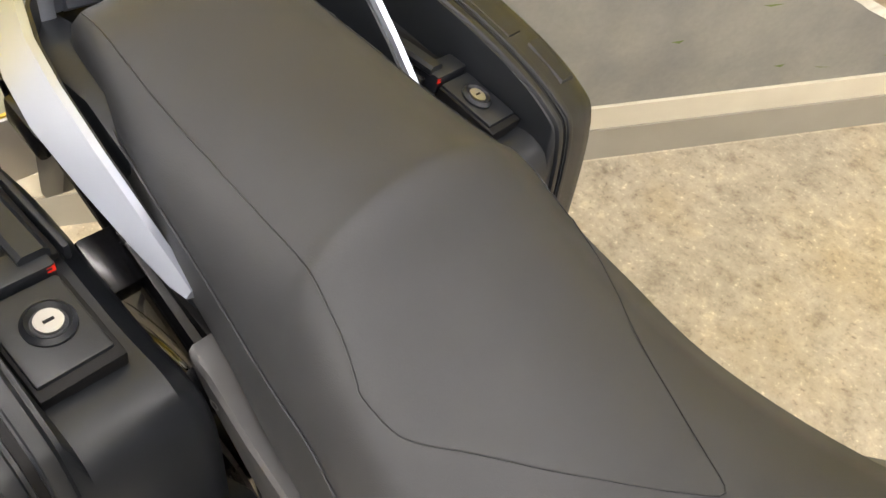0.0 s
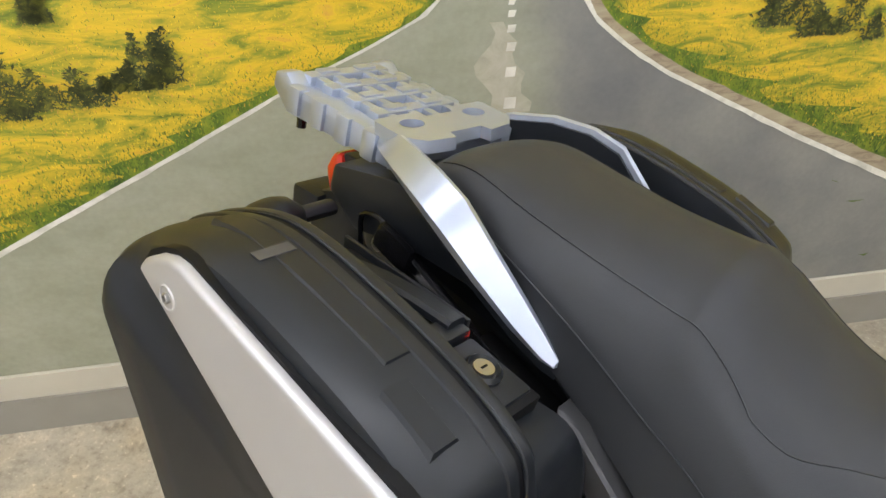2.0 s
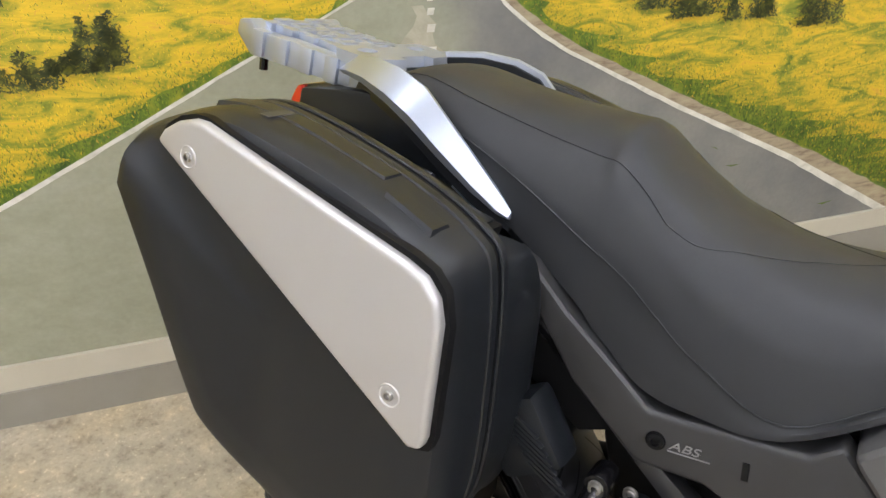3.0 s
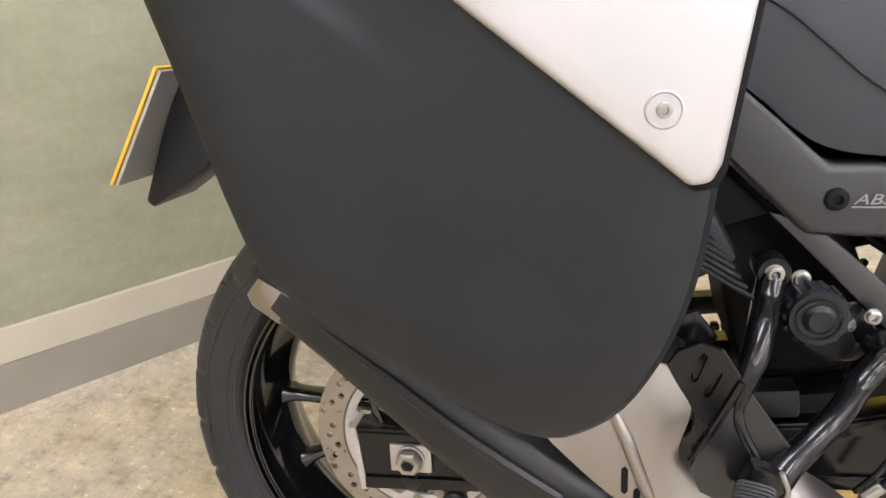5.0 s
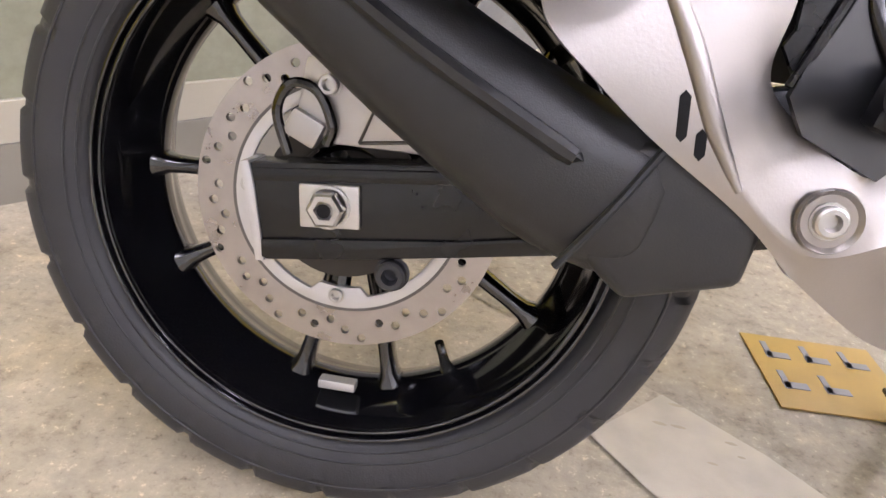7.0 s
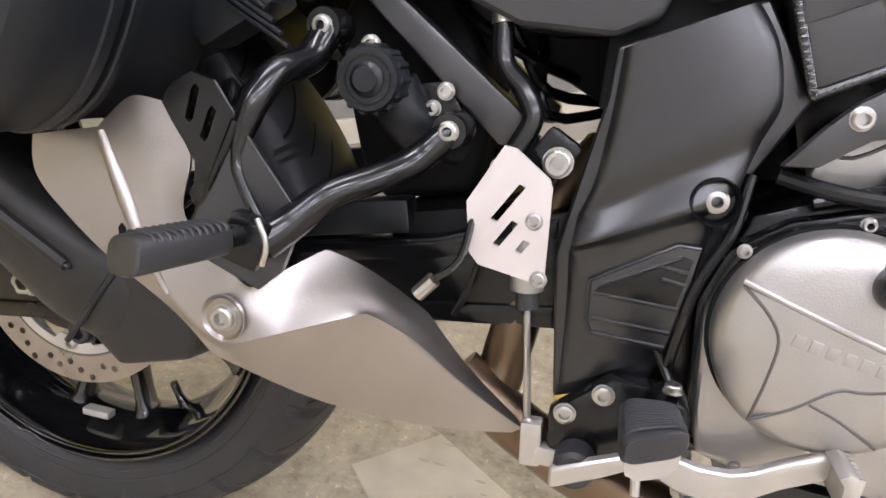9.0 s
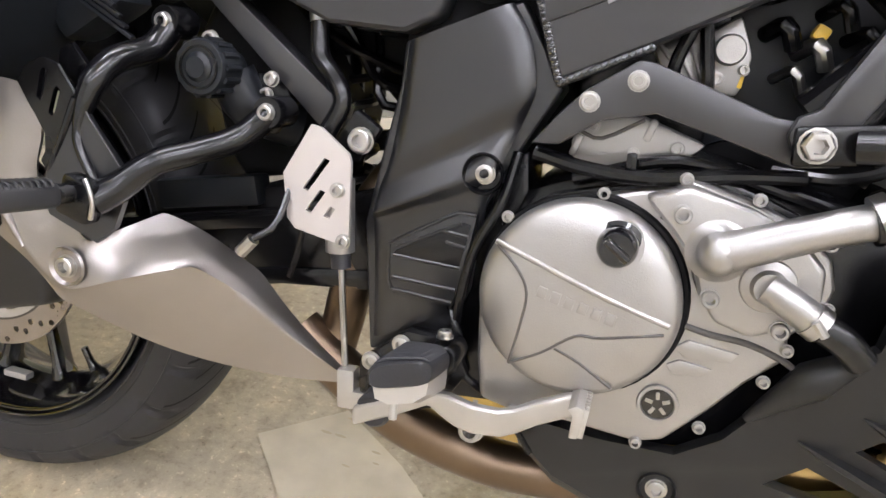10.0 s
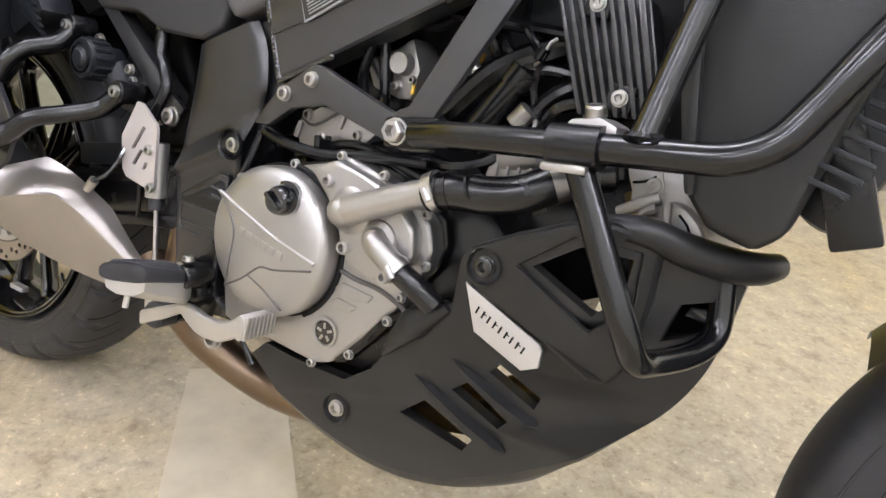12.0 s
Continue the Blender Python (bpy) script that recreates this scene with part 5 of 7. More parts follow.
# ---- foot rests and hangers ----
def foot_controls():
    # passenger hanger: two bent tubes and a pierced plate
    long_hole = lambda ax, az, bx, bz, w: [(ax - w, az - 0.001), (ax, az - 0.004), (ax + w, az - 0.001), (bx + w, bz + 0.001), (bx, bz + 0.004), (bx - w, bz + 0.001)]
    h = part("hanger_plate", pierced([(0.2543, 0.5036), (0.262, 0.516), (0.279, 0.524), (0.295, 0.518), (0.310, 0.494), (0.3155, 0.484), (0.2805, 0.42), (0.2705, 0.44), (0.2756, 0.448), (0.277, 0.463), (0.2606, 0.4914)],
                                     [long_hole(0.2748, 0.4935, 0.2812, 0.512, 0.0032), long_hole(0.2855, 0.481, 0.293, 0.4975, 0.0032)], -0.249, -0.244), SATIN, bike, "black slotted passenger foot rest hanger")
    low = [(0.310, 0.494), (0.322, 0.4755), (0.3505, 0.436), (0.355, 0.424), (0.340, 0.388), (0.324, 0.375), (0.283, 0.397), (0.2745, 0.416)]
    skin = lambda d: [(x, -0.2475 - 0.2 * max(0, 0.494 - z) * (0.36 - x) / 0.05 * 0.35 + d, z) for x, z in low]
    bm = loft([skin(0), skin(0.006)])
    bevel(bm, 0.0012, 2)
    part("gusset", bm, FRAME, h)
    part("fold_bead", tube([(0.3105, -0.249, 0.4925), (0.294, -0.2505, 0.457), (0.276, -0.252, 0.42)], 0.0035, 2, 10), SATIN, h)
    part("hanger_tab", prism([(0.279, 0.537), (0.297, 0.514), (0.285, 0.498), (0.262, 0.516), (0.266, 0.532)], -0.214, -0.208, 0.0015), SATIN, h)
    part("plate_edge", tube([(0.295, -0.2475, 0.5182), (0.3102, -0.2475, 0.4942), (0.322, -0.248, 0.4757), (0.3505, -0.2495, 0.4362)], 0.0011, 1, 6), FLATBAR, h)
    part("hanger_tube", tube([(0.344, -0.168, 0.558), (0.342, -0.174, 0.547), (0.3365, -0.188, 0.5335), (0.3275, -0.219, 0.5238), (0.3205, -0.236, 0.508), (0.3150, -0.242, 0.492), (0.3095, -0.247, 0.468), (0.313, -0.251, 0.451), (0.328, -0.2535, 0.4233)], 0.0115, 6, 16, radii=[0.012, 0.012, 0.0118, 0.0115, 0.0112, 0.0095, 0.005, 0.0042, 0.0042]), TUBING, h)
    part("hanger_tube", tube([(0.441, -0.168, 0.484), (0.417, -0.182, 0.462), (0.394, -0.213, 0.451), (0.372, -0.237, 0.443), (0.35, -0.25, 0.425), (0.334, -0.265, 0.413)], 0.012, 6, 16, radii=[0.012, 0.0115, 0.011, 0.011, 0.0125, 0.014]), TUBING, h)
    for x, z in ((0.344, 0.558), (0.441, 0.484)):
        part("hanger_boss", revolve([(0, -0.012), (0.013, -0.012), (0.014, -0.01), (0.014, 0.02), (0, 0.02)], (x, -0.165, z), 20), SATIN, h)
        part("hanger_bolt", bolt((x, -0.177, z), 0.0068, 0.006), BOLT, h)
    for x, y, z, r in ((0.418, -0.135, 0.498, 0.0058), (0.413, -0.135, 0.475, 0.0045), (0.471, -0.135, 0.455, 0.005)):
        part("frame_bolt", bolt((x, y, z), r, 0.006), BOLT, bike)
    part("linkage_plate", prism([(0.385, 0.515), (0.43, 0.52), (0.445, 0.49), (0.425, 0.462), (0.39, 0.465)], -0.134, -0.118, 0.004), SATIN, bike)
    part("clamp_bolt", bolt((0.372, -0.15, 0.545), 0.007, 0.006), BOLT, bike)
    part("clamp_bolt", bolt((0.432, -0.15, 0.512), 0.006, 0.006), BOLT, bike)
    base, axis = Vector((0.3185, -0.288, 0.4205)), Vector((-0.022, -0.068, 0.003)).normalized()
    side, top = axis.cross(Vector((0, 0, 1))).normalized(), Vector((0, 0, 1))
    sq = lambda c: math.copysign(abs(c) ** 0.55, c)
    rings = [[base + axis * (a - 0.004 * math.sin(t) * (a > 0.05)) + side * 0.015 * k * sq(math.cos(t)) + top * 0.0115 * k * sq(math.sin(t)) for t in [2 * math.pi * q / 24 for q in range(24)]] for a, k in ((0, 0.72), (0.004, 0.9), (0.03, 0.95), (0.066, 1.0), (0.07, 0.98), (0.0715, 0.88))]
    peg = part("passenger_peg", loft(rings), PEGRUB, bike, "black ribbed rubber passenger foot peg")
    for q in range(11):
        c = base + axis * (0.006 + q * 0.0052) + top * 0.0112
        part("peg_rib", tube([c + side * 0.013 - top * 0.004, c + side * 0.01, c - side * 0.01, c - side * 0.013 - top * 0.004], 0.0015, 2, 6), PEGRUB, peg)
    part("peg_shaft", tube([base + axis * 0.004, base - axis * 0.02], 0.008, 1, 14), SATIN, peg)
    part("peg_clevis", box((0.326, -0.268, 0.415), (0.03, 0.018, 0.034), (0, 20, 0), 0.004), SATIN, peg)
    part("peg_spring", tube([(0.338, -0.276, 0.432), (0.344, -0.277, 0.415), (0.339, -0.275, 0.40)], 0.002, 3, 8), BOLT, peg)
    # preload knob
    kn = part("preload_knob", revolve([(0, -0.026), (0.009, -0.026), (0.010, -0.024), (0.013, -0.022), (0.013, -0.0205), (0.0228, -0.0205), (0.0242, -0.018), (0.0242, 0.01), (0.017, 0.012), (0.017, 0.03), (0, 0.03)], (0.38, -0.162, 0.52), 40), PLASTIC, bike, "round black suspension adjuster knob")
    for k in range(14):
        a = 2 * math.pi * k / 14
        part("knob_grip", tube([(0.38 + 0.024 * math.cos(a), -0.178, 0.52 + 0.024 * math.sin(a)), (0.38 + 0.024 * math.cos(a), -0.156, 0.52 + 0.024 * math.sin(a))], 0.003, 1, 6), PLASTIC, kn)
    part("knob_ring", revolve([(0.0165, -0.0205), (0.0168, -0.0222), (0.0185, -0.0222), (0.0188, -0.0205)], (0.38, -0.162, 0.52), 40, loop=True), SATIN, kn)
    part("adjuster_body", tube([(0.385, -0.14, 0.515), (0.40, -0.13, 0.485), (0.43, -0.1, 0.47)], 0.022, 3, 14), PLASTIC, bike)
    # rear subframe strut, hoses
    part("subframe_strut", prism([(0.345, 0.60), (0.372, 0.60), (0.497, 0.49), (0.49, 0.47), (0.472, 0.472)], -0.14, -0.115, 0.003), FLATBAR, bike)
    part("subframe_strut", prism([(0.345, 0.60), (0.372, 0.60), (0.497, 0.49), (0.49, 0.47), (0.472, 0.472)], 0.115, 0.14, 0.003), FRAME, bike)
    part("drain_hose", tube([(0.472, -0.135, 0.575), (0.474, -0.14, 0.535), (0.49, -0.146, 0.515), (0.499, -0.15, 0.495), (0.49, -0.152, 0.475), (0.478, -0.155, 0.455)], 0.0085, 5, 12), HOSE, bike)
    part("hose_clip", tube([(0.4715, -0.135, 0.572), (0.4725, -0.136, 0.562)], 0.0095, 1, 12), BOLT, bike)
    part("frame_lug", box((0.515, -0.152, 0.466), (0.03, 0.012, 0.04), (0, 35, 0), 0.006), SATIN, bike)
    part("lug_bolt", bolt((0.52, -0.158, 0.463), 0.010, 0.009), BOLT, bike)
    for k in range(3):
        part("cable", tube([(0.40 + 0.03 * k, -0.06, 0.60), (0.45 + 0.02 * k, -0.08 + 0.02 * k, 0.56), (0.50, -0.05, 0.53 - 0.02 * k), (0.58, 0.0, 0.50)], 0.005, 4, 8), SATIN, bike)
    part("shock_spring", tube([(0.44 + 0.03 * math.cos(t), 0.03 * math.sin(t), 0.36 + t * 0.0042) for t in [0.45 * k for k in range(84)]], 0.005, 1, 6), FRAME, bike)
    # Dark block added to fill the see-through gap ahead of the wheel.
    part("hugger_filler", prism([(0.335, 0.44), (0.31, 0.56), (0.34, 0.61), (0.42, 0.60), (0.46, 0.50), (0.44, 0.42), (0.355, 0.41)], -0.075, 0.075, 0.012, 3), DARK, bike, "black wheel hugger block added to fill the dark gap")
    part("shock_body", tube([(0.44, 0, 0.34), (0.44, 0, 0.60)], 0.018, 1, 14), SATIN, bike)
    part("battery_tray", box((0.43, 0.02, 0.59), (0.2, 0.16, 0.05), (0, 5, 0), 0.006), PLASTIC, bike)
    part("solenoid", box((0.505, -0.06, 0.585), (0.04, 0.05, 0.035), (0, 0, 0), 0.006), PLASTIC, bike)
    # heel guard
    slot = lambda cx, cz, l: [(cx - 0.6 * l - 0.002, cz - 0.75 * l + 0.001), (cx - 0.6 * l + 0.003, cz - 0.75 * l - 0.001), (cx + 0.6 * l + 0.002, cz + 0.75 * l - 0.001), (cx + 0.6 * l - 0.003, cz + 0.75 * l + 0.001)]
    hg = part("heel_guard", pierced([(0.483, 0.476), (0.492, 0.474), (0.517, 0.453), (0.519, 0.446), (0.5165, 0.38), (0.512, 0.374), (0.466, 0.386), (0.459, 0.395), (0.456, 0.434)],
                                    [slot(0.487, 0.434, 0.018), slot(0.486, 0.411, 0.0125), slot(0.499, 0.402, 0.006)], -0.178, -0.174), GUARD, bike, "silver slotted heel guard plate")
    for x, z in ((0.512, 0.378), (0.507, 0.422)):
        part("guard_bolt", bolt((x, -0.178, z), 0.0058, 0.005), BOLT, hg)
    mc = part("rear_master_cylinder", tube([(0.502, -0.162, 0.43), (0.502, -0.162, 0.365)], 0.013, 1, 16), CAST, bike)
    part("cylinder_boot", tube([(0.502, -0.162, 0.366), (0.503, -0.162, 0.35)], 0.009, 1, 12), RUBBER, mc)
    part("push_rod", tube([(0.503, -0.162, 0.352), (0.508, -0.165, 0.255)], 0.003, 1, 8), BOLT, mc)
    part("rod_clevis", box((0.5125, -0.168, 0.24), (0.017, 0.016, 0.038), (0, 0, 0), 0.003), ALLOY, mc)
    part("clevis_link", box((0.531, -0.17, 0.231), (0.03, 0.014, 0.016), (0, 4, 0), 0.003), ALLOY, mc)
    part("switch_cable", tube([(0.44, -0.14, 0.33), (0.455, -0.15, 0.36), (0.468, -0.16, 0.40)], 0.003, 3, 8), SATIN, bike)
    # rider peg and brake pedal
    pb = part("peg_bracket", prism([(0.525, 0.27), (0.57, 0.303), (0.615, 0.30), (0.625, 0.27), (0.60, 0.235), (0.545, 0.222), (0.525, 0.24)], -0.175, -0.155, 0.004), SATIN, bike)
    part("bracket_bolt", bolt((0.566, -0.176, 0.291), 0.0075, 0.005), BOLT, pb)
    part("bracket_bolt", bolt((0.538, -0.176, 0.272), 0.0075, 0.005), BOLT, pb)
    part("pivot_cap", revolve([(0, -0.03), (0.013, -0.03), (0.016, -0.026), (0.016, 0), (0, 0)], (0.548, -0.17, 0.235), 24), RUBBER, pb)
    sq = lambda c: math.copysign(abs(c) ** 0.6, c)
    high = lambda y: 0.2975 + (-0.215 - y) * 0.16
    shear = lambda y, c: y + 0.011 * c * max(0, (-0.225 - y) / 0.05)
    pg = part("rider_peg", loft([[(0.5985 + 0.0215 * k * sq(math.cos(t)), shear(y, sq(math.cos(t))), high(y) + 0.0105 * k * sq(math.sin(t))) for t in [2 * math.pi * q / 28 for q in range(28)]] for y, k in ((-0.208, 0.8), (-0.212, 0.97), (-0.24, 1.0), (-0.27, 1.0), (-0.275, 0.96), (-0.278, 0.82))]), RUBBER, bike, "rubber topped rider foot peg")
    for k in range(11):
        y = -0.269 + k * 0.0052
        part("peg_rib", tube([(x, shear(y, (x - 0.5985) / 0.02), high(y) + dz) for x, dz in ((0.5785, 0.002), (0.584, 0.0105), (0.5985, 0.0118), (0.613, 0.0105), (0.6185, 0.002))], 0.0016, 3, 6), RUBBER, pg)
    part("peg_base", loft([[(0.5985 - a, shear(y, -1), z + h), (0.5985 + a, shear(y, 1), z + h), (0.5985 + 0.9 * a, shear(y, 1), z + 0.3 * h), (0.5985 + 0.45 * a, shear(y, 0.4), z), (0.5985 - 0.45 * a, shear(y, -0.4), z), (0.5985 - 0.9 * a, shear(y, -1), z + 0.4 * h)] for y, a, z, h in ((-0.2, 0.016, 0.262, 0.03), (-0.212, 0.0195, 0.265, 0.026), (-0.25, 0.0195, 0.275, 0.022), (-0.272, 0.018, 0.283, 0.016))]), ALLOY, pg, "grey cast peg base")
    part("peg_stop", tube([(0.59, -0.262, 0.281), (0.59, -0.265, 0.266)], 0.0032, 1, 10), ALLOY, pg)
    part("peg_pivot", revolve([(0, -0.018), (0.0115, -0.018), (0.0135, -0.015), (0.0135, 0.018), (0, 0.018)], (0.612, -0.196, 0.296), 20), SATIN, pg)
    part("pivot_pin", bolt((0.6125, -0.205, 0.3135), 0.006, 0.006, (0, 0, 1)), BOLT, pg)
    part("peg_hinge", revolve([(0, -0.014), (0.011, -0.014), (0.013, -0.011), (0.013, 0.014), (0, 0.014)], (0.6, -0.175, 0.274), 20), SATIN, pg)
    L = [(0.53, 0.22), (0.57, 0.236), (0.599, 0.25), (0.608, 0.243), (0.6215, 0.2345), (0.637, 0.2305), (0.6615, 0.2315), (0.676, 0.238), (0.691, 0.247), (0.71, 0.2555), (0.722, 0.2605), (0.724, 0.274), (0.7154, 0.2785), (0.69, 0.268), (0.672, 0.2585), (0.658, 0.2545), (0.636, 0.2555), (0.616, 0.262), (0.60, 0.262), (0.57, 0.252), (0.53, 0.238)]
    ped = part("brake_pedal", prism(L, -0.203, -0.192, 0.0045, 3), ALLOY, bike, "bare alloy rear brake pedal")
    part("pedal_tread", prism([(0.718, 0.2565), (0.72, 0.274), (0.716, 0.2795), (0.7225, 0.2835), (0.7285, 0.281), (0.728, 0.27), (0.7245, 0.2565)], -0.233, -0.19, 0.0015, 2), ALLOY, ped)
    for k in range(8):
        part("tread_tooth", box((0.7285, -0.2305 + k * 0.0056, 0.269), (0.004, 0.0028, 0.024), (0, 9, 0), 0.0008), ALLOY, ped)
    part("pedal_stop", bolt((0.632, -0.18, 0.224), 0.010, 0.008, seg=16), CAST, ped)
    part("return_spring", tube([(0.665, -0.175, 0.235), (0.672, -0.172, 0.222), (0.682, -0.17, 0.205)], 0.003, 2, 8), SATIN, ped)
    # side stand on the far flank
    part("side_stand", tube([(0.60, 0.12, 0.18), (0.62, 0.19, 0.12), (0.66, 0.26, 0.02)], 0.012, 3, 12), SATIN, bike)
    part("stand_foot", box((0.665, 0.27, 0.0), (0.06, 0.045, 0.006), (11, 8, 0), 0.002), SATIN, bike)


foot_controls()


# ---- frame and engine ----
def frame_and_engine():
    FR = [(0.556, 0.546), (0.653, 0.578), (0.672, 0.542), (0.688, 0.511), (0.66, 0.467), (0.644, 0.44), (0.625, 0.41), (0.619, 0.371), (0.614, 0.333), (0.597, 0.292), (0.526, 0.272), (0.521, 0.391), (0.535, 0.447), (0.552, 0.51)]
    for s in (-1, 1):
        fr = part("main_frame", prism(FR, s * 0.151, s * 0.10, 0.004, 3), FRAME, bike, "matt black aluminium main frame")
        lft = [(0.561, 0.545), (0.557, 0.501), (0.547, 0.448), (0.5365, 0.424), (0.534, 0.403), (0.532, 0.3955), (0.533, 0.347), (0.530, 0.285)]
        rgt = [(0.6455, 0.576), (0.664, 0.55), (0.668, 0.508), (0.6576, 0.484), (0.643, 0.447), (0.634, 0.432), (0.62, 0.356), (0.604, 0.319)]
        deep = [0.163, 0.165, 0.1675, 0.1635, 0.174, 0.1655, 0.162, 0.158]
        rows_f = [[(a[0] + (b[0] - a[0]) * u, -(y - e), a[1] + (b[1] - a[1]) * u) for u, e in ((0, 0.008), (0.06, 0.001), (0.35, 0), (0.7, 0.0005), (0.93, 0.002), (1, 0.009))] for a, b, y in zip(lft, rgt, deep)]
        if s < 0:
            sculpted("frame_face", list(zip(*rows_f)), FRAME, fr, ridge=((2, 0.35), (3, 0.6), (4, 0.9), (5, 0.9)), edge=0.9, thick=0.012)
        SP = [(0.66, 0.594), (0.684, 0.517), (0.755, 0.546), (0.883, 0.602), (0.985, 0.645), (1.03, 0.70), (0.97, 0.72), (0.86, 0.69), (0.74, 0.63)]
        sp = part("frame_spar", prism(SP, s * 0.161, s * 0.12, 0.006, 3), FLATBAR, bike, "black welded frame spar")
        part("spar_crease", prism([(0.672, 0.56), (0.76, 0.592), (0.95, 0.668), (1.0, 0.70), (0.95, 0.70), (0.85, 0.665), (0.668, 0.592)], s * 0.1635, s * 0.155, 0.003), FLATBAR, sp)
        if s < 0:
            for a, b, n in (((0.661, 0.598), (0.684, 0.519), 34), ((0.686, 0.516), (0.752, 0.543), 28), ((0.88, 0.6), (0.93, 0.622), 20)):
                bm = bmesh.new()
                for k in range(n):
                    u = k / (n - 1)
                    x, z = a[0] + (b[0] - a[0]) * u, a[1] + (b[1] - a[1]) * u
                    m = pose(x, -0.161, z, 0, 0, 0) @ Matrix.Diagonal((0.0036, 0.0017 + 0.0003 * (k % 2), 0.0036, 1))
                    bmesh.ops.create_uvsphere(bm, u_segments=8, v_segments=6, radius=1, matrix=m)
                part("weld_bead", bm, GLOSS, sp)
            part("frame_pocket", prism([(0.5495, 0.378), (0.61, 0.4095), (0.626, 0.4075), (0.617, 0.362), (0.606, 0.326), (0.5525, 0.332), (0.548, 0.345)], -0.1655, -0.155, 0.002), FRAME, fr)
            part("pocket_floor", prism([(0.5595, 0.3767), (0.6144, 0.401), (0.621, 0.399), (0.612, 0.3615), (0.5524, 0.368)], -0.1662, -0.16, 0.0004), SATIN, fr)
            for a, c in (((0.5565, 0.3745), (0.613, 0.400)), ((0.5965, 0.393), (0.619, 0.389)), ((0.60, 0.3835), (0.617, 0.3795)), ((0.5525, 0.368), (0.613, 0.3612)), ((0.5527, 0.3482), (0.609, 0.342)), ((0.5535, 0.337), (0.6065, 0.330))):
                part("frame_rib", tube([(a[0], -0.1658, a[1]), (c[0], -0.1658, c[1])], 0.0017, 1, 8), FRAME, fr)
            part("pocket_edge", tube([(0.552, -0.165, 0.3365), (0.5485, -0.165, 0.346), (0.5495, -0.165, 0.3775), (0.575, -0.165, 0.391), (0.61, -0.165, 0.409), (0.6255, -0.165, 0.4072)], 0.0018, 1, 8), FRAME, fr)
            part("bolt_well", revolve([(0.0175, -0.001), (0.0165, -0.004), (0.0145, -0.001), (0.0135, 0.006), (0, 0.006)], (0.6305, -0.17, 0.443), 28), SATIN, fr)
            part("engine_bolt", bolt((0.6315, -0.1675, 0.443), 0.0075, 0.005), BOLT, fr)
            lab = part("frame_label", prism([(0.709, 0.604), (0.788, 0.634), (0.796, 0.612), (0.718, 0.574)], -0.1648, -0.163, 0), GREYLABEL, sp, "black data label with pale printed lines")
            part("label_ground", prism([(0.7105, 0.6025), (0.787, 0.632), (0.794, 0.613), (0.719, 0.577)], -0.1655, -0.163, 0), GLOSS, lab)
            for k in range(7):
                u0, v = 0.08, 0.1 + k * 0.125
                u1 = 0.9 - 0.22 * ((k * 5) % 3)
                P = lambda u, w: (0.719 + (0.794 - 0.719) * u - 0.0085 * w, 0.577 + 0.036 * u + 0.0235 * w)
                part("print_bar", prism([P(u0, v), P(u1, v), P(u1, v + 0.06), P(u0, v + 0.06)], -0.1662, -0.165, 0), LETTER, lab)
    # engine hanger plates
    lk = part("engine_hanger", prism([(0.668, 0.47), (0.69, 0.495), (0.708, 0.512), (0.745, 0.534), (0.757, 0.532), (0.84, 0.497), (0.868, 0.493), (0.885, 0.489), (0.887, 0.464), (0.857, 0.462), (0.76, 0.496), (0.72, 0.489), (0.69, 0.47)], -0.178, -0.166, 0.003), FLATBAR, bike, "flat black engine hanger plate")
    br = part("frame_brace", prism([(0.848, 0.485), (0.853, 0.498), (0.866, 0.503), (0.93, 0.607), (0.947, 0.625), (0.972, 0.615), (0.888, 0.487), (0.875, 0.466), (0.855, 0.466)], -0.188, -0.178, 0.003), FLATBAR, bike, "flat black diagonal frame brace")
    for x, y, z, r in ((0.711, -0.178, 0.503, 0.0068), (0.745, -0.178, 0.519, 0.0068), (0.94, -0.188, 0.609, 0.007)):
        part("hanger_bolt", bolt((x, y, z), r, 0.006), BOLT, lk)
    part("brace_bolt", bolt((0.864, -0.2, 0.48), 0.0105, 0.010, hexed=True), BOLT, br)
    # crankcase, cylinders
    part("crankcase", prism([(0.64, 0.25), (0.63, 0.36), (0.66, 0.43), (0.78, 0.47), (0.92, 0.43), (0.99, 0.36), (0.97, 0.28), (0.86, 0.215), (0.72, 0.205)], -0.135, 0.14, 0.015), SATIN, bike, "dark engine crankcase")
    part("rear_cylinder", prism([(0.70, 0.45), (0.67, 0.60), (0.69, 0.66), (0.79, 0.68), (0.82, 0.62), (0.80, 0.46)], -0.08, 0.09, 0.01), SATIN, bike)
    part("front_cylinder", prism([(0.90, 0.36), (0.93, 0.44), (1.06, 0.50), (1.13, 0.48), (1.11, 0.38), (0.98, 0.32)], -0.09, 0.09, 0.01), SATIN, bike)
    part("cylinder_head_cover", box((1.09, -0.02, 0.44), (0.06, 0.2, 0.11), (0, -20, 0), 0.015), CAST, bike)
    part("air_box", box((0.9, 0.03, 0.60), (0.32, 0.2, 0.2), (0, -18, 0), 0.02), PLASTIC, bike)
    # Near-black filler blocks, added so see-through gaps around the engine read dark.
    part("fairing_filler", prism([(1.03, 0.63), (1.10, 0.5), (1.2, 0.46), (1.3, 0.84), (1.0, 0.84)], -0.11, 0.11, 0.01), DARK, bike)
    part("radiator_filler", prism([(1.03, 0.49), (1.02, 0.63), (1.13, 0.66), (1.15, 0.48), (1.08, 0.455)], -0.108, 0.05, 0.006), DARK, bike)
    part("cover_filler", prism([(0.5, 0.555), (0.56, 0.555), (0.665, 0.61), (0.64, 0.69), (0.5, 0.66)], -0.07, 0.07, 0.006), DARK, bike)
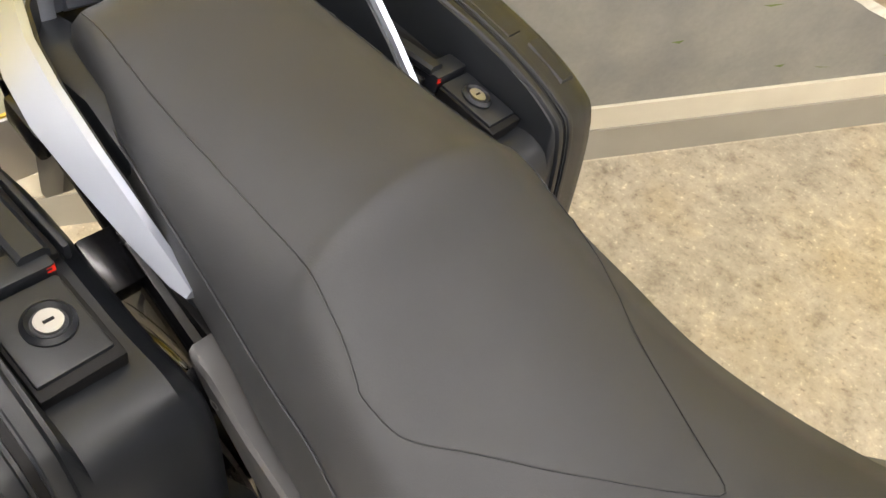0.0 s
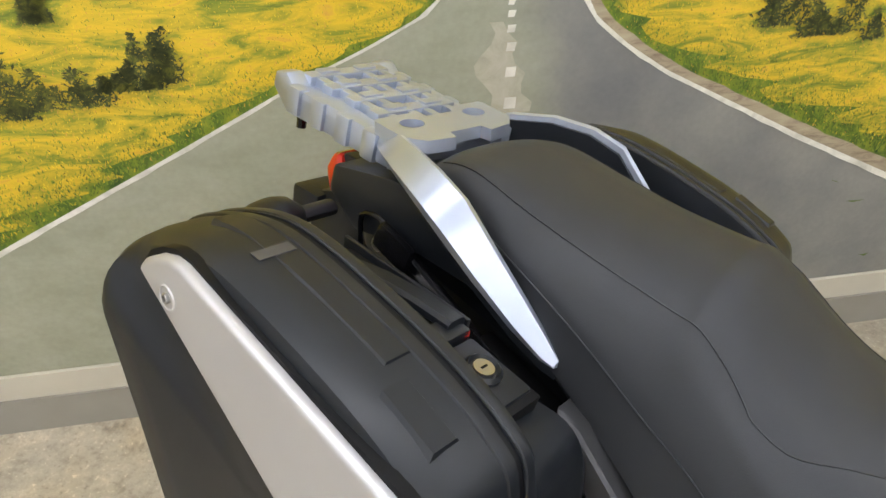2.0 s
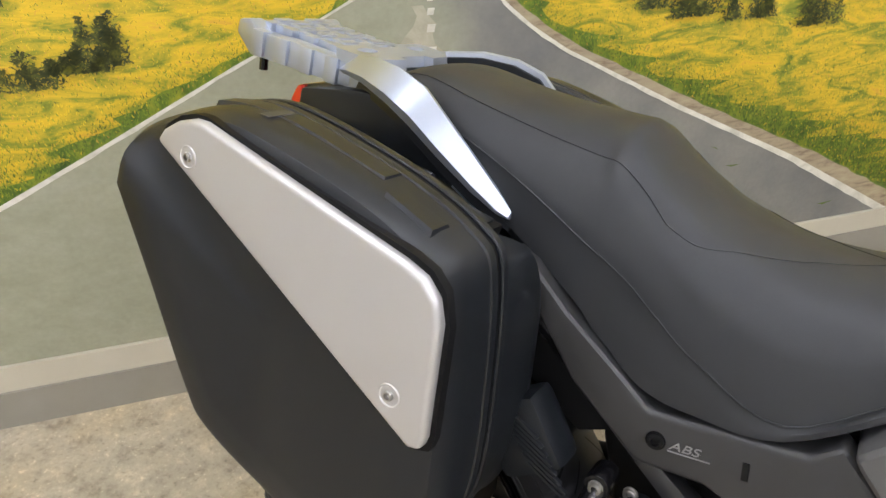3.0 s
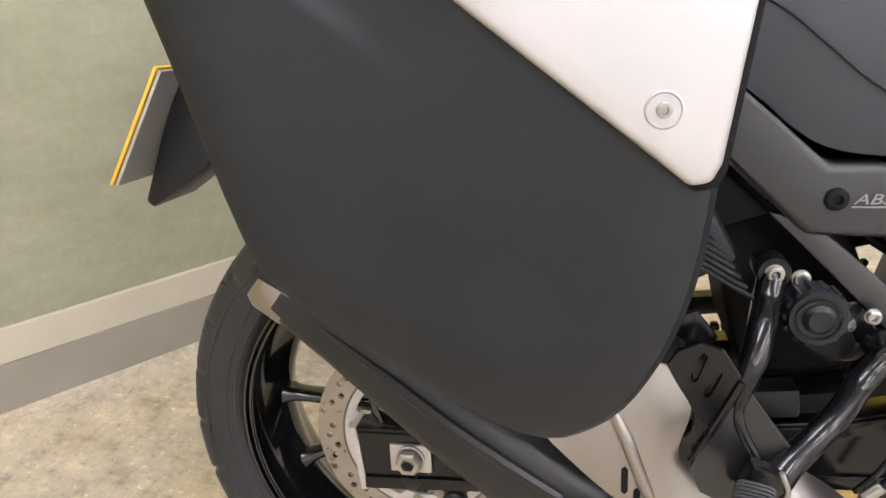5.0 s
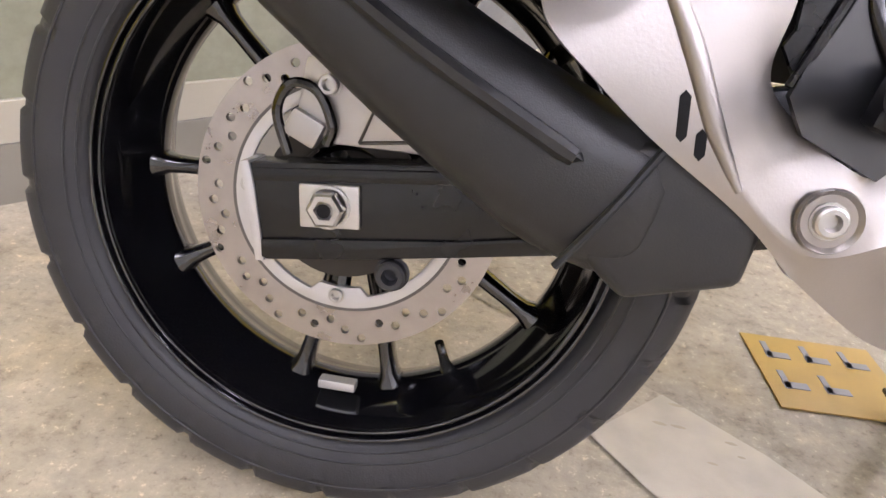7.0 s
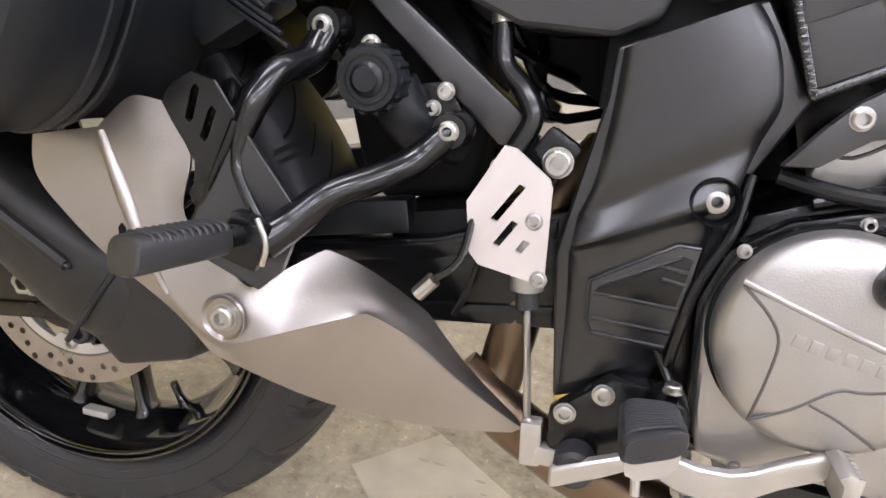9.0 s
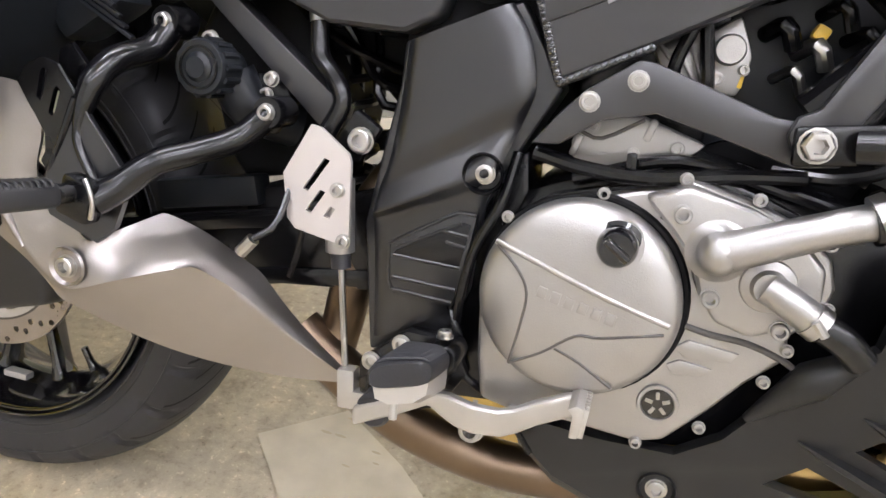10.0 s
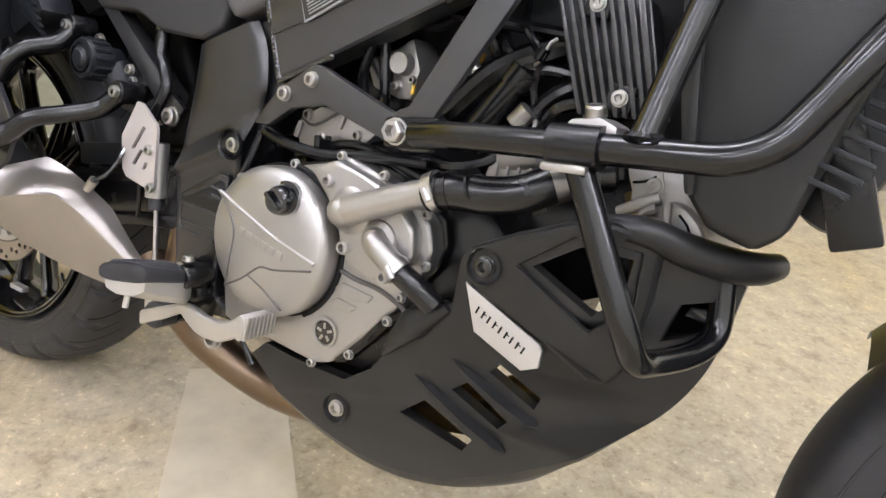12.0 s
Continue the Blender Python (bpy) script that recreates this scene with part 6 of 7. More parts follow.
    part("mount_filler", prism([(0.56, 0.225), (0.565, 0.42), (0.66, 0.46), (0.67, 0.25), (0.65, 0.225)], -0.125, -0.04, 0.006), SATIN, bike)
    part("frame_filler", prism([(0.545, 0.50), (0.55, 0.575), (0.62, 0.60), (0.67, 0.60), (0.66, 0.53), (0.60, 0.52)], -0.125, -0.1, 0.004), DARK, bike)
    part("fender_filler", prism([(0.36, 0.61), (0.56, 0.61), (0.545, 0.50), (0.47, 0.545), (0.41, 0.53)], -0.04, 0.04, 0.006), DARK, bike)
    part("intake_filler", prism([(0.64, 0.44), (0.66, 0.60), (0.80, 0.62), (0.84, 0.53), (0.92, 0.55), (1.06, 0.60), (1.08, 0.47), (0.92, 0.42), (0.78, 0.45)], -0.06, 0.06, 0.008), DARK, bike)
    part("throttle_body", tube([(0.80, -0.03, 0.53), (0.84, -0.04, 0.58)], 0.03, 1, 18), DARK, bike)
    cyl = part("cylinder_side", prism([(0.792, 0.557), (0.817, 0.572), (0.828, 0.54), (0.82, 0.51), (0.797, 0.511)], -0.115, -0.07, 0.005), CAST, bike, "silver rear cylinder casting")
    part("cylinder_web", prism([(0.752, 0.548), (0.792, 0.562), (0.796, 0.512), (0.765, 0.52)], -0.105, -0.07, 0.004), CAST, cyl)
    for k in range(3):
        part("cylinder_fin", prism([(0.757 + 0.012 * k, 0.548), (0.76 + 0.012 * k, 0.55), (0.783 + 0.006 * k, 0.52), (0.78 + 0.006 * k, 0.518)], -0.113, -0.1, 0.001), CAST, cyl)
    part("cam_plug", revolve([(0, -0.012), (0.0105, -0.012), (0.012, -0.009), (0.012, 0), (0, 0)], (0.81, -0.116, 0.545), 24), CAST, cyl)
    part("cylinder_bolt", bolt((0.803, -0.115, 0.523), 0.005, 0.006), BOLT, cyl)
    part("cylinder_bolt", bolt((0.822, -0.115, 0.53), 0.004, 0.006), BOLT, cyl)
    part("spark_lead", tube([(0.79, -0.125, 0.575), (0.793, -0.126, 0.545), (0.796, -0.126, 0.515), (0.792, -0.12, 0.49)], 0.0055, 4, 10), HOSE, cyl)
    part("wire_tag", box((0.8185, -0.113, 0.5225), (0.009, 0.003, 0.012), (0, 10, 0), 0.001), YELLOW, cyl, "yellow cable tag")
    cs = part("casting_side", prism([(0.695, 0.47), (0.702, 0.482), (0.725, 0.494), (0.751, 0.492), (0.80, 0.472), (0.779, 0.455), (0.732, 0.443), (0.70, 0.45)], -0.14, -0.11, 0.004), CAST, bike, "silver rear cylinder flank")
    for x, z in ((0.7, 0.468), (0.757, 0.482)):
        part("casting_rib", box((x, -0.141, z), (0.006, 0.006, 0.018), (0, 20, 0), 0.002), CAST, cs)
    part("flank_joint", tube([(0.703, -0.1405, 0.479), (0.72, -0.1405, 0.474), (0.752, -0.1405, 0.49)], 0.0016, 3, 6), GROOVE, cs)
    for x, z in ((0.712, 0.484), (0.778, 0.469)):
        part("flank_bolt", bolt((x, -0.14, z), 0.0055, 0.006), CAST, cs)
    part("cable_clip", box((0.745, -0.155, 0.4575), (0.008, 0.02, 0.016), (0, 0, 0), 0.002), SATIN, cs)
    part("clip_bolt", bolt((0.7455, -0.158, 0.465), 0.004, 0.004), BOLT, cs)
    for k, (x, z) in enumerate(((0.84, 0.56), (0.865, 0.545), (0.88, 0.575), (0.9, 0.555), (0.85, 0.525))):
        part("throttle_linkage", tube([(x, -0.07, z), (x + 0.012, -0.095, z + 0.006), (x + 0.02, -0.09, z - 0.012)], 0.007 - 0.0006 * k, 3, 10), (SATIN, BOLT, SATIN)[k % 3], cyl)
    part("injector_plug", box((0.878, -0.09, 0.56), (0.012, 0.012, 0.012), (0, 30, 0), 0.003), YELLOW, cyl, "ochre injector plug")
    # clutch cover
    OUT = [(0.632, 0.287), (0.636, 0.25), (0.66, 0.243), (0.70, 0.241), (0.768, 0.231), (0.789, 0.236), (0.82, 0.266), (0.844, 0.293), (0.873, 0.318), (0.87, 0.335), (0.89, 0.35), (0.897, 0.375), (0.892, 0.398), (0.871, 0.418), (0.837, 0.434), (0.80, 0.447), (0.789, 0.45), (0.775, 0.44), (0.755, 0.438), (0.689, 0.424), (0.65, 0.40), (0.632, 0.36)]
    part("engine_seam", prism([(x + (0.004 if x > 0.76 else -0.004), z + (0.004 if z > 0.34 else -0.004)) for x, z in OUT], -0.15, -0.12, 0.003), SATIN, bike)
    ec = part("clutch_cover", prism(OUT, -0.172, -0.14, 0.006, 3), CAST, bike, "silver cast engine side cover")
    c = (0.714, 0, 0.352)
    dome = [(0.0785, -0.165), (0.0785, -0.188), (0.076, -0.194), (0.070, -0.1985), (0.055, -0.2015), (0.03, -0.203), (0, -0.2035)]
    dm = part("clutch_dome", revolve(dome, c, 72), CAST, ec)
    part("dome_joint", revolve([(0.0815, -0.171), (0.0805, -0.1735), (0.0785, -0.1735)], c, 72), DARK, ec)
    # Near-black bead stands in for the shade right of the dome.
    part("dome_shade_strip", tube([(c[0] + 0.0815 * math.cos(a), -0.1725, c[2] + 0.0815 * math.sin(a)) for a in [radians(-62 + 8 * k) for k in range(19)]], 0.0034, 1, 8), DARK, ec)
    for pts, r in (([(0.792, 0.337), (0.815, 0.331), (0.842, 0.327), (0.866, 0.318), (0.876, 0.312)], 0.0026), ([(0.77, 0.42), (0.785, 0.412), (0.793, 0.4), (0.796, 0.385), (0.803, 0.366), (0.815, 0.353)], 0.0016)):
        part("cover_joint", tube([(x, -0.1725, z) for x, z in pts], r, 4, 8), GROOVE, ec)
    ridge = lambda pts, r: tube([(x, -0.1995 - 0.004 * max(0, 1 - ((x - 0.714) ** 2 + (z - 0.352) ** 2) / 0.0055), z) for x, z in pts], r, 4, 8)
    part("dome_ridge", ridge([(0.65, 0.396), (0.69, 0.379), (0.735, 0.36), (0.783, 0.342)], 0.0022), CAST, dm)
    # Grey bead lines painted as the creases' shade on the dome.
    for pts in ([(0.651, 0.393), (0.668, 0.375), (0.676, 0.357), (0.672, 0.33), (0.664, 0.297)], [(0.664, 0.297), (0.69, 0.31), (0.715, 0.327), (0.735, 0.328), (0.78, 0.335)], [(0.70, 0.315), (0.72, 0.305), (0.745, 0.287)]):
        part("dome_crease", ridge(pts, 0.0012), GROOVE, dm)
    for k in range(6):
        x = 0.688 + k * 0.0105
        part("embossed_mark", box((x, -0.2032, 0.359 - (x - 0.688) * 0.30), (0.0075, 0.002, 0.009), (0, 17, 0), 0.0008), CAST, dm)
    cap = part("oil_filler_cap", revolve([(0, -0.016), (0.012, -0.016), (0.014, -0.013), (0.0155, -0.006), (0.0155, 0.0), (0.019, 0.001), (0.019, 0.012), (0, 0.012)], (0.741, -0.2, 0.40), 28), GLOSS, ec, "black oil filler cap")
    part("cap_grip", box((0.741, -0.2185, 0.40), (0.022, 0.006, 0.006), (0, 40, 0), 0.002), GLOSS, cap)
    part("cap_boss", tube([(0.741, -0.17, 0.397), (0.741, -0.2, 0.40)], 0.02, 1, 24, radii=[0.026, 0.0195]), CAST, ec)
    sg = part("sight_glass", revolve([(0.0165, -0.001), (0.016, -0.003), (0.0135, -0.003), (0.0125, 0), (0, 0.001)], (0.782, -0.172, 0.268), 28), CAST, ec, "oil level sight glass")
    part("sight_window", revolve([(0.0125, -0.001), (0, -0.0015)], (0.782, -0.172, 0.268), 24), GLOSS, sg)
    for k in range(5):
        a = radians(72 * k + 20)
        part("sight_vane", box((0.782 + 0.007 * math.cos(a), -0.1735, 0.268 + 0.007 * math.sin(a)), (0.006, 0.001, 0.003), (0, -72 * k - 20, 0), 0), BOLT, sg)
    for o in ([(0.79, 0.318), (0.80, 0.325), (0.838, 0.318), (0.832, 0.31), (0.80, 0.308)], [(0.785, 0.303), (0.795, 0.308), (0.82, 0.303), (0.812, 0.296), (0.79, 0.295)]):
        part("cast_pad", prism(o, -0.1745, -0.17, 0.002), CAST, ec)
    for x, z in ((0.653, 0.41), (0.727, 0.434), (0.786, 0.449), (0.838, 0.437), (0.889, 0.408), (0.893, 0.36), (0.87, 0.325), (0.857, 0.298), (0.815, 0.253), (0.768, 0.232), (0.665, 0.244)):
        part("cover_bolt", bolt((x, -0.172, z), 0.0045, 0.005), CAST, ec)
    # water pump with its pipes
    WP = [(0.757, 0.436), (0.79, 0.446), (0.835, 0.431), (0.868, 0.413), (0.886, 0.392), (0.886, 0.366), (0.868, 0.345), (0.84, 0.336), (0.815, 0.345), (0.802, 0.365), (0.795, 0.39), (0.78, 0.41)]
    wp = part("water_pump", prism(WP, -0.188, -0.165, 0.006, 3), CAST, bike, "silver cast water pump")
    part("pump_volute", revolve([(0.021, 0.0), (0.019, -0.004), (0.013, -0.006), (0.011, -0.012), (0, -0.012)], (0.8485, -0.186, 0.3775), 36), CAST, wp)
    part("pump_outlet", tube([(0.812, -0.197, 0.40), (0.84, -0.199, 0.41), (0.88, -0.2, 0.424), (0.907, -0.2, 0.432)], 0.0145, 3, 18, radii=[0.015, 0.0138, 0.0128, 0.0128]), CAST, wp)
    part("outlet_boss", revolve([(0, -0.0175), (0.008, -0.0165), (0.0125, -0.0125), (0.0155, -0.005), (0.0165, 0.004), (0.0185, 0.012)], (0.812, -0.195, 0.40), 28), CAST, wp)
    part("boss_fillet", revolve([(0.0235, 0.0), (0.0185, -0.0025), (0.016, -0.007)], (0.812, -0.188, 0.40), 28), CAST, wp)
    part("pump_elbow", tube([(0.848, -0.195, 0.378), (0.862, -0.2, 0.37), (0.878, -0.2, 0.359)], 0.012, 3, 16), CAST, wp)
    part("hose_clamp", tube([(0.876, -0.2, 0.3605), (0.884, -0.2, 0.355)], 0.0135, 1, 18), BOLT, wp)
    part("drain_hose", tube([(0.882, -0.2, 0.356), (0.9, -0.198, 0.345), (0.915, -0.19, 0.33)], 0.0115, 3, 14), HOSE, wp)
    part("coolant_hose", tube([(0.905, -0.2, 0.431), (0.93, -0.2, 0.437), (0.96, -0.196, 0.437), (0.99, -0.19, 0.443), (1.02, -0.175, 0.46), (1.05, -0.16, 0.468)], 0.0165, 5, 18), HOSE, wp, "black rubber coolant hose")
    for x, z in ((0.911, 0.4325), (0.992, 0.4425), (1.012, 0.455)):
        part("hose_clamp", tube([(x - 0.004, -0.2 if x < 0.95 else -0.181, z - 0.001), (x + 0.005, -0.2 if x < 0.95 else -0.176, z + 0.0035)], 0.018, 1, 22), BOLT, wp)
    for x, z, r in ((0.9115, 0.4325, 0.0185), (0.88, 0.358, 0.014)):
        part("clamp_screw", tube([(x - 0.003, -0.2 - r, z + 0.004), (x + 0.004, -0.2 - r, z - 0.006)], 0.0032, 1, 8), BOLT, wp)
    for u in (0.0, 0.009, 0.03):
        part("hose_band", tube([(0.917 + u, -0.2, 0.4345 + 0.25 * u), (0.919 + u, -0.2, 0.435 + 0.25 * u)], 0.0175, 1, 20), HOSE, wp)
    for x, z in ((0.81, 0.364), (0.86, 0.345), (0.785, 0.425)):
        part("pump_bolt", bolt((x, -0.188, z), 0.0065, 0.007), CAST, wp)
    # looms and small hoses over the engine
    for pts, r in (([(0.655, -0.15, 0.46), (0.645, -0.16, 0.42), (0.625, -0.165, 0.38), (0.615, -0.165, 0.34), (0.61, -0.16, 0.31)], 0.0045), ([(0.67, -0.16, 0.462), (0.71, -0.165, 0.452), (0.76, -0.165, 0.447), (0.82, -0.16, 0.452), (0.87, -0.15, 0.452)], 0.006),
                   ([(0.70, -0.14, 0.44), (0.78, -0.15, 0.46), (0.86, -0.15, 0.44), (0.92, -0.14, 0.42)], 0.005), ([(0.80, -0.10, 0.62), (0.79, -0.13, 0.58), (0.77, -0.13, 0.53), (0.775, -0.12, 0.49)], 0.0055),
                   ([(0.87, -0.12, 0.50), (0.92, -0.12, 0.545), (0.97, -0.1, 0.57)], 0.014), ([(0.93, -0.1, 0.46), (0.97, -0.12, 0.52), (1.02, -0.1, 0.55)], 0.009), ([(0.99, -0.08, 0.6), (1.03, -0.1, 0.53), (1.04, -0.1, 0.46)], 0.008), ([(0.84, -0.1, 0.60), (0.9, -0.12, 0.59), (0.98, -0.11, 0.58)], 0.006),
                   ([(0.60, -0.15, 0.33), (0.615, -0.168, 0.30), (0.62, -0.17, 0.27), (0.64, -0.16, 0.25)], 0.004)):
        part("hose", tube(pts, r, 5, 10), SATIN, bike)
    part("hose_union", tube([(0.945, -0.13, 0.498), (0.957, -0.13, 0.512)], 0.010, 1, 14), BOLT, bike)
    part("hose_union", tube([(0.94, -0.13, 0.465), (0.98, -0.14, 0.475)], 0.013, 1, 14), CAST, bike)
    # starter, wiring and fittings between the cylinders
    st = part("starter_motor", prism([(0.925, 0.447), (0.93, 0.466), (0.99, 0.468), (0.995, 0.45), (0.985, 0.443)], -0.14, -0.1, 0.004), CAST, bike, "silver ribbed starter housing")
    for k in range(5):
        part("starter_rib", box((0.938 + 0.011 * k, -0.1415, 0.457), (0.003, 0.004, 0.018), (0, 8, 0), 0.001), CAST, st)
    part("coil", tube([(0.89, -0.115, 0.475), (0.935, -0.115, 0.535)], 0.016, 1, 18), HOSE, bike)
    part("coil_cap", tube([(0.934, -0.115, 0.533), (0.945, -0.115, 0.548)], 0.0185, 1, 18), SATIN, bike)
    part("cable_eye", revolve([(0.009, -0.002), (0.009, 0.002), (0.0055, 0.002), (0.0055, -0.002)], (0.956, -0.125, 0.5), 18, loop=True), BOLT, bike)
    part("bent_wire", tube([(0.955, -0.125, 0.551), (0.963, -0.128, 0.558), (0.968, -0.128, 0.57), (0.974, -0.126, 0.575)], 0.0015, 3, 6), BOLT, bike)
    for pts, r in (([(0.905, -0.1, 0.59), (0.925, -0.12, 0.565), (0.945, -0.12, 0.55), (0.975, -0.115, 0.548), (1.01, -0.11, 0.54)], 0.0055), ([(0.93, -0.1, 0.61), (0.94, -0.12, 0.585), (0.958, -0.122, 0.56), (0.955, -0.12, 0.53), (0.965, -0.12, 0.50)], 0.004),
                   ([(0.965, -0.12, 0.49), (0.985, -0.13, 0.515), (1.01, -0.125, 0.52), (1.03, -0.12, 0.505)], 0.006), ([(0.85, -0.13, 0.455), (0.89, -0.145, 0.452), (0.925, -0.14, 0.46), (0.95, -0.13, 0.48)], 0.005), ([(0.78, -0.12, 0.60), (0.83, -0.1, 0.585), (0.87, -0.1, 0.60), (0.92, -0.1, 0.62)], 0.006)):
        part("wiring", tube(pts, r, 5, 8), HOSE, bike)
    for x, z in ((0.962, 0.5605), (0.915, 0.452)):
        part("cable_tie", box((x, -0.128, z), (0.006, 0.014, 0.012), (0, 30, 0), 0.001), SATIN, bike)
    # finned rectifier
    rc = part("rectifier", prism([(0.979, 0.606), (1.056, 0.606), (1.0795, 0.513), (1.0105, 0.513)], -0.145, -0.115, 0.003), FRAME, bike, "black finned rectifier")
    for k in range(9):
        u = (k + 0.5) / 9
        a, b = Vector((0.979 + 0.077 * u, 0, 0.607)), Vector((1.0105 + 0.069 * u, 0, 0.512))
        part("fin", prism([(a.x - 0.0018, a.z), (a.x + 0.0018, a.z), (b.x + 0.0018, b.z), (b.x - 0.0018, b.z)], -0.158, -0.144, 0.0008), FLATBAR, rc)
    for x, z in ((1.017, 0.6), (1.046, 0.527)):
        part("rectifier_foot", box((x, -0.151, z), (0.022, 0.012, 0.022), (0, 10, 0), 0.002), SATIN, rc)
        part("rectifier_screw", bolt((x, -0.157, z), 0.006, 0.005), BOLT, rc)


frame_and_engine()


# ---- sump guard, crash bars, front end ----
def front_end():
    S = [(0.668, 0.212), (0.69, 0.23), (0.74, 0.222), (0.80, 0.218), (0.835, 0.24), (0.87, 0.285), (0.905, 0.318), (0.93, 0.335), (0.938, 0.378), (0.948, 0.392), (0.992, 0.412), (1.04, 0.43), (1.068, 0.435), (1.11, 0.417), (1.147, 0.407)]
    keel = [(p.x, p.z) for p in smooth_line([(1.158, 0, 0.385), (1.147, 0, 0.33), (1.134, 0, 0.294), (1.112, 0, 0.262), (1.078, 0, 0.234), (1.035, 0, 0.204), (0.97, 0, 0.166), (0.90, 0, 0.138), (0.83, 0, 0.132), (0.76, 0, 0.148), (0.70, 0, 0.175)], 4)]
    S += keel
    window = [(1.005, 0.385), (1.045, 0.409), (1.082, 0.403), (1.078, 0.372), (1.058, 0.353)]
    holes = [[(0.87, 0.203), (0.9, 0.226), (0.953, 0.2), (0.942, 0.184)], [(0.93, 0.247), (0.947, 0.26), (0.989, 0.232), (0.979, 0.221)], [(0.969, 0.277), (0.979, 0.288), (1.02, 0.266), (1.014, 0.253)],
             window, [(1.104, 0.333), (1.115, 0.367), (1.145, 0.372), (1.13, 0.34)]]
    th = 0.2
    y_at = lambda z, o=0.0, x=0.0: -0.188 + (0.37 - z) * th - o + max(0, x - 1.06)

    def nose(bm):
        """The plate turns inwards towards the front."""
        for v in bm.verts:
            v.co.y += max(0, v.co.x - 1.06)
        return bm

    g = part("sump_guard", nose(pierced(S, holes, -0.188, -0.172, th, 0.37, 0.005)), GREYP, bike, "black moulded sump guard with slots")
    big = [(0.994, 0.384), (1.042, 0.4165), (1.088, 0.41), (1.0855, 0.366), (1.058, 0.341)]
    upper = [(0.944, 0.364), (0.9415, 0.381), (0.95, 0.391), (0.992, 0.41), (1.04, 0.4275), (1.068, 0.4325), (1.102, 0.418), (1.098, 0.37), (1.092, 0.336), (1.083, 0.305), (1.073, 0.293), (1.06, 0.2965), (1.018, 0.3225), (0.96, 0.352)]
    part("raised_panel", nose(pierced(upper, [big], -0.195, -0.186, th, 0.37, 0.004)), GREYP, g)
    # belly and front, rounded under towards the middle
    rings = []
    for x, z in [(0.668, 0.212)] + keel[::-1]:
        y = abs(y_at(z, 0, x))
        f = min(1, max(0, (x - 1.0) / 0.12))
        rings.append([(x + dx * f, -y * k, z - dz * (1 - f)) for k, dx, dz in ((1, 0, 0), (0.93, -0.001, 0.012), (0.75, -0.004, 0.025), (0.45, -0.01, 0.032), (0.15, -0.016, 0.034), (-0.2, -0.016, 0.034))])
    part("guard_belly", loft(rings, closed=False), GREYP, g, sharp=60)
    for a, b in (((0.889, 0.25), (0.988, 0.199)), ((0.93, 0.278), (1.017, 0.236))):
        d = Vector((b[0] - a[0], 0, b[1] - a[1]))
        n = Vector((-d.z, 0, d.x)).normalized()
        rings = []
        for u, h, w in ((0, 0.001, 0.002), (0.2, 0.008, 0.006), (0.6, 0.013, 0.0075), (0.92, 0.010, 0.0055), (1, 0.001, 0.002)):
            p = Vector((a[0], 0, a[1])) + d * u
            y = y_at(p.z)
            rings.append([(p.x + n.x * w, y + 0.004, p.z + n.z * w), (p.x + n.x * w * 0.3, y - h, p.z + n.z * w * 0.3), (p.x - n.x * w * 0.3, y - h, p.z - n.z * w * 0.3), (p.x - n.x * w, y + 0.004, p.z - n.z * w)])
        part("guard_rib", loft(rings), GREYP, g)
    bd = part("guard_badge", pierced([(0.945, 0.3595), (0.949, 0.3565), (1.017, 0.318), (1.0195, 0.313), (1.017, 0.296), (1.001, 0.289), (0.954, 0.314)], [], -0.1925, -0.188, th, w=0.001), PANEL, g, "brushed silver badge plate")
    for k in range(9):
        u = 0.08 + 0.1 * k
        x, z = 0.953 + 0.056 * u, 0.3385 - 0.0335 * u
        part("badge_mark", pierced([(x - 0.0024, z - 0.0032), (x - 0.0008, z - 0.004), (x + 0.0026, z + 0.0026), (x + 0.001, z + 0.0034)], [], -0.1931, -0.192, th), DARK, bd)
        if k % 2:
            part("badge_mark", pierced([(x + 0.0002, z + 0.0006), (x + 0.0034, z - 0.001), (x + 0.0038, z - 0.0001), (x + 0.0006, z + 0.0015)], [], -0.1931, -0.192, th), DARK, bd)
    for x, z in ((0.9655, 0.3775), (0.7895, 0.181)):
        part("guard_well", revolve([(0.0165, -0.002), (0.0155, -0.005), (0.0135, -0.001), (0, 0.0)], (x, y_at(z, 0.007 if z > 0.3 else 0), z), 24), GREYP, g)
        part("guard_bolt", bolt((x, y_at(z, 0.008 if z > 0.3 else 0.001), z), 0.008, 0.005), GLOSS if z > 0.3 else BOLT, g)
    part("guard_shoulder", tube([(0.85, y_at(0.255, -0.002), 0.262), (0.89, y_at(0.3, 0.002), 0.305), (0.925, y_at(0.33, -0.002), 0.33)], 0.016, 4, 12, radii=[0.004, 0.016, 0.006]), GREYP, g)
    part("guard_beam", tube([(1.045, -0.186, 0.427), (1.085, -0.172, 0.427), (1.115, -0.15, 0.415), (1.145, -0.118, 0.405), (1.165, -0.09, 0.402), (1.175, -0.06, 0.402)], 0.014, 4, 14, radii=[0.008, 0.012, 0.014, 0.015, 0.014, 0.012]), GREYP, g)
    # crash bars
    cb = part("crash_bar", tube([(0.888, -0.205, 0.48), (0.935, -0.222, 0.483), (1.02, -0.235, 0.486), (1.10, -0.238, 0.488), (1.145, -0.236, 0.490), (1.172, -0.23, 0.502), (1.192, -0.225, 0.527), (1.22, -0.22, 0.57), (1.28, -0.2, 0.66)], 0.0115, 6, 18), TUBING, bike, "gloss black tubular crash bar")
    part("bar_plate", prism([(0.85, 0.492), (0.905, 0.496), (0.905, 0.468), (0.85, 0.465)], -0.2, -0.19, 0.004), SATIN, cb)
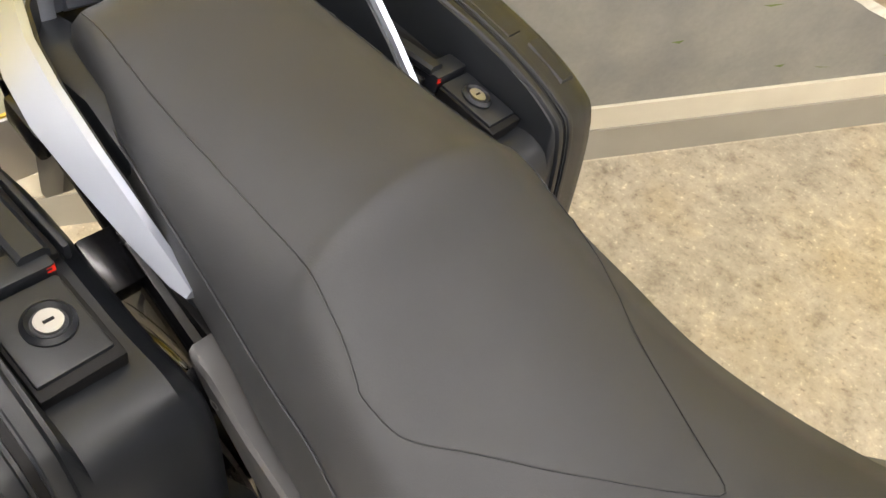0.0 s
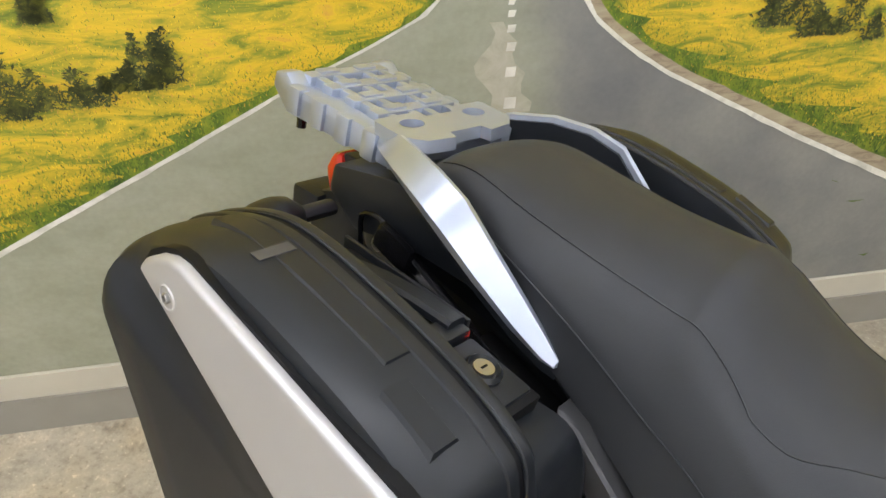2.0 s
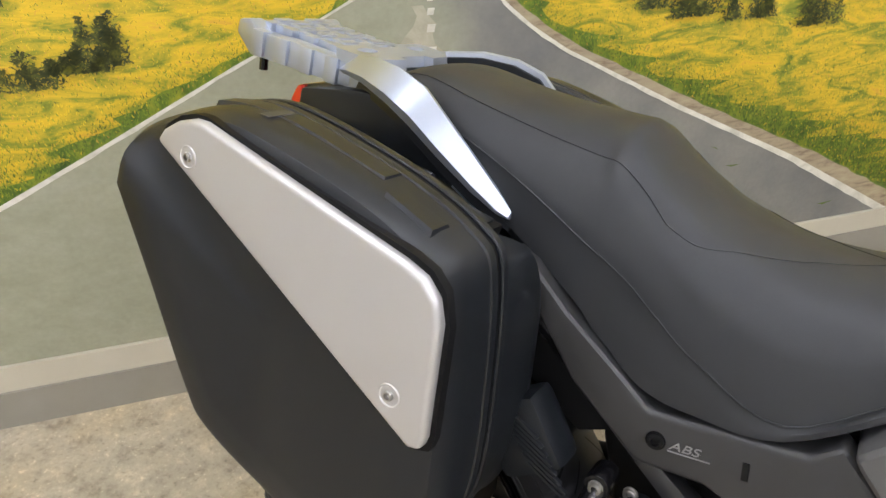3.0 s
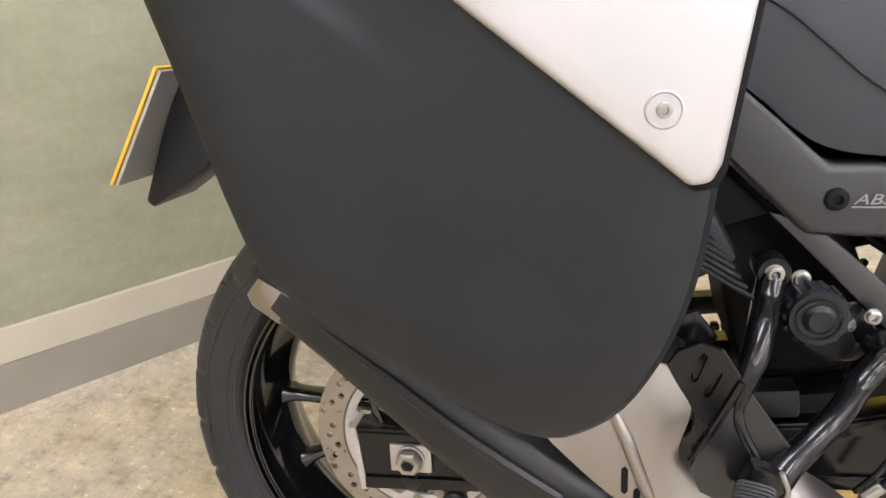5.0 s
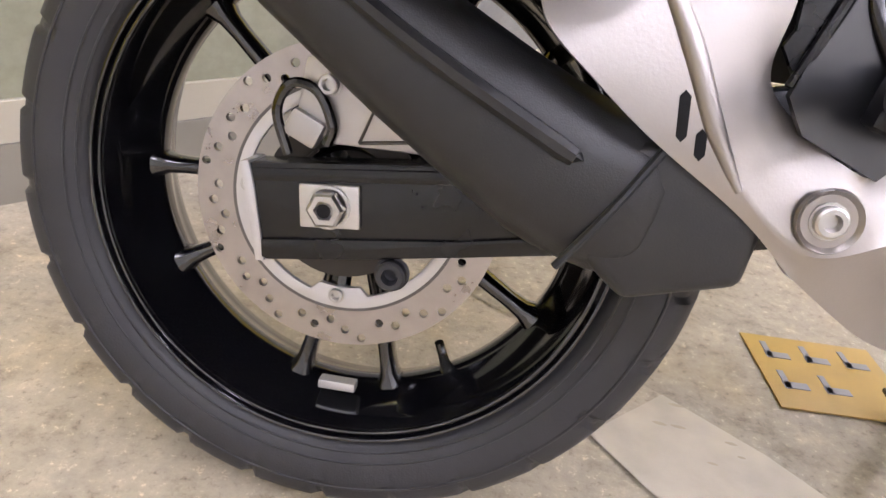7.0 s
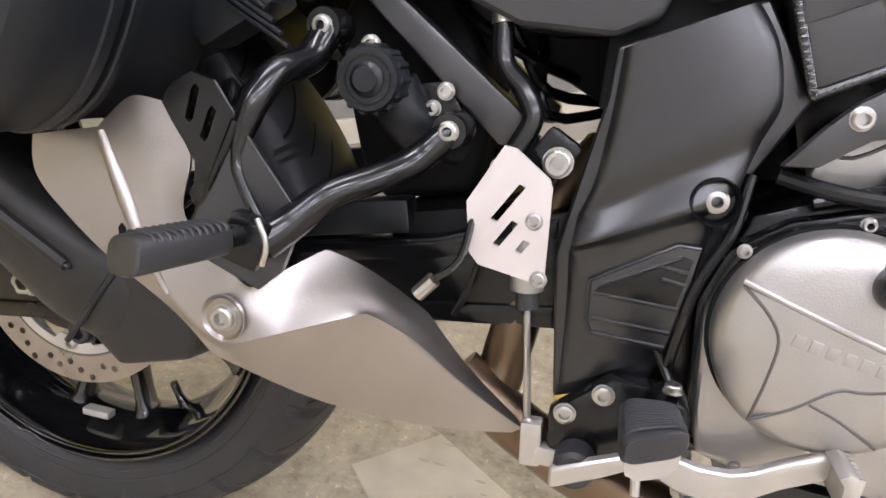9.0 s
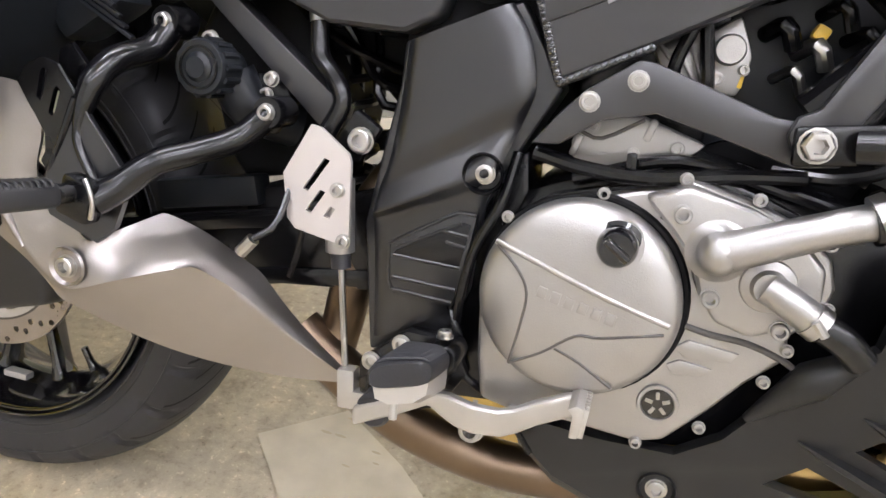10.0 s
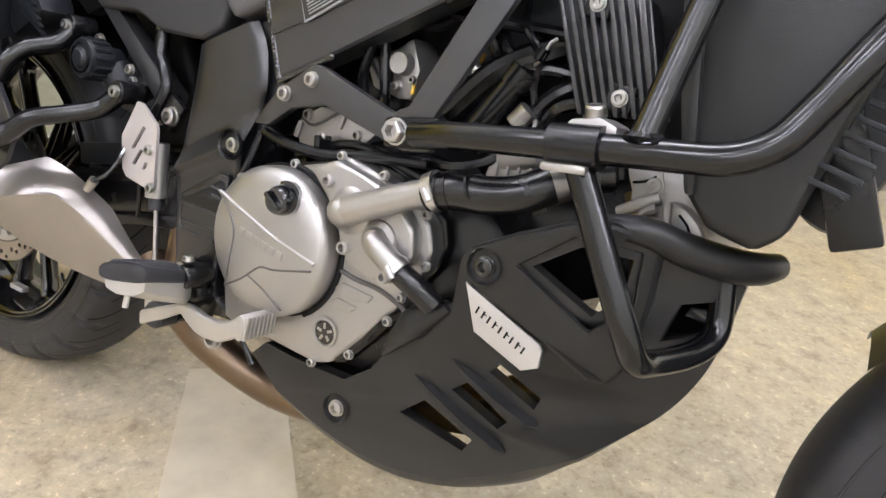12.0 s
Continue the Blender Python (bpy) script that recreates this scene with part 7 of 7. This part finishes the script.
    part("bar_clamp", tube([(1.025, -0.2355, 0.486), (1.064, -0.2365, 0.487)], 0.0165, 1, 22), SATIN, cb)
    part("clamp_strip", box((1.043, -0.252, 0.471), (0.034, 0.008, 0.006), (0, 0, 0), 0.002), BOLT, cb)
    part("clamp_plate", prism([(1.03, 0.496), (1.036, 0.506), (1.058, 0.509), (1.072, 0.503), (1.07, 0.494)], -0.235, -0.2, 0.003), CAST, cb)
    part("clamp_bolt", bolt((1.05, -0.222, 0.508), 0.0075, 0.010, (0, -0.3, 1)), BOLT, cb)
    part("lower_bar", tube([(1.047, -0.236, 0.476), (1.066, -0.236, 0.433), (1.09, -0.236, 0.381), (1.1, -0.232, 0.357), (1.106, -0.22, 0.338), (1.112, -0.19, 0.33), (1.132, -0.135, 0.33), (1.143, -0.108, 0.344), (1.142, -0.1, 0.375), (1.138, -0.1, 0.41)], 0.011, 5, 16), TUBING, cb)
    part("upper_bar", tube([(1.09, -0.238, 0.492), (1.10, -0.225, 0.54), (1.12, -0.21, 0.62), (1.15, -0.2, 0.72)], 0.0105, 4, 16), TUBING, cb)
    part("bar_weld", revolve([(0.012, -0.003), (0.0155, 0), (0.012, 0.003)], (1.0915, -0.2375, 0.4985), 18, "z"), GLOSS, cb)
    # radiator and its shroud
    part("radiator", box((1.19, 0.0, 0.56), (0.035, 0.3, 0.26), (0, -18, 0), 0.004), SATIN, bike, "black radiator with fine fins")
    bm = bmesh.new()
    for k in range(22):
        box((1.165 + 0.0018 * k * 0, -0.153, 0.45 + k * 0.0085), (0.05, 0.004, 0.0028), (0, -18, 0), 0.0005, bm, 1)
    part("radiator_fin", bm, SATIN, bike)
    SH = [(1.085, 0.62), (1.10, 0.52), (1.112, 0.46), (1.13, 0.436), (1.165, 0.425), (1.185, 0.44), (1.21, 0.52), (1.26, 0.66), (1.25, 0.8), (1.10, 0.8)]
    part("radiator_shroud", prism(SH, -0.175, -0.14, 0.01, 3), GREYP, bike, "dark grey radiator side panel")
    part("shroud_fold", prism([(1.085, 0.63), (1.10, 0.52), (1.112, 0.46), (1.12, 0.46), (1.112, 0.53), (1.10, 0.66)], -0.182, -0.15, 0.004), GREYP, bike)
    for k in range(7):
        part("shroud_louvre", box((1.205 + 0.0055 * k, -0.176, 0.478 + 0.011 * k), (0.03, 0.006, 0.004), (0, 20, 0), 0.001), PLASTIC, bike)
    part("fan_housing", prism([(1.185, 0.452), (1.215, 0.438), (1.238, 0.482), (1.31, 0.62), (1.3, 0.75), (1.2, 0.7), (1.19, 0.52)], -0.13, 0.13, 0.012), PLASTIC, bike)
    hd = part("front_head_casting", prism([(1.057, 0.475), (1.081, 0.475), (1.086, 0.454), (1.075, 0.450), (1.0575, 0.444)], -0.122, -0.09, 0.003), CAST, bike, "silver front cylinder head casting")
    part("head_seam", tube([(1.058, -0.1225, 0.4605), (1.068, -0.1225, 0.4625), (1.077, -0.1225, 0.468)], 0.0012, 2, 6), SATIN, hd)
    part("head_plug", bolt((1.0765, -0.122, 0.4605), 0.0065, 0.005, seg=20), ALLOY, hd)
    part("coolant_spigot", tube([(1.05, -0.122, 0.4335), (1.066, -0.126, 0.4425), (1.083, -0.124, 0.4505)], 0.0055, 2, 12), ALLOY, hd)
    wp = part("oil_cooler_fitting", prism([(1.096, 0.412), (1.088, 0.447), (1.097, 0.4505), (1.108, 0.446), (1.119, 0.436), (1.128, 0.42), (1.13, 0.406), (1.115, 0.402)], -0.132, -0.1, 0.005, 3), CAST, bike, "rounded silver oil cooler casting")
    part("fitting_web", tube([(1.092, -0.135, 0.449), (1.094, -0.136, 0.43), (1.098, -0.135, 0.412)], 0.004, 2, 10), CAST, wp)
    part("casting_line", tube([(1.102, -0.1325, 0.44), (1.11, -0.1325, 0.432), (1.114, -0.1325, 0.422)], 0.0012, 2, 6), SATIN, wp)
    part("filter_rim", tube([(1.069, -0.126, 0.426), (1.073, -0.127, 0.437), (1.082, -0.127, 0.442)], 0.0052, 3, 10), CAST, wp)
    part("oil_filter", tube([(1.06, -0.05, 0.36), (1.13, -0.05, 0.345)], 0.033, 1, 24), GLOSS, bike)
    # front wheel
    c = (1.537, 0.0, 0.132)
    fw = part("front_wheel", revolve([(0.03, -0.06), (0.045, -0.05), (0.04, 0), (0.045, 0.05), (0.03, 0.06)], c, 30), GLOSS, bike, "gloss black cast front wheel")
    prof = [(0.245, -0.048), (0.25, -0.044), (0.24, -0.03), (0.23, 0), (0.24, 0.03), (0.25, 0.044), (0.245, 0.048), (0.225, 0.03), (0.215, 0), (0.225, -0.03)]
    part("rim", revolve(prof, c, 80, loop=True), GLOSS, fw)
    tyre("tyre", c, 0.33, 0.056, 0.242, fw, depth=0.0015)
    for k in range(10):
        t = radians(36 * k)
        d = Vector((math.cos(t), 0, math.sin(t)))
        part("spoke", tube([Vector(c) + d * 0.035, Vector(c) + d * 0.13, Vector(c) + d * 0.225], 0.01, 2, 8), GLOSS, fw)
    for s in (-1, 1):
        part("fork_leg", tube([(1.537, s * 0.095, 0.132), (1.42, s * 0.095, 0.45), (1.28, s * 0.095, 0.85)], 0.025, 1, 16), SATIN, bike)
        part("front_disc", revolve([(0.155, s * 0.07), (0.11, s * 0.07), (0.11, s * 0.074), (0.155, s * 0.074)], c, 60, loop=True), DISC, fw)
    part("front_mudguard", loft([[(c[0] + 0.355 * math.cos(a), y, c[2] + 0.355 * math.sin(a) - 0.02 * (y / 0.06) ** 2) for y in (-0.06, -0.03, 0, 0.03, 0.06)] for a in [radians(40 + 6 * k) for k in range(18)]], closed=False), PLASTIC, bike)


front_end()
